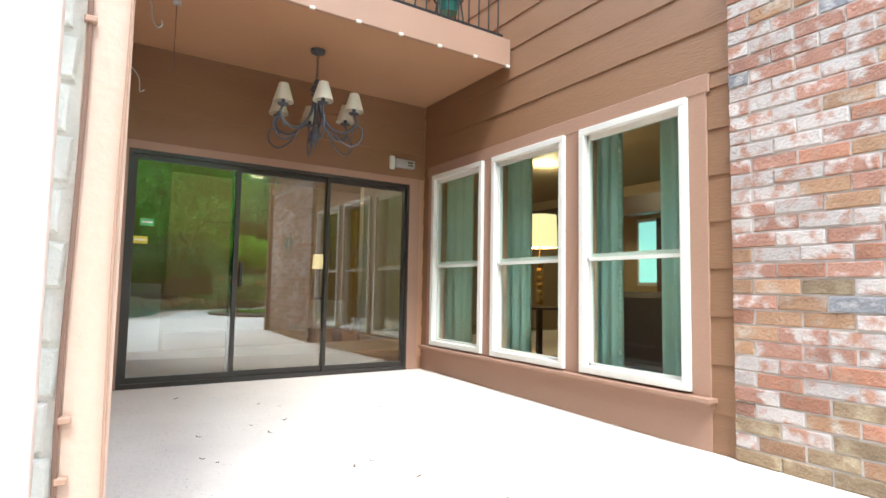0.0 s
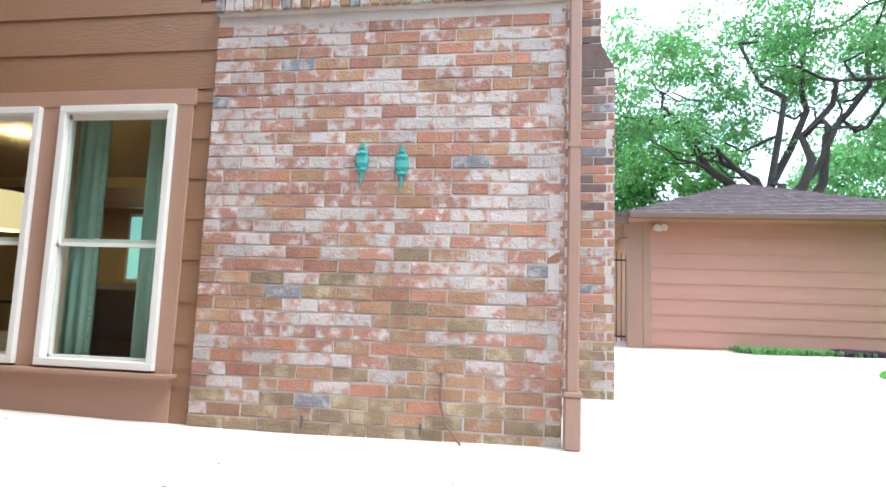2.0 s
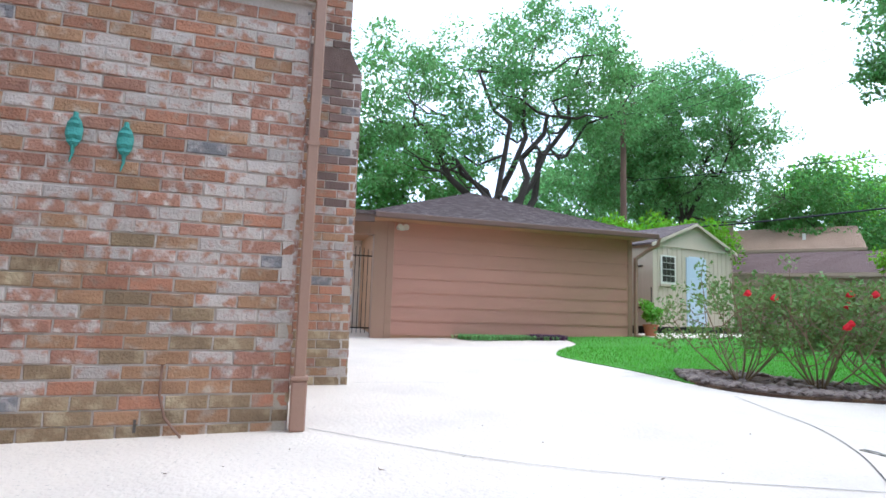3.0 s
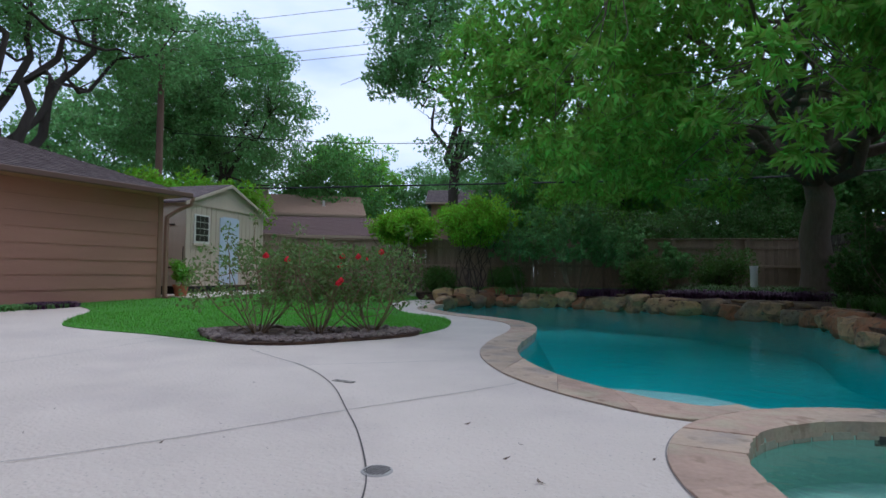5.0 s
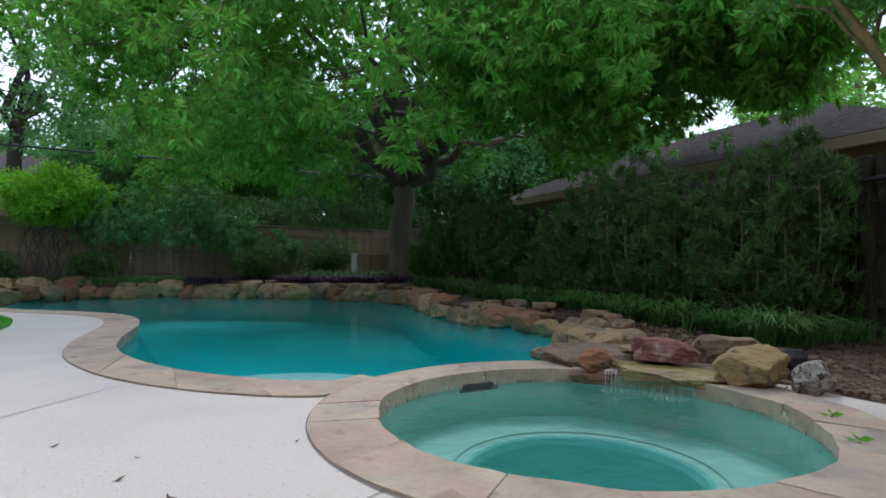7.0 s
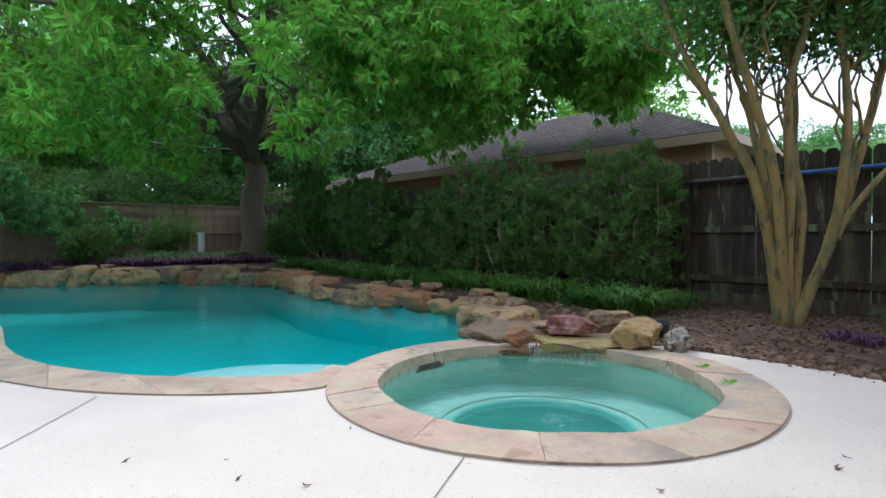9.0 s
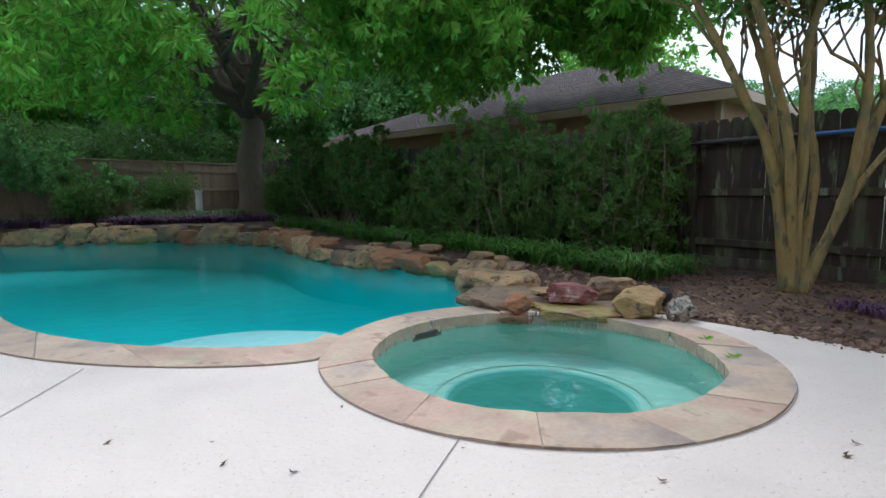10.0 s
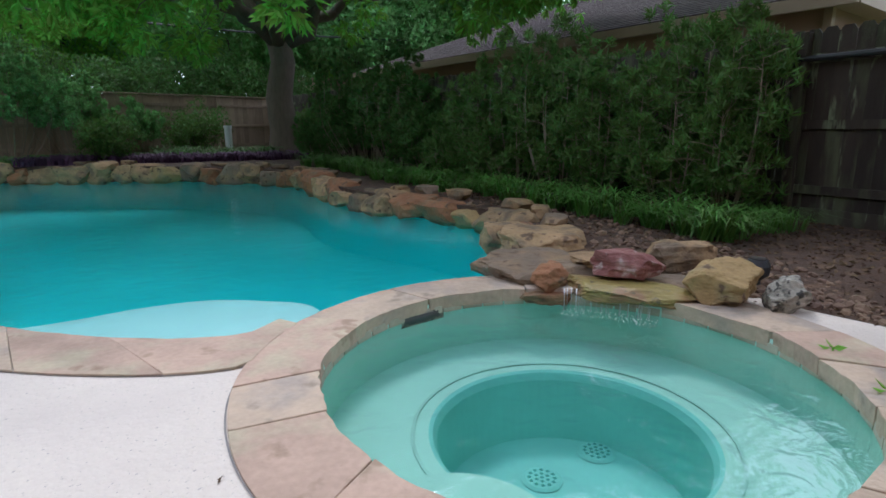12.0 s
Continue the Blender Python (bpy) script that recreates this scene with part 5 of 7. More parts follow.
for cx, cy, cz, a, b, c, n in ((-3.0, -17.5, 9.0, 9.0, 7.0, 5.5, 330), (2.2, -15.0, 6.4, 3.6, 3.4, 3.6, 120), (-1.0, -12.2, 5.6, 4.2, 3.0, 2.7, 150), (-6.5, -13.0, 6.2, 4.0, 3.6, 3.2, 150),
                               (-9.0, -9.6, 6.2, 3.0, 2.6, 2.4, 80), (-3.5, -14.0, 9.5, 6.0, 5.0, 3.5, 120), (4.9, -16.8, 7.6, 2.7, 2.3, 2.7, 135), (-0.2, -15.5, 4.0, 4.2, 2.5, 1.5, 90), (-7.0, -12.2, 5.6, 3.4, 3.2, 2.2, 150), (-5.0, -10.4, 5.2, 2.6, 2.2, 1.7, 90)):
    pc += ball_clumps((cx, cy, cz), (a, b, c), int(n * 0.74), 0.62, rs, 0.35, lambda x, y: 2.9 + 0.12 * abs(x + 3) * 0)
pc = [c for c in pc if not (c[1] > -18.6 and c[2] < 5.4 and abs(c[0] - (0.4 - 3.45 * (-c[1] - 3.0) / 16.1)) < 1.1)]
for cx, cy, cz, q in ((-7.7, -11.9, 5.6, 1.4), (-8.4, -10.1, 4.8, 1.2), (-8.3, -8.8, 4.1, 0.9), (-7.8, -7.9, 4.6, 0.8), (-7.4, -9.6, 5.4, 1.2), (-7.1, -13.4, 5.4, 1.4)):
    pc += ball_clumps((cx, cy, cz), (q, q, q * 0.8), int(26 * q), 0.5, rs, 0.1)
pc += [(x, y, z, 0.42) for x, y, z in ((-1.86, -9.65, 2.62), (0.97, -9.5, 4.4), (-1.4, -8.8, 3.8), (0.9, -9.5, 3.9), (-1.9, -9.4, 2.9), (-1.35, -9.5, 3.6), (1.6, -10.6, 3.0), (-0.5, -10.7, 3.5), (-5.2, -8.4, 3.7), (2.2, -11.4, 3.6), (-3.4, -9.8, 3.8), (-2.6, -10.2, 3.3))]
ends = [(-3 + 7 * math.cos(a), -17.5 + 6.0 * math.sin(a), 7.5 + 2.5 * math.sin(3 * a)) for a in [k * 0.7 for k in range(9)]] + [(-1.5, -17.0, 6.0), (-5.8, -17.5, 5.6), (0.8, -16.8, 5.2), (-1.5, -12.5, 5.0), (-6, -12.5, 5.5), (2.5, -15, 6.0), (-3, -19, 13), (-8.5, -10, 6.0)]
tree("large pecan with grey trunk and drooping bright green leaves", -3.05, -19.1, 0.22, 3.85, 0.42, ends, pc, 133, LEAF, BARK, (0.25, 0.075), 3, droop=0.6, sprays=True,
     extra=(((-2.6, -18.9, 8.4), 0.28), ((-3.7, -18.9, 8.8), 0.25), ((-0.8, -18.6, 5.0), 0.10), ((-5.6, -18.4, 5.4), 0.12), ((-1.2, -17.8, 7.0), 0.13), ((-5.0, -17.4, 7.6), 0.14)))
# oak behind the garage
rs = np.random.RandomState(2)
oc = []
for cx, cy, cz, a, b, c, n in ((21.0, -8.0, 9.6, 4.0, 4.0, 3.0, 110), (20.0, -11.5, 11.5, 4.5, 4.0, 3.2, 130), (19.5, -4.0, 8.6, 3.5, 3.6, 2.8, 90), (21, -14.5, 10.5, 3.2, 3.0, 2.0, 60), (20, -2.2, 6.5, 2.2, 2.0, 1.8, 30)):
    oc += ball_clumps((cx, cy, cz), (a, b, c), n, 0.7, rs, 0.45)
tree("spreading oak with dark twisting limbs behind the garage", 20.5, -9.6, 0.2, 4.2, 0.42, [(20, -3, 8.5), (21, -5.5, 9.5), (20, -8, 11.5), (20, -11, 13), (21, -14, 11.5), (20.5, -15.5, 9.8), (20, -6.5, 7.5), (19, -12, 10)], oc[::3] + oc[1::3], 110, LEAF_O, BARK_D, (0.18, 0.10), 5)
# dense oak to the right of it
rs = np.random.RandomState(3)
oc = ball_clumps((25.0, -22.5, 10.6), (5.4, 5.4, 5.0), 340, 0.8, rs, 0.5) + ball_clumps((24.5, -18.2, 9.3), (3.2, 3.2, 4.0), 130, 0.8, rs, 0.5)
tree("dense dark green oak beyond the fence", 25, -22, 0.0, 4.0, 0.4, [(25 + 3 * math.cos(a), -22 + 3 * math.sin(a), 10) for a in (0, 1.2, 2.5, 3.7, 5)], oc, 130, LEAF_O, BARK_D, (0.2, 0.11), 6)
# tall tree left of the pecan
rs = np.random.RandomState(4)
oc = ball_clumps((12.4, -24.2, 13.8), (3.5, 3.6, 4.8), 200, 0.75, rs, 0.3) + ball_clumps((10.2, -25.6, 7.6), (2.7, 3.0, 2.8), 60, 0.7, rs, 0.4) + ball_clumps((14.2, -24.0, 11.2), (1.5, 1.5, 1.5), 30, 0.6, rs, 0.3)
tree("tall slender tree with drooping leafy limbs beyond the fence", 11.6, -25.6, 0.0, 7.0, 0.3, [(13, -24.5, 15), (11, -26, 13), (14.2, -24, 11), (10, -26, 9), (12, -24, 17)], oc, 70, LEAF_O, BARK_D, (0.22, 0.13), 8)
# background trees
base_rs = np.random.RandomState(7)
protos = []
for k, (lf, nm) in enumerate(((LEAF_O, "broad green tree far behind the houses"), (LEAF, "bright green tree far behind the houses"), (LEAF_D, "dark green tree far behind the fence"))):
    cl = ball_clumps((0, 0, 7.5), (4.5, 4.5, 4.2), 210, 0.9, base_rs, 0.45) + ball_clumps((1.5, 1, 4.6), (3.5, 3.5, 2.4), 70, 0.8, base_rs, 0.4)
    t = tree(nm, 0, 0, 0, 3.6, 0.3, [(2.5 * math.cos(a), 2.5 * math.sin(a), 8.0) for a in (0, 1.5, 3, 4.5)], cl, 72, lf, BARK_D, (0.3, 0.17), 20 + k, twig=False)
    t["group"] = "background trees"
    protos.append(t)
spots = [(34, -30, 0, 1.0), (27, -37, 1, 1.05), (38, -22, 0, 1.1), (20, -41, 0, 1.0), (14, -43, 1, 1.0), (31, -8, 2, 1.0), (33, 0, 0, 1.1), (8, -41, 2, 1.15), (3, -37, 0, 1.15), (-3, -36, 2, 1.1), (-8, -38, 1, 1.2), (-13, -33, 2, 1.1), (-18, -30, 0, 1.0),
         (-2, -29, 2, 0.8), (5, -31, 1, 0.8), (-22, -22, 1, 0.95), (-9, -30, 0, 0.95), (24, -31, 2, 0.8), (-36, -24, 2, 0.8), (-38, -12, 0, 0.6), (-31, -14, 2, 0.5), (-23.5, -8.5, 1, 0.46), (-26, -13.5, 0, 0.52), (0, 45, 0, 1.2), (-25, 12, 1, 1.3), (-14, -27.5, 2, 0.8), (11, -35, 2, 0.75)]
used = [False] * 3
for i, (x, y, k, s) in enumerate(spots):
    if not used[k]:
        protos[k].matrix_world = pose(x, y, -0.1, 0, 0, i * 50) @ Matrix.Scale(s, 4)
        used[k] = True
    else:
        o = copy_thing(protos[k], pose(x, y, -0.1, 0, 0, i * 50))
        o.scale = (s, s, s * (0.9 + 0.2 * ((i * 7) % 3) / 2))


def shrub(label, x, y, z, r, h, n, per, leaf, ls, seed, stems=7, z0=0.25, droop=-0.2, bark=BARK_D, group="", category="shrub", flat=0.9, size=0.3):
    rs = np.random.RandomState(seed)
    t = thing("shrub", label, category, group, x=x, y=y, z=z)
    cl = ball_clumps((0, 0, (h + z0) / 2), (r, r, (h - z0) / 2), n, size, rs, 0.2)
    bm = bmesh.new()
    for c in cl[:stems * 3]:
        a = rs.uniform(0, 6.28)
        limb(bm, (0.12 * r * math.cos(a), 0.12 * r * math.sin(a), -0.05), c[:3], 0.02, 0.005, rs, n=4, wob=0.35, sides=5)
    part("trunk", bm, bark, t)
    ob = new("foliage", cluster_leaves("foliage", cl, per, ls[0], ls[1], leaf, rs, droop, flat))
    ob.parent = t
    return t


# light bushes along the back fence
for i, (x, y, r, h, lf, nm) in enumerate(((9.3, -17.2, 1.05, 2.9, LEAF_Y, "clipped yellow-green bush on bare stems by the back fence"), (6.9, -17.8, 1.45, 3.25, LEAF_Y, "bushy yellow-green shrub by the back fence"))):
    shrub(nm, x, y, 0.22, r * 1.12, h, 150, 85, lf, (0.13, 0.06), 40 + i, 6, 1.75, 0.0)
for i, (x, y, r, h) in enumerate(((-0.6, -20.6, 1.1, 1.7), (-4.4, -19.6, 1.2, 2.0), (1.5, -18.6, 0.7, 1.2), (6.0, -18.6, 0.6, 0.9), (8.2, -17.6, 0.6, 0.9))):
    shrub("low dark green bush at the back fence", x, y, 0.23, r, h, 70, 80, LEAF_P, (0.12, 0.04), 60 + i, 5, 0.1)
for i, (x, y) in enumerate(((-4.2, -25.6), (-1.6, -24.7), (1.2, -23.6), (4.0, -22.5))):
    shrub("dark green shrub mass rising beyond the back fence", x, y, 0.1, 1.8, 3.5 + 0.3 * (i % 2), 110, 80, LEAF_H, (0.14, 0.06), 140 + i, 5, 0.8, 0.0, size=0.42)


def feathery(label, x, y, z, r, h, seed, group, stems=15, leafy=24, leaf=None, ls=(0.13, 0.022), bare=0.12):
    """Many upright leafy shoots of uneven height, bare low down."""
    rs = np.random.RandomState(seed)
    t = thing("shrub", label, "shrub", group, x=x, y=y, z=z)
    bm = bmesh.new()
    cl = []
    for k in range(stems):
        a, q = rs.uniform(0, 6.283), r * math.sqrt(rs.uniform(0, 1))
        tip = Vector((q * math.cos(a), q * math.sin(a), h * rs.uniform(0.6, 1.0) * (1.08 - 0.25 * q / r)))
        foot = Vector((tip.x * 0.35, tip.y * 0.35, -0.03))
        P = spline([foot, foot.lerp(tip, 0.5) + Vector((tip.x * 0.3, tip.y * 0.3, 0)), tip], 7)
        tube(P, [0.013 - 0.0007 * j for j in range(len(P))], 5, bm)
        for j, p in enumerate(P[2:]):
            if p.z < bare * h:
                continue
            for w in range(2):
                d = Vector(rs.normal(size=3)) * 0.15
                d.z = abs(d.z) * 0.8
                e = p + d
                limb(bm, p, e, 0.005, 0.002, rs, n=2, wob=0.2, sides=3)
                cl.append((e.x, e.y, max(e.z, 0.12), 0.10 - 0.003 * j))
        cl.append((tip.x, tip.y, tip.z, 0.07))
        cl.append((tip.x, tip.y, tip.z + 0.08, 0.045))
    part("trunk", bm, CANE, t)
    ob = new("foliage", cluster_leaves("foliage", cl, leafy, ls[0], ls[1], leaf or LEAF_P, rs, -0.55, 1.1))
    ob.parent = t
    return t


for i, (x, y, r, h) in enumerate(((5.3, -18.5, 1.2, 3.1), (3.7, -19.0, 1.15, 2.9), (2.3, -19.5, 0.9, 2.4), (0.9, -20.2, 0.8, 1.6))):
    feathery("tall loose green shrub on bare stems by the back fence", x, y, 0.22, r, h, 70 + i, "loose shrubs along the back fence", 22, 24, LEAF_O, (0.12, 0.055), 0.38)
# screen of shrubs along the side fence: a broad leafy mass, a gap, then slender podocarpus
for i, (x, y, r, h) in enumerate(((-3.9, -17.3, 0.7, 1.2), (-4.3, -16.0, 0.95, 1.95), (-4.4, -14.7, 1.1, 2.55), (-4.65, -13.2, 1.0, 2.45), (-4.85, -12.2, 0.6, 1.4))):
    feathery("broad leafy dark green shrub against the side fence", x, y, bed_z(x, y) - 0.02, r, h, 80 + i, "broad shrubs along the side fence", 24, 26, LEAF_H, (0.12, 0.038), 0.2)
for i, (x, y, r, h) in enumerate(((-4.98, -11.0, 0.5, 1.1), (-5.1, -10.1, 0.7, 1.8), (-5.2, -9.3, 0.75, 2.2), (-5.33, -8.4, 0.7, 2.3), (-5.45, -7.75, 0.45, 2.0), (-5.6, -6.6, 0.45, 1.95), (-5.72, -6.05, 0.45, 2.2))):
    feathery("upright podocarpus shrub with fine dark leaves against the side fence", x, y, bed_z(x, y) - 0.02, r, h, 90 + i, "shrubs along the side fence")

# crepe myrtle with many stems
rs = np.random.RandomState(31)
cm = thing("tree", "crepe myrtle with many smooth mottled tan stems fanning from one base", "tree", x=-5.56, y=-3.97, z=0.05)
bm = bmesh.new()
tips = []
LAT, DEP = Vector((-0.868, 0.497, 0)), Vector((-0.497, -0.868, 0))
STEMS = ((0.105, 0.1, [(0, 0, 0), (-0.30, .0, 1.45), (-0.62, .05, 2.1), (-0.85, .1, 2.55), (-1.25, .2, 3.4), (-1.4, .3, 4.6)]),
         (0.10, -0.2, [(0, 0, 0), (-0.15, -.1, 1.4), (-0.42, -.2, 2.2), (-0.78, -.3, 3.05), (-1.05, -.4, 3.85), (-1.1, -.5, 4.7)]),
         (0.085, 0.3, [(0, 0, 0), (-0.08, .15, 1.3), (-0.28, .25, 2.4), (-0.44, .35, 3.1), (-0.45, .5, 4.7)]),
         (0.10, 0.0, [(0, 0, 0), (0.02, -.05, 1.4), (-0.03, -.1, 2.5), (0.10, -.2, 3.3), (-0.08, -.2, 4.7)]),
         (0.085, 0.2, [(0.06, 0, 0), (0.27, .1, 1.2), (0.24, .2, 1.85), (0.28, .25, 2.55), (0.24, .3, 3.35), (0.42, .4, 4.7)]),
         (0.10, -0.1, [(0.08, 0, 0), (0.50, -.05, 1.0), (0.62, -.1, 2.0), (0.60, -.1, 2.65), (0.48, -.15, 3.4), (0.56, -.2, 4.6)]),
         (0.10, 0.1, [(0.08, 0, 0), (0.60, .05, 1.0), (0.92, .1, 1.85), (1.2, .15, 2.7), (1.5, .2, 3.9), (1.6, .2, 4.6)]),
         (0.06, -0.2, [(0.54, 0, 0.95), (0.85, -.1, 1.45), (1.45, -.2, 2.1), (2.2, -.3, 2.9), (2.7, -.3, 4.0)]))
for r0, _o, ctl in STEMS:
    P = spline([LAT * (a * 0.93) + DEP * b + Vector((0, 0, c - 0.05)) for a, b, c in ctl], 6)
    r0 *= 0.60
    R = [r0 * (1 - 0.62 * i / len(P)) * (1 + 0.10 * math.sin(i * 1.9 + r0 * 50)) for i in range(len(P))]
    R[0] *= 2.3
    R[1] *= 1.6
    R[2] *= 1.25
    tube(P, R, 10, bm)
    n_ = len(P)
    for j in (int(n_ * .36), int(n_ * .45), int(n_ * .52), int(n_ * .6), int(n_ * .68), int(n_ * .75), int(n_ * .82), int(n_ * .9)):
        dr_ = LAT * rs.normal() * 0.5 + DEP * rs.normal() * 0.4 + Vector((0, 0, rs.uniform(0.8, 1.5)))
        q = limb(bm, P[j], P[j] + dr_, R[j] * rs.uniform(0.3, 0.6), 0.008, rs, n=5, wob=0.14, sides=6)
        tips += [q[-1], q[-3]]
        if rs.rand() < 0.8:
            q = limb(bm, q[2], q[2] + Vector((dr_.x * -0.6, dr_.y * -0.6, 0.8)), R[j] * 0.35, 0.01, rs, n=4, wob=0.3, sides=5)
            tips.append(q[-1])
    tips.append(P[-1])
for f in bm.faces:
    f.smooth = True
part("trunk", bm, BARK_M, cm)
K = [(p.x, p.y, p.z + 0.2, 0.45) for p in tips if p.z > 2.7]
# Wide unseen top layer, added to shade the bed and fence.
K += ball_clumps((-0.2, -0.3, 6.1), (3.3, 3.0, 0.9), 90, 0.55, rs, 0.1)
ob = new("crown", cluster_leaves("crown", K + [(k[0] + rs.normal() * 0.5, k[1] + rs.normal() * 0.5, k[2] + 0.7, 0.5) for k in K], 180, 0.085, 0.048, LEAF_D, rs, 0.1, 0.8))
ob.parent = cm

# rose bushes
for i, (x, y, r, h) in enumerate(((5.05, -6.40, 0.98, 1.28), (4.35, -6.85, 0.88, 1.26), (3.85, -7.45, 0.80, 1.22))):
    rs = np.random.RandomState(50 + i)
    z = ground_z(x, y) + 0.03
    t = thing("rose_bush", "open rose bush with thorny bare lower canes in the stone-edged bed", "rose bush", "rose bushes", x=x, y=y, z=z)
    bm = bmesh.new()
    cl = []
    for k in range(12):
        a = k * 0.52 + rs.uniform(-.3, .3)
        rr_ = r * rs.uniform(0.4, 1.0)
        mid = Vector((0.6 * rr_ * math.cos(a) + rs.normal() * 0.09, 0.6 * rr_ * math.sin(a) + rs.normal() * 0.09, h * rs.uniform(0.22, 0.42)))
        tip = Vector((rr_ * math.cos(a), rr_ * math.sin(a), h * rs.uniform(0.75, 0.98)))
        P = spline([Vector((0.05 * math.cos(a), 0.05 * math.sin(a), -0.03)), mid, tip], 4)
        tube(P, [0.011 - 0.0008 * j for j in range(len(P))], 6, bm)
        for j in (3, 4, 5, 6, 7):
            d = Vector(rs.normal(size=3)) * 0.24
            d.z = abs(d.z) * 1.1
            q = limb(bm, P[j], P[j] + d, 0.007, 0.003, rs, n=3, wob=0.25, sides=4)
            if (P[j] + d).z > h * 0.38:
                cl.append((*(P[j] + d), 0.13))
        cl.append((*tip, 0.16))
    for k in range(62):
        a = rs.uniform(0, 6.28)
        q = r * math.sqrt(rs.uniform(0, 1))
        cl.append((q * math.cos(a), q * math.sin(a), h * rs.uniform(0.34, 1.0), 0.13))
    part("frame", bm, mat("rose_cane", (0.22, 0.15, 0.09), 0.8, 0.3, 6, 40, 0.3), t)
    ob = new("foliage", cluster_leaves("foliage", cl, 19, 0.066, 0.040, LEAF_R, rs, 0.0, 0.9))
    ob.parent = t
    for k in range((2, 3, 4)[i]):
        a = rs.uniform(1.5, 4.2)
        px, py, pz = r * 0.85 * math.cos(a), r * 0.85 * math.sin(a) + 0.1, h * rs.uniform(0.5, 0.95)
        bm = bmesh.new()
        for w in range(3):
            bmesh.ops.create_icosphere(bm, subdivisions=1, radius=0.045 - 0.009 * w, matrix=pose(px, py, pz + 0.014 * w, w * 30, w * 20, w * 40) @ Matrix.Diagonal((1.15, 1.0, 0.7, 1)))
        part("bloom", bm, PETAL, t, "open red rose bloom")


def grass_tufts(name, pts, blades, h, w, material, label, seed, spread=0.18, arch=0.55, category="border grass", uneven=0.0):
    """Arching strap leaves from tuft centres, three segments each."""
    rs = np.random.RandomState(seed)
    V, F = [], []
    for x, y, z in pts:
        tall = h * (1 + uneven * rs.uniform(-1, 1)) if uneven else h
        for _ in range(blades):
            a = rs.uniform(0, 6.283)
            L = tall * rs.uniform(0.7, 1.25)
            ox, oy = rs.normal(scale=spread * 0.35, size=2)
            dx, dy = math.cos(a), math.sin(a)
            out = L * arch * rs.uniform(0.5, 1.2)
            sx, sy = -dy * w / 2, dx * w / 2
            b = len(V)
            for t, ww in ((0, 1), (0.45, 0.9), (0.8, 0.6)):
                px, py, pz = x + ox + dx * out * t * t, y + oy + dy * out * t * t, z + L * (t - 0.62 * t ** 2.2)
                V.append((px + sx * ww, py + sy * ww, pz))
                V.append((px - sx * ww, py - sy * ww, pz))
            V.append((x + ox + dx * out * 1.15, y + oy + dy * out * 1.15, z + L * 0.32))
            F += [(b, b + 1, b + 3, b + 2), (b + 2, b + 3, b + 5, b + 4), (b + 4, b + 5, b + 6)]
    me = bpy.data.meshes.new(name)
    me.from_pydata(V, [], F)
    me.materials.append(material)
    return tagged(new(name, me), label, category, "", "stuff")


rr = random.Random(77)
edge_f, Le = along([Vector(p) for p in [(-4.66, -5.0), (-4.72, -5.8), (-4.70, -6.7), (-4.52, -7.7), (-4.32, -8.8), (-4.05, -9.8), (-3.85, -11.0), (-3.7, -12.5), (-3.45, -14.0), (-3.1, -15.6)]])
pts = []
for k in range(46):
    for row in (-0.26, 0.02):
        p = edge_f((k + rr.uniform(0, 0.9)) / 46) + Vector((row + rr.uniform(-0.2, 0.2), rr.uniform(-0.1, 0.1)))
        pts.append((p.x, p.y, bed_z(p.x, p.y) - 0.01))
grass_tufts("liriope", pts, 40, 0.56, 0.021, LEAF_G, "arching green liriope border grass in front of the shrubs", 5, spread=0.13, arch=0.85, uneven=0.3)
pts = [(x, y, 0.3) for x, y in [(edge_f(1)[0] + rr.uniform(0, 11.5), -19.2 + rr.uniform(-0.6, 0.5)) for _ in range(170)]]
pts = [(x, y + 0.32 * max(0, x - 3), bed_z(x, y + 0.32 * max(0, x - 3)) - 0.01) for x, y, z in pts]
grass_tufts("liriope", pts, 30, 0.50, 0.02, LEAF_D, "dark green border grass below the back fence", 6)
pts = [(rr.uniform(-3.4, 3.4), rr.uniform(-18.9, -18.0), 0.24) for _ in range(170)]
grass_tufts("purple_heart", pts, 34, 0.40, 0.035, LEAF_V, "purple ground-cover foliage behind the pool rocks", 7, category="purple plant", uneven=0.35)
pts = [(rr.uniform(-4.6, 0.4), rr.uniform(-19.3, -18.7), 0.23) for _ in range(70)]
grass_tufts("liriope", pts, 40, 0.66, 0.022, LEAF_H, "dark green tufts round the foot of the pecan", 17, uneven=0.3)
pts = [(rr.uniform(-6.9, -4.6), rr.uniform(-2.6, -1.2), 0.06) for _ in range(26)] + [(-5.1 + rr.uniform(-.2, .2), -3.1 + rr.uniform(-.2, .2), 0.06) for _ in range(10)]
grass_tufts("purple_heart", pts, 22, 0.14, 0.02, LEAF_V, "purple ground-cover foliage on the mulch", 8, category="purple plant")
pts = [(-6.3 + rr.uniform(-.5, .3), -2.7 + rr.uniform(-.5, .4), 0.06) for _ in range(26)] + [(-5.8 + rr.uniform(-.4, .4), -5.6 + rr.uniform(-.4, .4), 0.08) for _ in range(16)]
grass_tufts("liriope", pts, 34, 0.42, 0.014, LEAF_G, "dark arching tufts at the foot of the side fence", 9)
# lawn blades
V, F = [], []
rs = np.random.RandomState(12)
lp = [tuple(p) for p in lawn]
n = 0
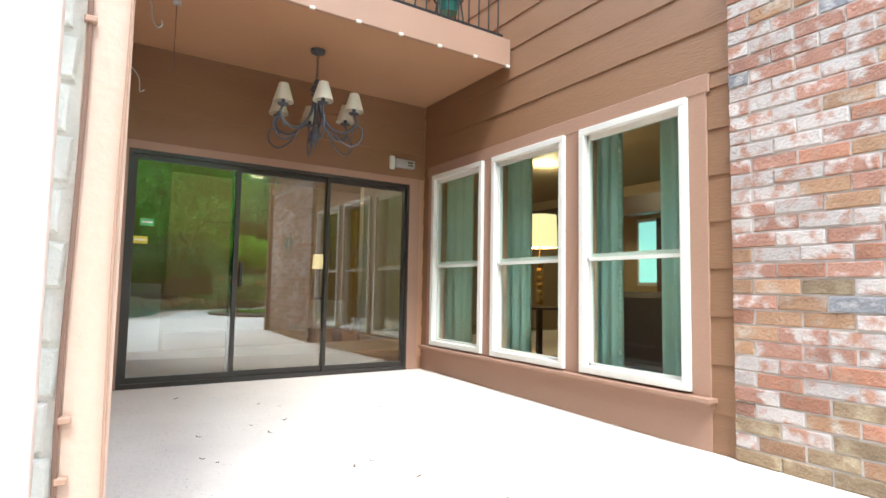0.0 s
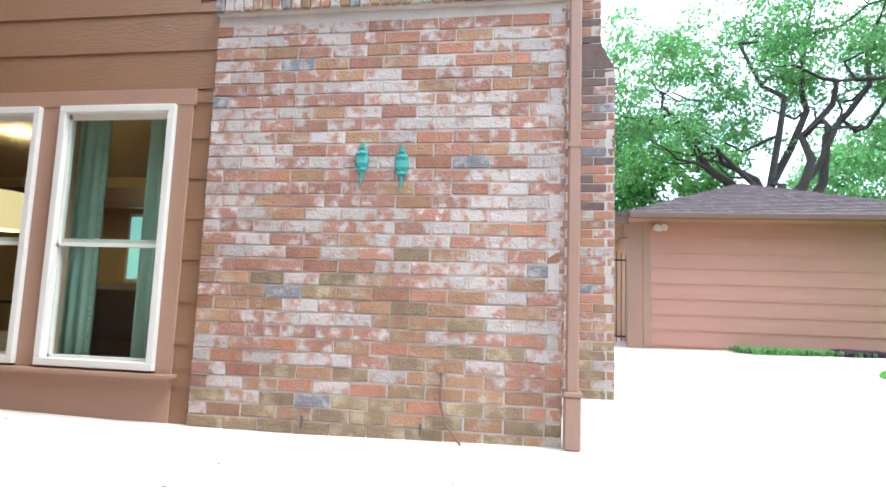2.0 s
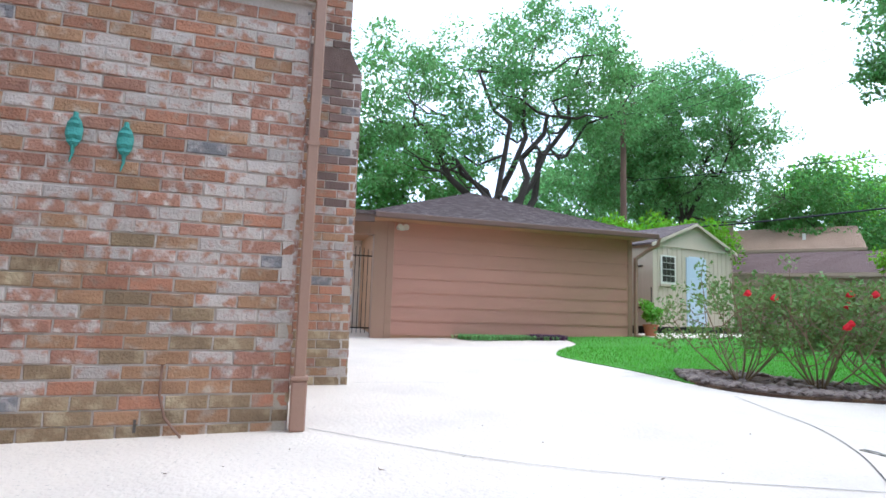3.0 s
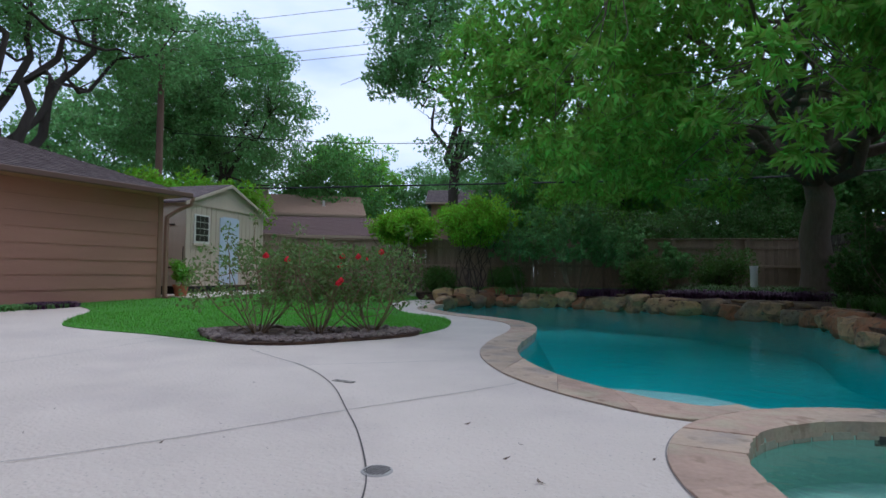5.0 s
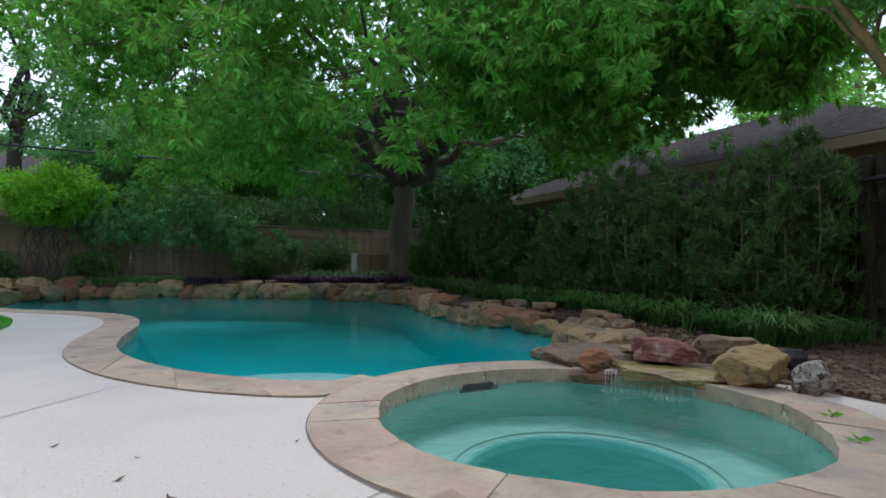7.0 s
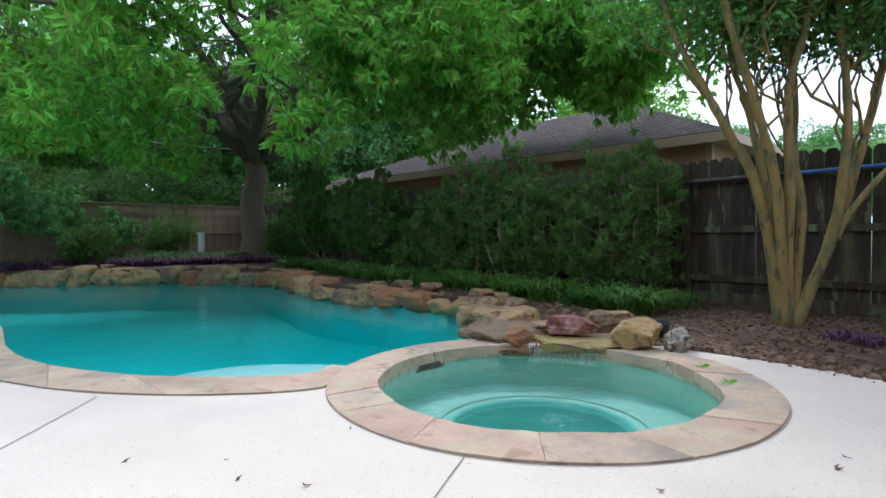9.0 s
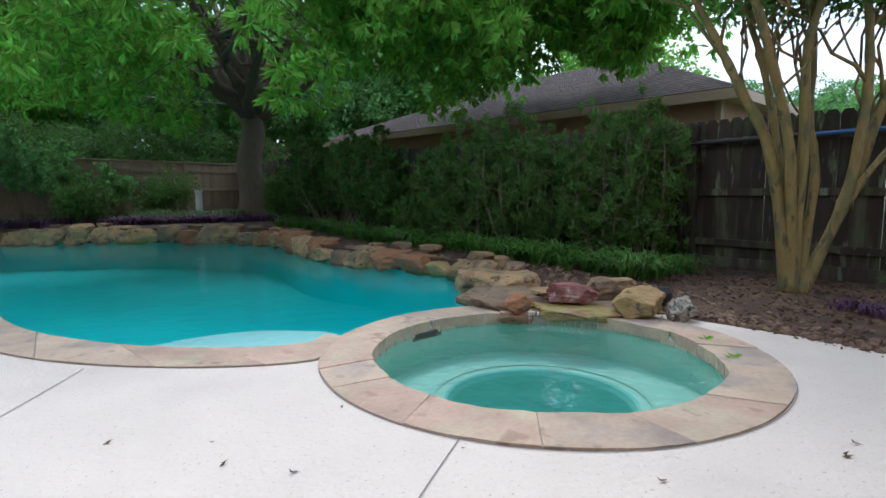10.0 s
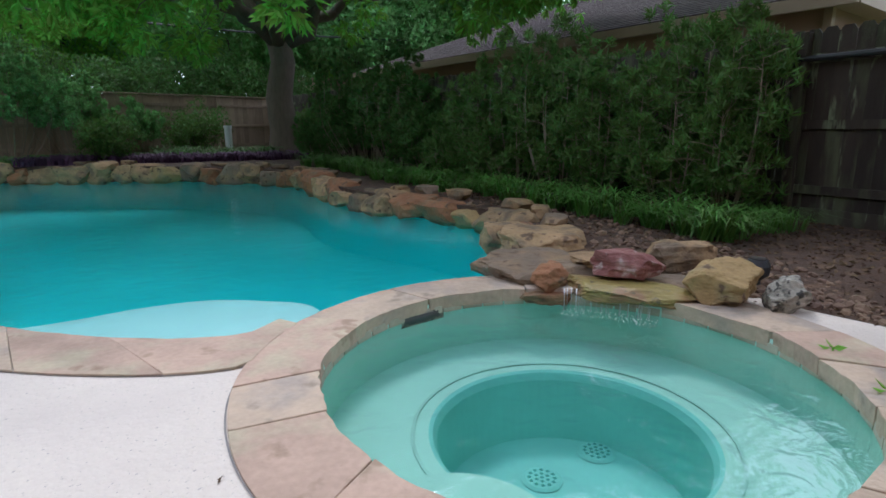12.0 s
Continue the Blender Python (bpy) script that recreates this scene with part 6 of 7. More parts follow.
while n < 52000:
    x, y = rs.uniform(3.0, 11.5), rs.uniform(-17.5, -4.9)
    if rs.rand() < 0.35:
        x, y = rs.uniform(3.0, 8.5), rs.uniform(-10.5, -4.9)
    if not inside((x, y), lp) or inside((x, y), rbc):
        n += 0.2
        continue
    z, a, h = ground_z(x, y), rs.uniform(0, 6.283), rs.uniform(0.03, 0.065)
    dx, dy = math.cos(a), math.sin(a)
    b = len(V)
    V += [(x - dy * 0.005, y + dx * 0.005, z), (x + dy * 0.005, y - dx * 0.005, z), (x + dx * 0.02, y + dy * 0.02, z + h)]
    F.append((b, b + 1, b + 2))
    n += 1
me = bpy.data.meshes.new("grass")
me.from_pydata(V, [], F)
me.materials.append(BLADE)
tagged(new("grass", me), "short bright green grass blades of the lawn", "grass", "", "stuff")


# ---- buildings beyond ----
def slab_poly(pts, thick):
    """A flat slab from a planar outline, thickened downwards."""
    bm = bmesh.new()
    top = [bm.verts.new(p) for p in pts]
    bot = [bm.verts.new((p[0], p[1], p[2] - thick)) for p in pts]
    n = len(pts)
    bm.faces.new(top)
    bm.faces.new(bot[::-1])
    for i in range(n):
        bm.faces.new((top[i], bot[i], bot[(i + 1) % n], top[(i + 1) % n]))
    bmesh.ops.recalc_face_normals(bm, faces=bm.faces[:])
    return bm


def shingle_rows(bm, a, b, c, d, rows, lift=0.02):
    """Courses across a roof face with eave a-b and top d-c."""
    a, b, c, d = (Vector(p) for p in (a, b, c, d))
    n = (b - a).cross(d - a).normalized()
    if n.z < 0:
        n = -n
    for k in range(rows):
        t0, t1 = k / rows, min((k + 1.25) / rows, 1)
        q = [a.lerp(d, t0), b.lerp(c, t0), b.lerp(c, t1), a.lerp(d, t1)]
        v = [bm.verts.new(q[0] + n * lift), bm.verts.new(q[1] + n * lift), bm.verts.new(q[2] + n * 0.004), bm.verts.new(q[3] + n * 0.004)]
        w = [bm.verts.new(q[0]), bm.verts.new(q[1])]
        bm.faces.new(v)
        bm.faces.new((w[0], w[1], v[1], v[0]))
    return bm


# neighbour's house beyond the side fence
nb = thing("house", "low tan neighbouring house with a brown shingled hip roof", "house", x=-9.5, y=-7.15, z=0.0, rz=-76.35)
EZ = 3.0
part("wall", box(0.5, 14.5, -9.2, -0.5, 0, EZ - 0.02), TANWALL, nb)
C = [(0, 0.0, EZ), (15, 0.0, EZ), (15, -9.8, EZ), (0, -9.8, EZ)]
R0, R1 = (5.0, -5.75, 5.27), (9.0, -5.75, 5.27)
bm = bmesh.new()
for q in ((C[3], C[0], R0), (C[0], C[1], R1, R0), (C[1], C[2], R1), (C[2], C[3], R0, R1), (C[3], C[2], C[1], C[0])):
    bm.faces.new([bm.verts.new(p) for p in q])
bmesh.ops.recalc_face_normals(bm, faces=bm.faces[:])
part("roof", bm, SHINGLE, nb)
bm = shingle_rows(bmesh.new(), C[0], C[1], R1, R0, 34)
shingle_rows(bm, C[3], C[0], R0, R0, 30)
tagged(part("shingle_course", bm, SHINGLE, nb), kind="stuff")
part("fascia", box(0.0, 15.0, -0.03, 0.03, EZ - 0.2, EZ - 0.01, 0.004), TRIMTAN, nb)
part("fascia", box(-0.03, 0.03, -9.8, -0.03, EZ - 0.2, EZ - 0.01, 0.004), TRIMTAN, nb)
part("soffit", box(0.0, 15.0, -9.8, -0.03, EZ - 0.12, EZ - 0.10), TRIMTAN, nb)
part("corner_board", box(0.46, 0.58, -0.6, -0.46, 0, EZ - 0.1), TRIMTAN, nb)
w = part("window", box(6.0, 7.3, -0.49, -0.44, 1.3, 2.3), WHITE, nb)
part("pane", box(6.07, 7.23, -0.435, -0.43, 1.37, 2.23), GLASS, w)

# shed
sh = thing("shed", "cream board shed with a brown gable roof beside the lawn", "shed", x=11.3, y=-9.9, z=0.0, rz=-75.96)
W, D, E0, E1, Z0 = 3.5, 3.6, 2.72, 3.36, 0.55
bm = bmesh.new()
f = [bm.verts.new(p) for p in ((0, 0, Z0), (W, 0, Z0), (W, 0, E0), (W / 2, 0, E1), (0, 0, E0))]
k = [bm.verts.new((v.co.x, D, v.co.z)) for v in f]
bm.faces.new(f)
bm.faces.new(k[::-1])
for i in range(5):
    bm.faces.new((f[i], k[i], k[(i + 1) % 5], f[(i + 1) % 5]))
bmesh.ops.recalc_face_normals(bm, faces=bm.faces[:])
part("wall", bm, CREAM, sh)
for i in range(18):
    if not 1.30 < 0.2 * i < 2.2:
        part("batten", box(0.2 * i - 0.012, 0.2 * i + 0.012, -0.012, 0.0, Z0, 2.66), CREAM, sh)
part("skirt", box(0.1, W - 0.1, 0.1, D - 0.1, 0.25, Z0), CABLE, sh)
for sgn in (-1, 1):
    a, b = (W / 2, E1 + 0.05), (W / 2 + sgn * (W / 2 + 0.12), E0 - 0.01)
    part("roof", slab_poly([(a[0], -0.08, a[1]), (b[0], -0.08, b[1]), (b[0], D + 0.08, b[1]), (a[0], D + 0.08, a[1])], 0.05), SHINGLE, sh)
    part("bargeboard", slab_poly([(a[0], -0.11, a[1] - 0.02), (b[0], -0.11, b[1] - 0.02), (b[0], -0.07, b[1] - 0.02), (a[0], -0.07, a[1] - 0.02)], 0.08), CREAM, sh)
part("trim", box(0.0, W, -0.03, 0.0, 2.66, 2.72), CREAM, sh)
for a in (0.0, W - 0.09):
    part("corner_board", box(a, a + 0.09, -0.02, 0.02, Z0, 2.66), CREAM, sh)
win = part("window", box(0.30, 0.90, -0.03, 0.0, 1.66, 2.42, 0.004), WHITE, sh)
for i in range(3):
    for j in range(4):
        part("pane", box(0.355 + 0.168 * i, 0.355 + 0.152 + 0.168 * i, -0.036, -0.031, 1.72 + 0.17 * j, 1.72 + 0.15 + 0.17 * j), BRONZE, win)
part("window_sill", box(0.26, 0.94, -0.05, 0.0, 1.60, 1.66, 0.004), CREAM, sh)
dd = part("door", box(1.36, 2.22, -0.03, 0.0, Z0 + 0.02, 2.43, 0.004), BLUEDOOR, sh, "pale blue panelled door")
for i in range(9):
    part("door_panel", box(1.44, 2.14, -0.038, -0.03, Z0 + 0.15 + 0.2 * i, Z0 + 0.31 + 0.2 * i, 0.003), BLUEDOOR, dd)
part("hinge", box(-0.02, -0.005, 0.3, 0.5, 2.1, 2.14), BRONZE, sh)
part("hinge", box(-0.02, -0.005, 0.3, 0.5, 1.0, 1.04), BRONZE, sh)


def far_house(label, x, y, rz, L, W, ez, rise, roof, wall, gable=True):
    t = thing("house", label, "house", x=x, y=y, z=0, rz=rz)
    part("wall", box(0.4, L - 0.4, 0.4, -W - 0.4, 0, ez - 0.02), wall, t)
    r0, r1 = ((0, -W / 2, ez + rise), (L, -W / 2, ez + rise)) if gable else ((W * 0.4, -W / 2, ez + rise), (L - W * 0.4, -W / 2, ez + rise))
    c = [(0, 0, ez), (L, 0, ez), (L, -W, ez), (0, -W, ez)]
    bm = bmesh.new()
    for q in ((c[0], c[1], r1, r0), (c[2], c[3], r0, r1), (c[3], c[2], c[1], c[0])) + (() if gable else ((c[3], c[0], r0), (c[1], c[2], r1))):
        bm.faces.new([bm.verts.new(p) for p in q])
    bmesh.ops.recalc_face_normals(bm, faces=bm.faces[:])
    part("roof", bm, roof, t)
    bm = shingle_rows(bmesh.new(), c[0], c[1], r1, r0, 22)
    shingle_rows(bm, c[2], c[3], r0, r1, 22)
    tagged(part("shingle_course", bm, roof, t), kind="stuff")
    if gable:
        for xx in (0.35, L - 0.45):
            part("gable_wall", gable_bm(xx, W, ez, rise), wall, t)
    part("fascia", box(0, L, -0.03, 0.03, ez - 0.13, ez, 0.004), TRIMTAN, t)
    return t


def gable_bm(xx, W, ez, rise):
    bm = bmesh.new()
    for x in (xx, xx + 0.1):
        bm.faces.new([bm.verts.new(p) for p in ((x, 0.3, ez - 0.1), (x, -W - 0.3, ez - 0.1), (x, -W / 2, ez + rise - 0.06))])
    return bm


far_house("long brown-roofed house beyond the back fence", 18.9, -19.1, -141.0, 6.4, -5.0, 2.75, 1.1, SHINGLE_R, TANWALL)
h2 = far_house("tan-roofed house with a gable end far beyond the fence", 24.6, -23.2, -138.0, 7.6, -7.0, 4.5, 1.6, SHINGLE_T, CREAM)
h3 = far_house("grey gabled house among the trees", 17.8, -33.6, -154.5, 6.6, -6.0, 5.9, 1.3, SHINGLE, TANWALL)
part("chimney", box(0.8, 1.6, 3.2, 3.9, 5.2, 6.5, 0.02), CREAM, h2)
part("vent_pipe", box(5.0, 5.15, 1.4, 1.55, 4.9, 5.5), WHITE, h2)
far_house("pale neighbouring house glimpsed past the pecan", -4.5, -26.5, -165.0, 7.0, -5.0, 2.3, 1.2, SHINGLE_T, CREAM)

# ---- poles and wires ----
for x, y, h, lb in ((21.4, -16.1, 11.2, "tall weathered wooden utility pole beyond the garage"), (-22.7, -20.0, 10.2, "weathered wooden utility pole behind the neighbouring house")):
    p = thing("utility_pole", lb, "utility pole", x=x, y=y, z=0)
    part("pole", tube([(0, 0, -0.3), (0, 0, h * 0.5), (0, 0, h)], [0.17, 0.15, 0.12], 12), POLE, p)
    part("crossarm", box(-0.9, 0.9, -0.05, 0.05, h - 0.6, h - 0.48, 0.01), POLE, p)


def wire(pts, r, label):
    P = spline([Vector(p) for p in pts], 6)
    ob = link("cable", tube(P, r, 5), CABLE)
    tagged(ob, label, "cable", "overhead cables")


wire([(21.4, -16.1, 4.9), (17.2, -17.4, 4.52), (10.9, -19.8, 4.54), (4.4, -22.2, 4.58), (-2.6, -24.9, 4.68), (-14, -29, 5.4)], 0.035, "thick black overhead cable along the back fence")
wire([(22.4, -17.4, 7.5), (15.0, -20.3, 6.88), (11.0, -21.8, 6.74), (4, -24.5, 6.6), (-8, -29, 6.9)], 0.018, "thin black overhead cable above the back fence")
for dz, zz in ((0, 13.3), (0.25, 12.25), (0.4, 11.45), (0.4, 10.98)):
    wire([(24, -17.9, zz - 0.25), (14.5, -21.55, zz + 0.35), (2, -26.4, zz + 1.2)], 0.012, "thin overhead power line against the sky")
wire([(21.4, -16.1, 4.8), (17.5, -15.0, 3.9), (14.6, -12.2, 3.2)], 0.015, "black service cable sagging to the shed")

# ---- brick wall cap, chimney top, downspouts ----
cap = structure(new("brick_cap"), "row of bricks on edge along the wall top", "brick cap")
me_cap = {}
rr = random.Random(3)
for i in range(35):
    mt = rr.choice((B_TAN, B_PINK, B_TAN, B_MOSS, B_WASH)) if i % 7 else B_GREY
    if mt.name not in me_cap:
        me = bpy.data.meshes.new("brick")
        bm = box(-0.055, 0.05, -0.034, 0.034, 0, 0.115, 0.006)
        bm.to_mesh(me)
        me.materials.append(mt)
        me_cap[mt.name] = me
    o = new("brick", me_cap[mt.name])
    o.parent = cap
    o.matrix_world = pose(BX, 1.80 - i * 0.0755, 3.005 + rr.uniform(-.003, .003))
structure(link("cap_mortar", box(BX - 0.03, SX, -0.80, 1.83, 2.99, 3.11), MORTAR), "mortar behind the brick cap", "brick cap")
for (x0, x1, y0, y1), z0, z1, nm in (((5.19, 6.7, -1.37, -0.8), 3.35, 3.36, "shoulder"),):
    bm = bmesh.new()
    lo = [(5.16, -1.40), (6.76, -1.40), (6.76, -0.80), (5.16, -0.80)]
    hi = [(5.16, -1.26), (6.6, -1.26), (6.6, -0.80), (5.16, -0.80)]
    a = [bm.verts.new((*p, 3.35)) for p in lo]
    b = [bm.verts.new((*p, 3.62)) for p in hi]
    for i in range(4):
        bm.faces.new((a[i], a[(i + 1) % 4], b[(i + 1) % 4], b[i]))
    bm.faces.new(b)
    structure(link("chimney_shoulder", bm, B_DARK), "sooty sloped brick chimney shoulder", "chimney")
brick_wall("wall_chimney", (5.16, -0.80, 3.62), (0, -1, 0), (-1, 0, 0), 0.46, 3.2, "old dark brick upper chimney stack", lambda r, x, z: r.choice((B_DARK, B_RED, B_PINK, B_WASH)), seed=17)
brick_wall("wall_chimney", (5.16, -1.26, 3.62), (1, 0, 0), (0, -1, 0), 1.4, 3.2, "old dark brick upper side of the chimney", lambda r, x, z: r.choice((B_DARK, B_RED, B_PINK)), seed=18)
# upper side wall of the house
s_up = link("wall_side", box(SX, 5.4, -0.74, -0.60, 3.0, 6.4), SOFFIT)
structure(s_up, "brown sided upper side wall of the house", "wall")
boards_y(-0.74, SX, 5.14, 3.1, 6.3, 0.31, 3.1, s_up, SIDING)

RAINPIPE = mat("painted_brown_metal", (0.30, 0.175, 0.125), 0.5, 0.1, 2, 40, 0.1)
ds = thing("downspout", "square brown metal downspout at the brick wall corner", "downspout", x=3.205, y=-0.83, z=-0.02)
part("pipe", box(-0.045, 0.045, -0.038, 0.038, 0.30, 6.3, 0.008), RAINPIPE, ds)
part("boot", box(-0.055, 0.055, -0.052, 0.052, 0.0, 0.33, 0.01), RAINPIPE, ds)
part("collar", box(-0.06, 0.06, -0.057, 0.057, 0.33, 0.36, 0.004), RAINPIPE, ds)
part("strap", box(-0.05, 0.05, -0.043, 0.043, 1.95, 1.98), RAINPIPE, ds)
ds = thing("downspout", "square brown downspout with an elbow at the garage corner", "downspout", x=10.38, y=-8.72, z=0.32)
part("pipe", box(-0.04, 0.04, -0.035, 0.035, 0.0, 1.85, 0.006), RAINPIPE, ds)
part("elbow", tube([(0, 0, 1.82), (-0.12, -0.2, 2.0), (-0.42, -0.30, 2.12), (-0.46, -0.32, 2.3)], 0.045, 8), RAINPIPE, ds)
part("foot", tube([(0, 0, 0.02), (-0.15, 0, 0.0)], 0.045, 8), RAINPIPE, ds)
fl = thing("floodlight", "pair of white floodlights under the garage eave", "floodlight", x=10.40, y=-3.05, z=2.42)
part("mount", box(-0.02, 0.04, -0.06, 0.06, 0.0, 0.10, 0.01), WHITE, fl)
for s in (-1, 1):
    part("lamp_head", lathe([(0.0, 0.0), (0.035, 0.005), (0.06, 0.07), (0.065, 0.11), (0.0, 0.115)], 14), WHITE, fl).matrix_basis = pose(-0.05, s * 0.10, 0.03, 0, -75, s * 25)
cd = thing("cable", "thin dark cable down the brick wall onto the patio", "cable", x=BX - 0.01, y=0.0, z=0.0)
part("wire", tube([(0, 0.02, 0.42), (-0.01, 0.02, 0.22), (-0.02, -0.02, 0.08), (-0.08, -0.13, -0.03)], 0.008, 6), RUST, cd)
part("clip", box(-0.02, 0.0, 0.0, 0.05, 0.41, 0.45, 0.004), B_TAN, cd)
for y in (0.98, 0.15):
    ob = structure(link("weep_hole", box(BX - 0.008, BX, y - 0.008, y + 0.008, -0.01, 0.07), JOINT), "dark weep hole between bricks", "weep hole")
for y, z in ((0.64, 1.86), (0.35, 1.83)):
    o = thing("wall_ornament", "small turquoise patinated turtle-shaped plaque on the brick wall", "wall ornament", "plaques", x=BX - 0.02, y=y, z=z)
    bm = bmesh.new()
    bmesh.ops.create_icosphere(bm, subdivisions=3, radius=1, matrix=Matrix.Diagonal((0.02, 0.05, 0.10, 1)))
    for v in bm.verts:
        v.co.x -= 0.006 * math.sin(v.co.z * 160)
    part("body", bm, PATINA, o)
    part("tail", tube([(0, 0, -0.09), (0.005, 0, -0.14), (0, 0.012, -0.2)], [0.014, 0.009, 0.004], 6), PATINA, o)
    part("head", tube([(0, 0, 0.09), (0, 0, 0.125)], [0.018, 0.014], 8), PATINA, o)

# ---- garage gate, recess and plants ----
gt = thing("gate", "black iron bar gate in the breezeway", "gate", x=11.7, y=-2.7, z=0.23)
for i in range(9):
    part("bar", tube([(0, 0.03 + i * 0.095, 0.0), (0, 0.03 + i * 0.095, 1.85 + 0.10 * math.sin(i * 0.35))], 0.009, 6), IRON, gt)
for z in (0.10, 1.72):
    part("rail", box(-0.012, 0.012, 0.0, 0.82, z, z + 0.03), IRON, gt)
structure(link("trim", box(10.47, 10.655, -2.775, -2.40, 2.3, 2.66), TRIM), "brown boarded corner beside the garage wall", "trim")
structure(link("post", box(11.6, 11.75, -2.9, -2.74, 0.1, 2.6), TRIM), "brown gate post", "post")
structure(link("wall_recess", box(10.65, 11.65, -2.74, -2.66, 0.1, 2.6), TRIM), "brown boarded side wall beside the gate", "wall")
structure(link("post", box(10.47, 10.655, -2.775, -2.5, 0.1, 2.3), TRIM), "brown breezeway post", "post")
grass_tufts("border_plants", [(10.15 + rr.uniform(-.25, .2), rr.uniform(-6.5, -4.4), ground_z(10, -5) + 0.0) for _ in range(110)], 26, 0.20, 0.03, LEAF_O, "low green ground cover at the garage wall", 31, category="ground cover")
grass_tufts("purple_heart", [(10.1 + rr.uniform(-.2, .2), rr.uniform(-6.6, -5.9), ground_z(10, -5)) for _ in range(24)], 26, 0.25, 0.03, LEAF_V, "purple foliage at the garage wall", 32, category="purple plant")
pp = thing("potted_plant", "bushy green plant in a terracotta pot at the garage corner", "potted plant", x=10.55, y=-9.25, z=ground_z(10.55, -9.25))
part("pot", lathe([(0.0, 0.0), (0.12, 0.0), (0.16, 0.24), (0.18, 0.25), (0.18, 0.30), (0.15, 0.30), (0.14, 0.24), (0.0, 0.24)], 20), TERRA, pp)
rs = np.random.RandomState(90)
ob = new("foliage", cluster_leaves("foliage", ball_clumps((0, 0, 0.58), (0.26, 0.26, 0.3), 30, 0.13, rs, 0.1), 60, 0.09, 0.04, LEAF, rs, -0.1))
ob.parent = pp
part("stake", tube([(0.1, -0.1, 0.25), (0.12, -0.12, 1.2)], 0.012, 6), BARK_D, pp)
structure(region("pavement", [(9.9, -9.1), (11.1, -9.0), (12.0, -13.2), (11.0, -13.6), (10.2, -10.5)], [], 0.5, lambda x, y: ground_z(x, y) + 0.03, CONCRETE, 0.1), "pale concrete walk at the shed", "walk")
# hedge behind the garage
for i, (x, y) in enumerate(((19.5, -13.8), (18.7, -15.6), (18.0, -17.4))):
    shrub("bright green leafy hedge top behind the shed", x, y, 0.2, 1.7, 4.6, 90, 80, LEAF_Y, (0.2, 0.09), 120 + i, 5, 2.2, 0.0, size=0.45)

# ---- patio fittings ----
ch = thing("chandelier", "pewter six-armed chandelier with cream cone shades under the balcony", "chandelier", x=1.56, y=4.85, z=0)
part("canopy", lathe([(0.0, 3.215), (0.07, 3.21), (0.065, 3.18), (0.02, 3.165), (0.0, 3.16)], 18), PEWTER, ch)
for i in range(9):
    z = 3.15 - i * 0.026
    bm = bmesh.new()
    P = [(0.011 * math.cos(a), 0, z + 0.017 * math.sin(a)) for a in [k * math.pi / 5 for k in range(11)]]
    if i % 2:
        P = [(0, p[0], p[2]) for p in P]
    part("chain_link", tube(P, 0.003, 5, bm, False), PEWTER, ch)
part("stem", lathe([(0.0, 2.93), (0.018, 2.92), (0.03, 2.89), (0.022, 2.87), (0.05, 2.85), (0.06, 2.82), (0.035, 2.79), (0.05, 2.77), (0.028, 2.74), (0.014, 2.70), (0.012, 2.48),
                    (0.03, 2.45), (0.045, 2.42), (0.05, 2.38), (0.028, 2.34), (0.022, 2.31), (0.01, 2.29), (0.012, 2.27), (0.0, 2.255)], 18), PEWTER, ch)
for i in range(6):
    a = radians(60 * i + 20)
    c, s = math.cos(a), math.sin(a)
    ar = part("arm", tube([(c * r, s * r, z) for r, z in [(p.x, p.y) for p in spline([(0.02, 2.76), (0.05, 2.60), (0.14, 2.46), (0.26, 2.40), (0.36, 2.44), (0.395, 2.51), (0.37, 2.57)], 5)]], 0.012, 6), PEWTER, ch)
    part("scroll", tube([(c * r, s * r, z) for r, z in [(p.x, p.y) for p in spline([(0.16, 2.45), (0.24, 2.33), (0.36, 2.27), (0.45, 2.33), (0.455, 2.43), (0.39, 2.46), (0.35, 2.39)], 5)]], 0.008, 6), PEWTER, ch)
    part("bobeche", lathe([(0.0, 2.565), (0.045, 2.575), (0.05, 2.585), (0.018, 2.59), (0.016, 2.65), (0.0, 2.65)], 14, at=(c * 0.37, s * 0.37, 0)), PEWTER, ch)
    part("shade", lathe([(0.092, 2.60), (0.042, 2.77), (0.040, 2.77), (0.089, 2.602)], 20, at=(c * 0.37, s * 0.37, 0)), SHADE, ch, "cream fabric cone shade")
mb = thing("door_bracket", "white and galvanised metal bracket above the sliding door", "bracket", x=2.95, y=HY - 0.02, z=2.41)
part("plate", box(-0.17, -0.11, -0.02, 0.02, -0.03, 0.13, 0.004), WHITE, mb)
part("housing", box(-0.11, 0.15, -0.05, 0.02, 0.0, 0.10, 0.006), STEEL, mb)
part("slot", box(0.05, 0.12, -0.055, -0.05, 0.055, 0.075), JOINT, mb)
part("slot", box(0.05, 0.12, -0.055, -0.05, 0.025, 0.04), JOINT, mb)
hk = thing("hanging_hook", "galvanised S hook on a fine chain below the balcony soffit", "hook", x=0.14, y=4.6, z=0)
part("hook", tube(spline([(-0.03, 0, 3.21), (0.0, 0, 3.10), (0.01, 0, 3.0), (0.045, 0, 2.95), (0.075, 0, 2.975), (0.07, 0, 3.01)], 5), 0.006, 6), STEEL, hk)
hk = thing("hanging_hook", "rusty wire hook on a soffit bracket", "hook", x=0.31, y=4.6, z=0)
part("wire", tube([(0, 0, 3.21), (0, 0, 2.75), (0.01, 0, 2.62), (-0.02, 0, 2.64)], 0.004, 5), RUST, hk)
part("bracket", box(-0.03, 0.03, -0.02, 0.02, 3.17, 3.215, 0.004), STEEL, hk)
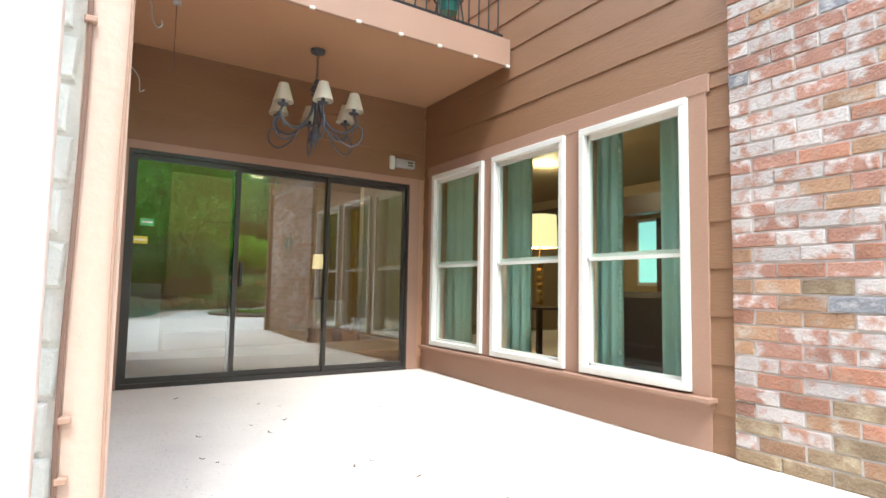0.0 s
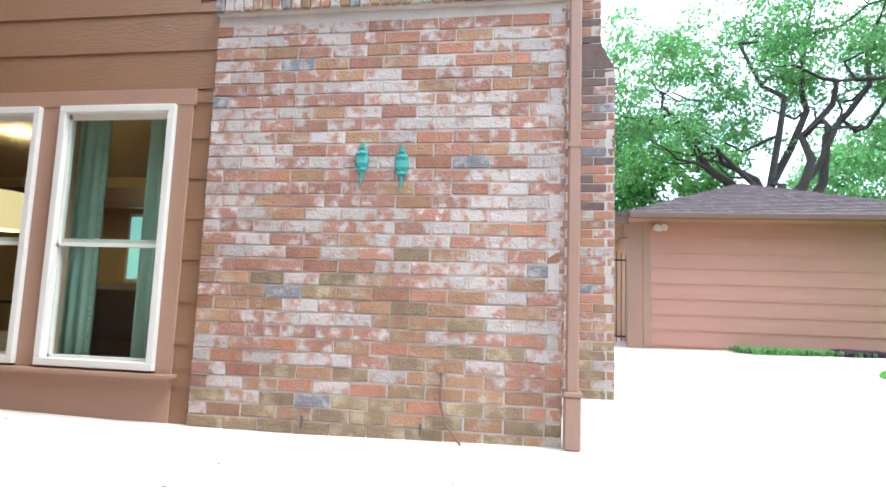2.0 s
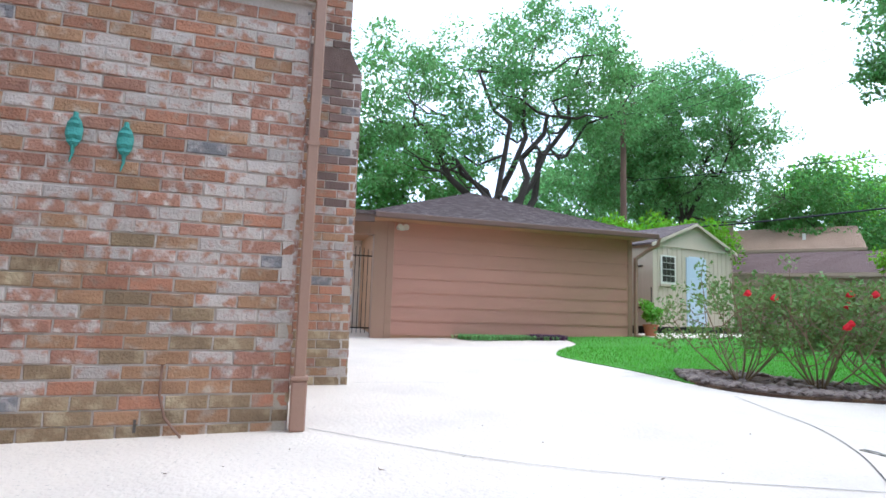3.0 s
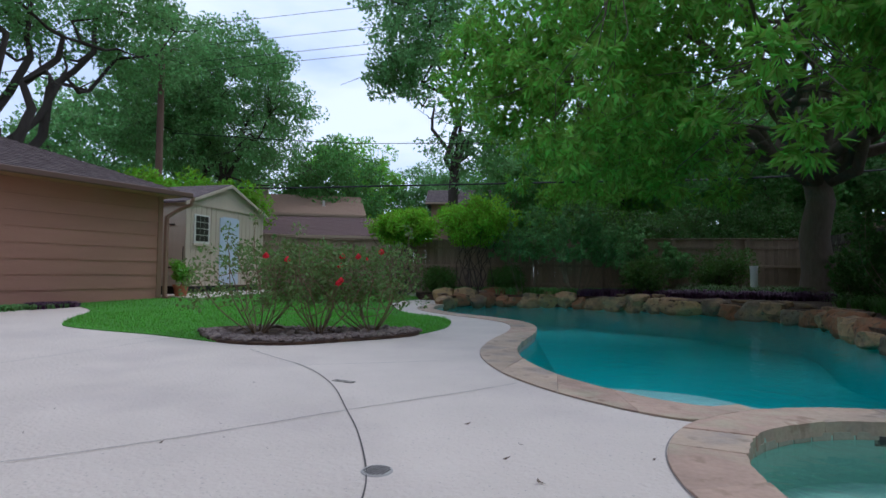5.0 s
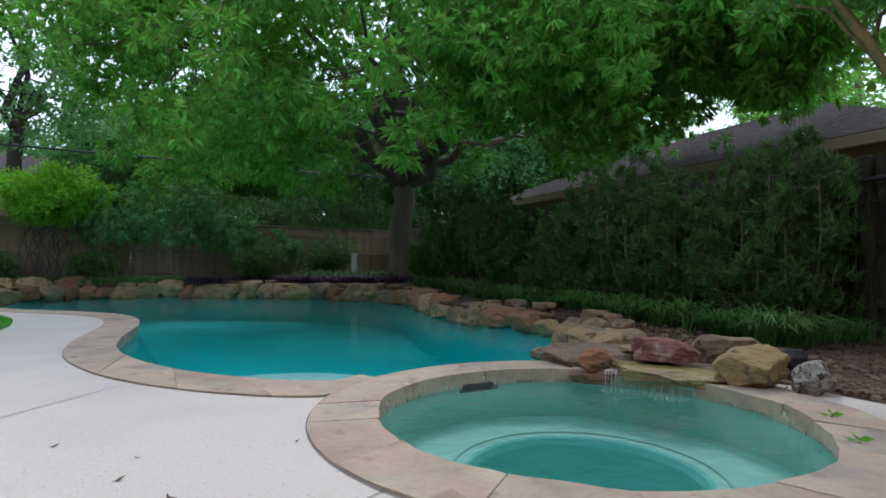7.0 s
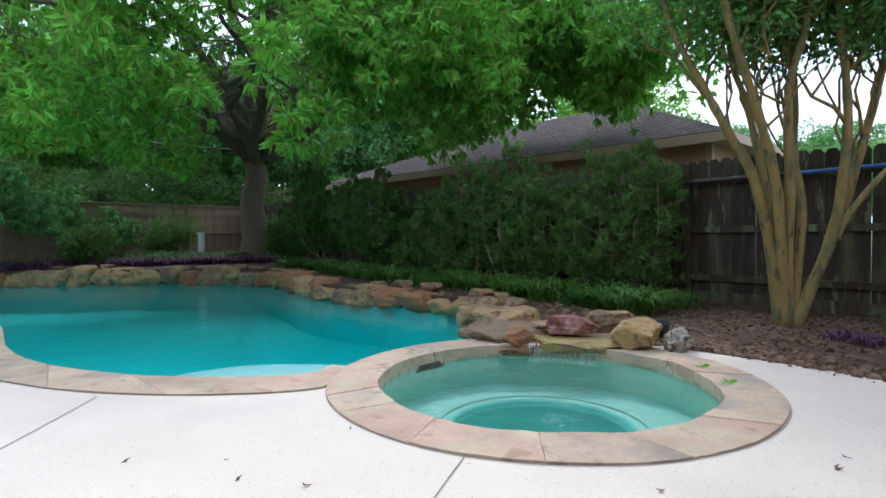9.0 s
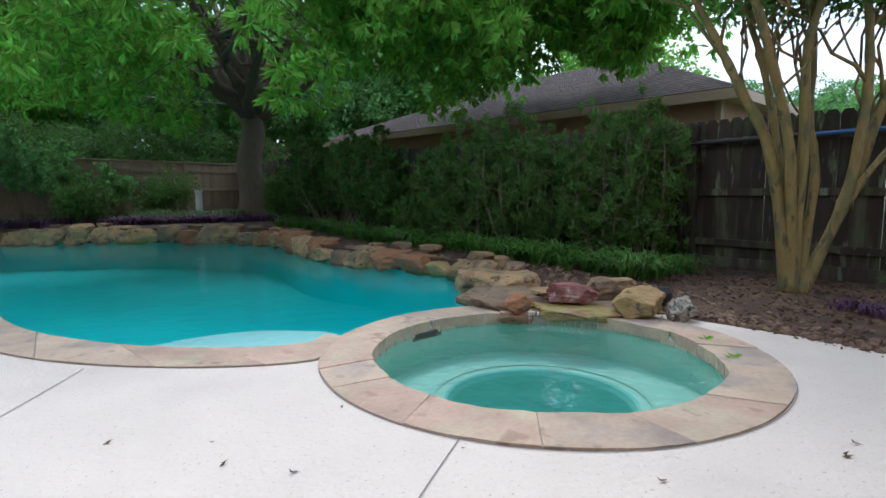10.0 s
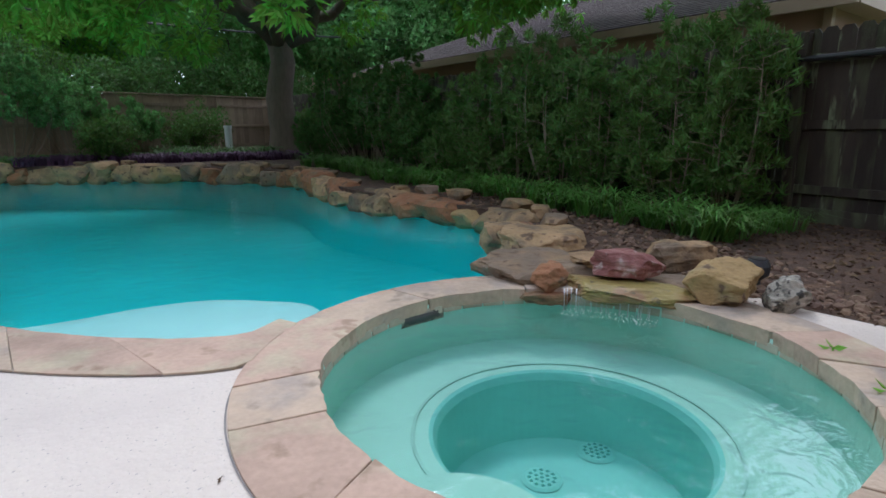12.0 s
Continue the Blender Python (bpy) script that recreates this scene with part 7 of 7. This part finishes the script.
hk = thing("hanging_hook", "small bent wire hook near the patio side wall", "hook", x=0.06, y=4.6, z=0)
part("wire", tube(spline([(-0.12, 0, 2.62), (-0.04, 0, 2.6), (0.02, 0, 2.52), (0.03, 0, 2.42), (0.06, 0, 2.44)], 4), 0.004, 5), STEEL, hk)
for i in range(8):
    c = thing("gutter_clip", "tiny white plastic light clip under the balcony fascia", "clip", "fascia clips", x=0.82 + 0.40 * i, y=4.04, z=3.175)
    part("clip", box(-0.022, 0.022, -0.012, 0.01, -0.012, 0.014, 0.003), WHITE, c)
rl = thing("balcony_railing", "black iron bar railing on the balcony", "railing", x=0, y=4.14, z=3.44)
for i in range(27):
    part("baluster", tube([(0.05 + 0.12 * i, 0, 0.06), (0.05 + 0.12 * i, 0, 0.95)], 0.008, 5), IRON, rl)
for z in (0.06, 0.93):
    part("rail", box(-0.03, 3.22, -0.018, 0.018, z, z + 0.03), IRON, rl)
pt = thing("plant_stand", "black wire plant stand with a dark pot on the balcony", "plant stand", x=2.75, y=4.42, z=3.44)
for i in range(4):
    a = i * math.pi / 2 + 0.5
    part("leg", tube([(0.2 * math.cos(a), 0.2 * math.sin(a), 0), (0.13 * math.cos(a), 0.13 * math.sin(a), 0.45)], 0.01, 5), IRON, pt)
part("ring", tube([(0.15 * math.cos(k * 0.524), 0.15 * math.sin(k * 0.524), 0.45) for k in range(13)], 0.01, 5), IRON, pt)
part("pot", lathe([(0.0, 0.3), (0.09, 0.3), (0.13, 0.52), (0.0, 0.52)], 16), GREENPOT, pt)
lt = thing("latch", "small white door latch on the patio side wall", "latch", x=-0.095, y=3.44, z=1.12)
part("plate", box(-0.01, 0.012, -0.02, 0.02, 0.0, 0.13, 0.003), WHITE, lt)
part("hasp", box(0.0, 0.02, -0.012, 0.012, -0.08, 0.0, 0.003), STEEL, lt)
cb = thing("cable", "painted wire stapled along the corner board", "cable", x=-0.137, y=1.055, z=0)
part("wire", tube(spline([(-0.035 + 0.006 * math.sin(k * 2.1), -0.004, k * 0.35) for k in range(12)], 3), 0.0045, 6), RUST, cb)
part("wire", tube(spline([(0.03 + 0.004 * math.sin(k * 1.7), -0.004, k * 0.35) for k in range(12)], 3), 0.003, 6), TRIM, cb)
for z in (0.72, 1.42, 1.56, 0.62):
    part("staple", box(-0.04, -0.02, -0.012, 0.004, z, z + 0.012, 0.002), TRIM, cb)
fd = thing("downspout", "fluted pale painted downspout beside the brick pier", "downspout", x=-0.28, y=1.0, z=-0.06)
bm = bmesh.new()
prof = []
for k in range(49):
    u = k / 48
    prof.append((-0.075 + 0.15 * u, -0.012 * abs(math.sin(u * math.pi * 5)) - 0.03))
a = [bm.verts.new((x, y, 0.0)) for x, y in prof] + [bm.verts.new((0.075, 0.05, 0)), bm.verts.new((-0.075, 0.05, 0))]
b = [bm.verts.new((v.co.x, v.co.y, 5.5)) for v in a]
for i in range(len(a)):
    j = (i + 1) % len(a)
    bm.faces.new((a[i], a[j], b[j], b[i]))
part("pipe", bm, mat("faded_rosy_paint", (0.72, 0.58, 0.50), 0.6, 0.12, 2, 40, 0.1), fd)
for z in (1.9, 4.2):
    part("strap", box(-0.09, 0.09, -0.05, -0.04, z, z + 0.03, 0.002), STEEL, fd, "thin metal strap")
# leaf litter on the concrete
rs = np.random.RandomState(33)
LIT = mat("dead_leaf", (0.10, 0.06, 0.03), 0.9, 0.3, 9, 60, 0)
spots_l = [(1.16, 2.83), (0.51, 3.24), (0.86, 3.94), (0.93, 3.71), (1.29, 2.87), (1.11, 4.0), (1.4, 2.53), (0.5, 3.81), (0.45, 3.34), (1.07, 4.59), (0.51, 5.07), (1.92, 4.07), (2.45, 1.12), (2.04, 1.16), (2.37, -0.18),
           (2.18, -1.22), (-2.2, -1.93), (-0.17, -2.97), (0.07, -3.18), (0.49, -3.65), (-1.38, -2.19), (-2.21, -1.94), (-2.37, -1.97)] + [(rs.uniform(-3.6, 5), rs.uniform(-4.2, 4.5)) for _ in range(90)]
lm = leaf_mesh("leaf", np.array([[0, 0, 0.006], [0.012, 0.004, 0.010]]), np.array([[1, 0.2, 0.1], [0.6, -0.5, 0.25]]), 0.045, 0.016, LIT, rs)
for i, (x, y) in enumerate(spots_l):
    d = math.hypot(x - SPA.x, y - SPA.y)
    if d < SPA_OUT + 0.05 or (x > 3.15 and y > -0.9):
        continue
    o = new("leaf", lm)
    s = (1.0 if i < 23 else rs.uniform(0.3, 0.7))
    o.matrix_world = pose(x, y, ground_z(x, y) + 0.002, 0, 0, rs.uniform(0, 360)) @ Matrix.Scale(s, 4)
    tagged(o, "small curled dead brown leaf on the concrete", "leaf", "fallen leaves")
gm = leaf_mesh("leaf", np.array([[0, 0, 0.01], [0.03, 0.02, 0.018], [-0.02, 0.03, 0.014], [0.0, -0.03, 0.02]]), np.array([[1, 0.2, 0.2], [0.6, 0.8, 0.3], [-0.6, 0.8, 0.2], [0.2, -1, 0.3]]), 0.07, 0.026, LEAF, rs)
for x, y in ((-3.05, -2.98), (-3.3, -3.35)):
    o = new("leaf_sprig", gm)
    o.matrix_world = pose(x, y, 0.014, 0, 0, 50 * x)
    tagged(o, "fresh green leaf sprig lying on the coping", "leaf", "green sprigs")

# ---- rooms behind the glass ----
def curtain(x, y0, y1, z0, z1, waves, label, material, alongx=False, lace=False):
    t = thing("curtain", label, "curtain", x=0, y=0, z=0)
    bm = bmesh.new()
    n = waves * 6
    a, b = [], []
    for k in range(n + 1):
        u = k / n
        w = 0.035 * math.sin(u * waves * 2 * math.pi) + 0.012 * math.sin(u * 17)
        p = (y0 + (y1 - y0) * u, x + w) if alongx else (x + w, y0 + (y1 - y0) * u)
        a.append(bm.verts.new((*p, z0)))
        b.append(bm.verts.new((*p, z1)))
    for k in range(n):
        bm.faces.new((a[k], a[k + 1], b[k + 1], b[k]))
    for f in bm.faces:
        f.smooth = True
    part("panel", bm, material, t)
    e = y0 if lace else None
    if e is not None:
        bm = bmesh.new()
        for k in range(60):
            z = z0 + (z1 - z0) * (k + 0.5) / 60
            bmesh.ops.create_icosphere(bm, subdivisions=1, radius=0.02, matrix=pose(x - 0.03, e, z) @ Matrix.Diagonal((0.5, 1.0, 1.0, 1)))
        part("fringe", bm, CURTAIN, t)
    return t


IX = SX + 0.30
curtain(IX, 2.96, 3.44, 0.1, 2.7, 4, "teal floor-length curtain with a beaded edge behind the window", CURTAIN, lace=True)
curtain(IX, 2.15, 2.58, 0.1, 2.7, 4, "teal floor-length curtain behind the window edge", CURTAIN)
curtain(IX, 4.10, 4.80, 0.1, 2.7, 5, "teal floor-length curtain with a beaded edge behind the window", CURTAIN, lace=True)
curtain(IX, 5.12, 6.0, 0.1, 2.7, 5, "teal floor-length curtain behind the window", CURTAIN)
lp_ = thing("table_lamp", "lit cream drum-shade lamp with a stacked-ball base", "lamp", x=5.0, y=5.5, z=0.75)
part("shade", lathe([(0.235, 0.80), (0.225, 1.24), (0.222, 1.24), (0.232, 0.80)], 24), LAMPON, lp_, "glowing cream drum shade")
bm = bmesh.new()
for k in range(6):
    bmesh.ops.create_icosphere(bm, subdivisions=2, radius=0.055, matrix=pose(0, 0, 0.06 + 0.105 * k))
bm2 = lathe([(0.10, 0.0), (0.10, 0.02), (0.012, 0.03), (0.012, 0.85)], 14, bm)
part("base", bm2, mat("brass_ball", (0.45, 0.28, 0.08), 0.3, 0.1, 5, 40, 0, metal=0.8), lp_)
tb = thing("side_table", "dark wooden side table under the lamp", "table", x=5.0, y=5.5, z=0.022)
part("tabletop", box(-0.3, 0.3, -0.3, 0.3, 0.69, 0.725, 0.006), ROOMDARK, tb)
for sx in (-1, 1):
    for sy in (-1, 1):
        part("leg", box(sx * 0.26 - 0.02, sx * 0.26 + 0.02, sy * 0.26 - 0.02, sy * 0.26 + 0.02, 0, 0.69), ROOMDARK, tb)
sf = thing("sofa", "dark navy leather sofa in the dim living room", "sofa", x=5.6, y=4.0, z=0.022)
part("seat", box(-0.45, 0.45, -1.0, 1.0, 0.12, 0.45, 0.06), LEATHER, sf)
part("backrest", box(-0.5, -0.25, -1.0, 1.0, 0.3, 0.95, 0.07), LEATHER, sf)
for s in (-1, 1):
    part("armrest", box(-0.45, 0.45, s * 1.0 - 0.12, s * 1.0 + 0.12, 0.12, 0.65, 0.06), LEATHER, sf)
cbn = thing("wall_cabinet", "tall dark wooden wall unit in the living room", "cabinet", x=9.0, y=5.2, z=0.022)
part("body", box(-0.25, 0.28, -3.6, 1.2, 0, 2.35, 0.01), ROOMDARK, cbn)
structure(link("beam", box(8.2, 8.4, 1.1, 11.0, 2.4, 2.75), ROOMDARK), "dark wooden room beam", "beam")
fw = structure(new("window_4"), "far bright room window with pale teal daylight", "window")
part("window_frame", box(9.22, 9.28, 6.45, 7.2, 1.1, 2.45, 0.005), WHITE, fw)
part("pane", box(9.20, 9.215, 6.52, 7.13, 1.17, 2.38), glow("daylight_pane", (0.45, 0.95, 0.85), 0.18), fw)
cl_ = thing("ceiling_light", "recessed lit ceiling light in the living room", "light", x=6.5, y=7.0, z=3.19)
part("disc", lathe([(0.0, 0.0), (0.10, 0.0), (0.12, 0.01)], 16), glow("lit_disc", (1.0, 0.72, 0.3), 2.5), cl_)
# Third light is added fill for the hall, with no fitting of its own.
for nm, x, y, z, e in (("lamp_bulb", 5.0, 5.5, 1.80, 9), ("ceiling_bulb", 6.5, 7.0, 3.05, 16), ("hall_bulb", 2.2, 9.6, 2.9, 14)):
    L = new(nm, bpy.data.lights.new(nm, "POINT"))
    L.data.energy, L.data.color, L.data.shadow_soft_size = e, (1.0, 0.72, 0.42), 0.1
    L.location = (x, y, z)
vent = thing("air_vent", "white louvred air return grille indoors", "vent", x=0.43, y=8.55, z=0.05)
part("frame", box(-0.26, 0.26, -0.02, 0.05, -0.02, 0.92, 0.006), WHITE, vent)
for k in range(26):
    part("slat", box(-0.22, 0.22, -0.035, -0.02, 0.02 + 0.034 * k, 0.038 + 0.034 * k), WHITE, vent)
structure(link("wall_room", box(-0.2, 0.75, 8.58, 8.75, 0, 3.2), ROOMWALL), "warm cream room wall with a vent", "wall")
structure(link("wall_room", box(3.72, 4.5, 8.5, 8.65, 0, 3.2), WHITE), "pale column wall indoors", "wall")
curtain(9.4, 3.9, 4.7, 0.1, 2.4, 6, "gold floor-length curtain in the hall", CURTAIN_Y, alongx=True)
sl = thing("table_lamp", "small lit amber lamp in the hall", "lamp", x=3.12, y=8.9, z=0.75)
part("shade", lathe([(0.13, 0.52), (0.11, 0.76), (0.108, 0.76), (0.128, 0.52)], 18), LAMPON, sl)
part("base", lathe([(0.08, 0), (0.08, 0.02), (0.015, 0.05), (0.015, 0.55)], 12), ROOMDARK, sl)
wb = thing("console_table", "small white-fronted console table in the hall", "table", x=3.25, y=8.9, z=0.022)
part("body", box(-0.25, 0.25, -0.2, 0.2, 0.25, 0.72, 0.01), WHITE, wb)
for sx in (-1, 1):
    part("leg", box(sx * 0.22 - 0.02, sx * 0.22 + 0.02, -0.18, 0.18, 0, 0.25), ROOMDARK, wb)
for x, z, c, nm in ((0.27, 1.54, (0.12, 0.45, 0.14), "green"), (0.22, 1.37, (0.65, 0.55, 0.05), "yellow")):
    st = thing("sticker", "small %s security sticker on the door glass" % nm, "sticker", x=x, y=HY + 0.012, z=z)
    part("label", box(-0.06, 0.06, -0.002, 0.0, -0.035, 0.035), mat("sticker_" + nm, c, 0.5, 0.05, 3, 30, 0), st)
    part("print", box(-0.045, 0.045, -0.0035, -0.002, -0.008, 0.008), WHITE, st)

# ---- garden lights, pipe, waterfall, drains ----
for x, y in ((-3.93, -4.23), (-4.46, -7.35)):
    gl = thing("garden_light", "small round black garden light in the bed", "garden light", "garden lights", x=x, y=y, z=bed_z(x, y))
    part("housing", lathe([(0.0, 0.0), (0.03, 0.0), (0.03, 0.05), (0.075, 0.09), (0.08, 0.15), (0.06, 0.19), (0.0, 0.20)], 16), CABLE, gl)
    part("lens", lathe([(0.0, 0.203), (0.05, 0.198)], 14), BRONZE, gl)
pv = thing("vent_pipe", "white plastic pipe standing in the bed by the fence", "pipe", x=-1.5, y=-19.4, z=0.22)
part("pipe", lathe([(0.10, 0.0), (0.10, 0.9), (0.115, 0.9), (0.115, 0.98), (0.0, 0.98)], 16), PVC, pv)
wf = thing("waterfall", "thin strands of water spilling from the mossy slab into the spa", "waterfall", x=-2.11, y=-3.8, z=0)
rs = np.random.RandomState(61)
for k in range(26):
    a = radians(rs.uniform(206, 237))
    r = 1.12 - 0.06 + rs.uniform(-0.02, 0.03)
    x, y = r * math.cos(a), r * math.sin(a)
    w = rs.uniform(0.002, 0.0055)
    part("strand", tube([(x * 1.05, y * 1.05, 0.03), (x * 1.02, y * 1.02, 0.015), (x, y, -0.03), (x * 0.985, y * 0.985, SPA_Z)], [w, w * 0.8, w * 0.5, w * 0.8], 6), FALLS, wf)
bm = bmesh.new()
for k in range(150):
    a = radians(rs.uniform(203, 237))
    r = rs.uniform(0.93, 1.08)
    bmesh.ops.create_icosphere(bm, subdivisions=1, radius=rs.uniform(0.0015, 0.005), matrix=pose(r * math.cos(a), r * math.sin(a), SPA_Z + 0.002))
ob = tagged(part("foam", bm, WHITE, wf), kind="stuff")
for x, y in ((-2.55, -4.10), (-2.12, -4.02)):
    g_ = thing("spa_drain", "round perforated drain cover on the spa floor", "drain", "spa drains", x=x, y=y, z=-0.775)
    part("cover", lathe([(0.0, 0.012), (0.09, 0.01), (0.11, 0.0)], 24), PLASTER_S, g_)
    bm = bmesh.new()
    for k in range(3):
        for j in range(6 * k or 1):
            a = j * 2 * math.pi / (6 * k or 1)
            add_box(bm, 0.034 * k * math.cos(a) - 0.008, 0.034 * k * math.cos(a) + 0.008, 0.034 * k * math.sin(a) - 0.008, 0.034 * k * math.sin(a) + 0.008, 0.010, 0.014)
    tagged(part("holes", bm, PLASTER_D, g_), kind="stuff")
# tube and pipe on the side fence
d = (FS_B - FS_A).normalized()
nf = Vector((d.y, -d.x)) * -1
def fpt(s, z, o=0.12):
    p = FS_A + d * s + nf * o
    return (p.x, p.y, z)
tagged(link("cable", tube([fpt(-0.6, 1.78), fpt(1.5, 1.76), fpt(3.5, 1.74)], 0.022, 8), BLUETAPE), "blue plastic tube along the fence rail", "tube")
tagged(link("pipe", tube([fpt(3.5, 1.74), fpt(6, 1.72), fpt(9, 1.70)], 0.03, 8), CABLE), "black pipe along the fence rail", "pipe")
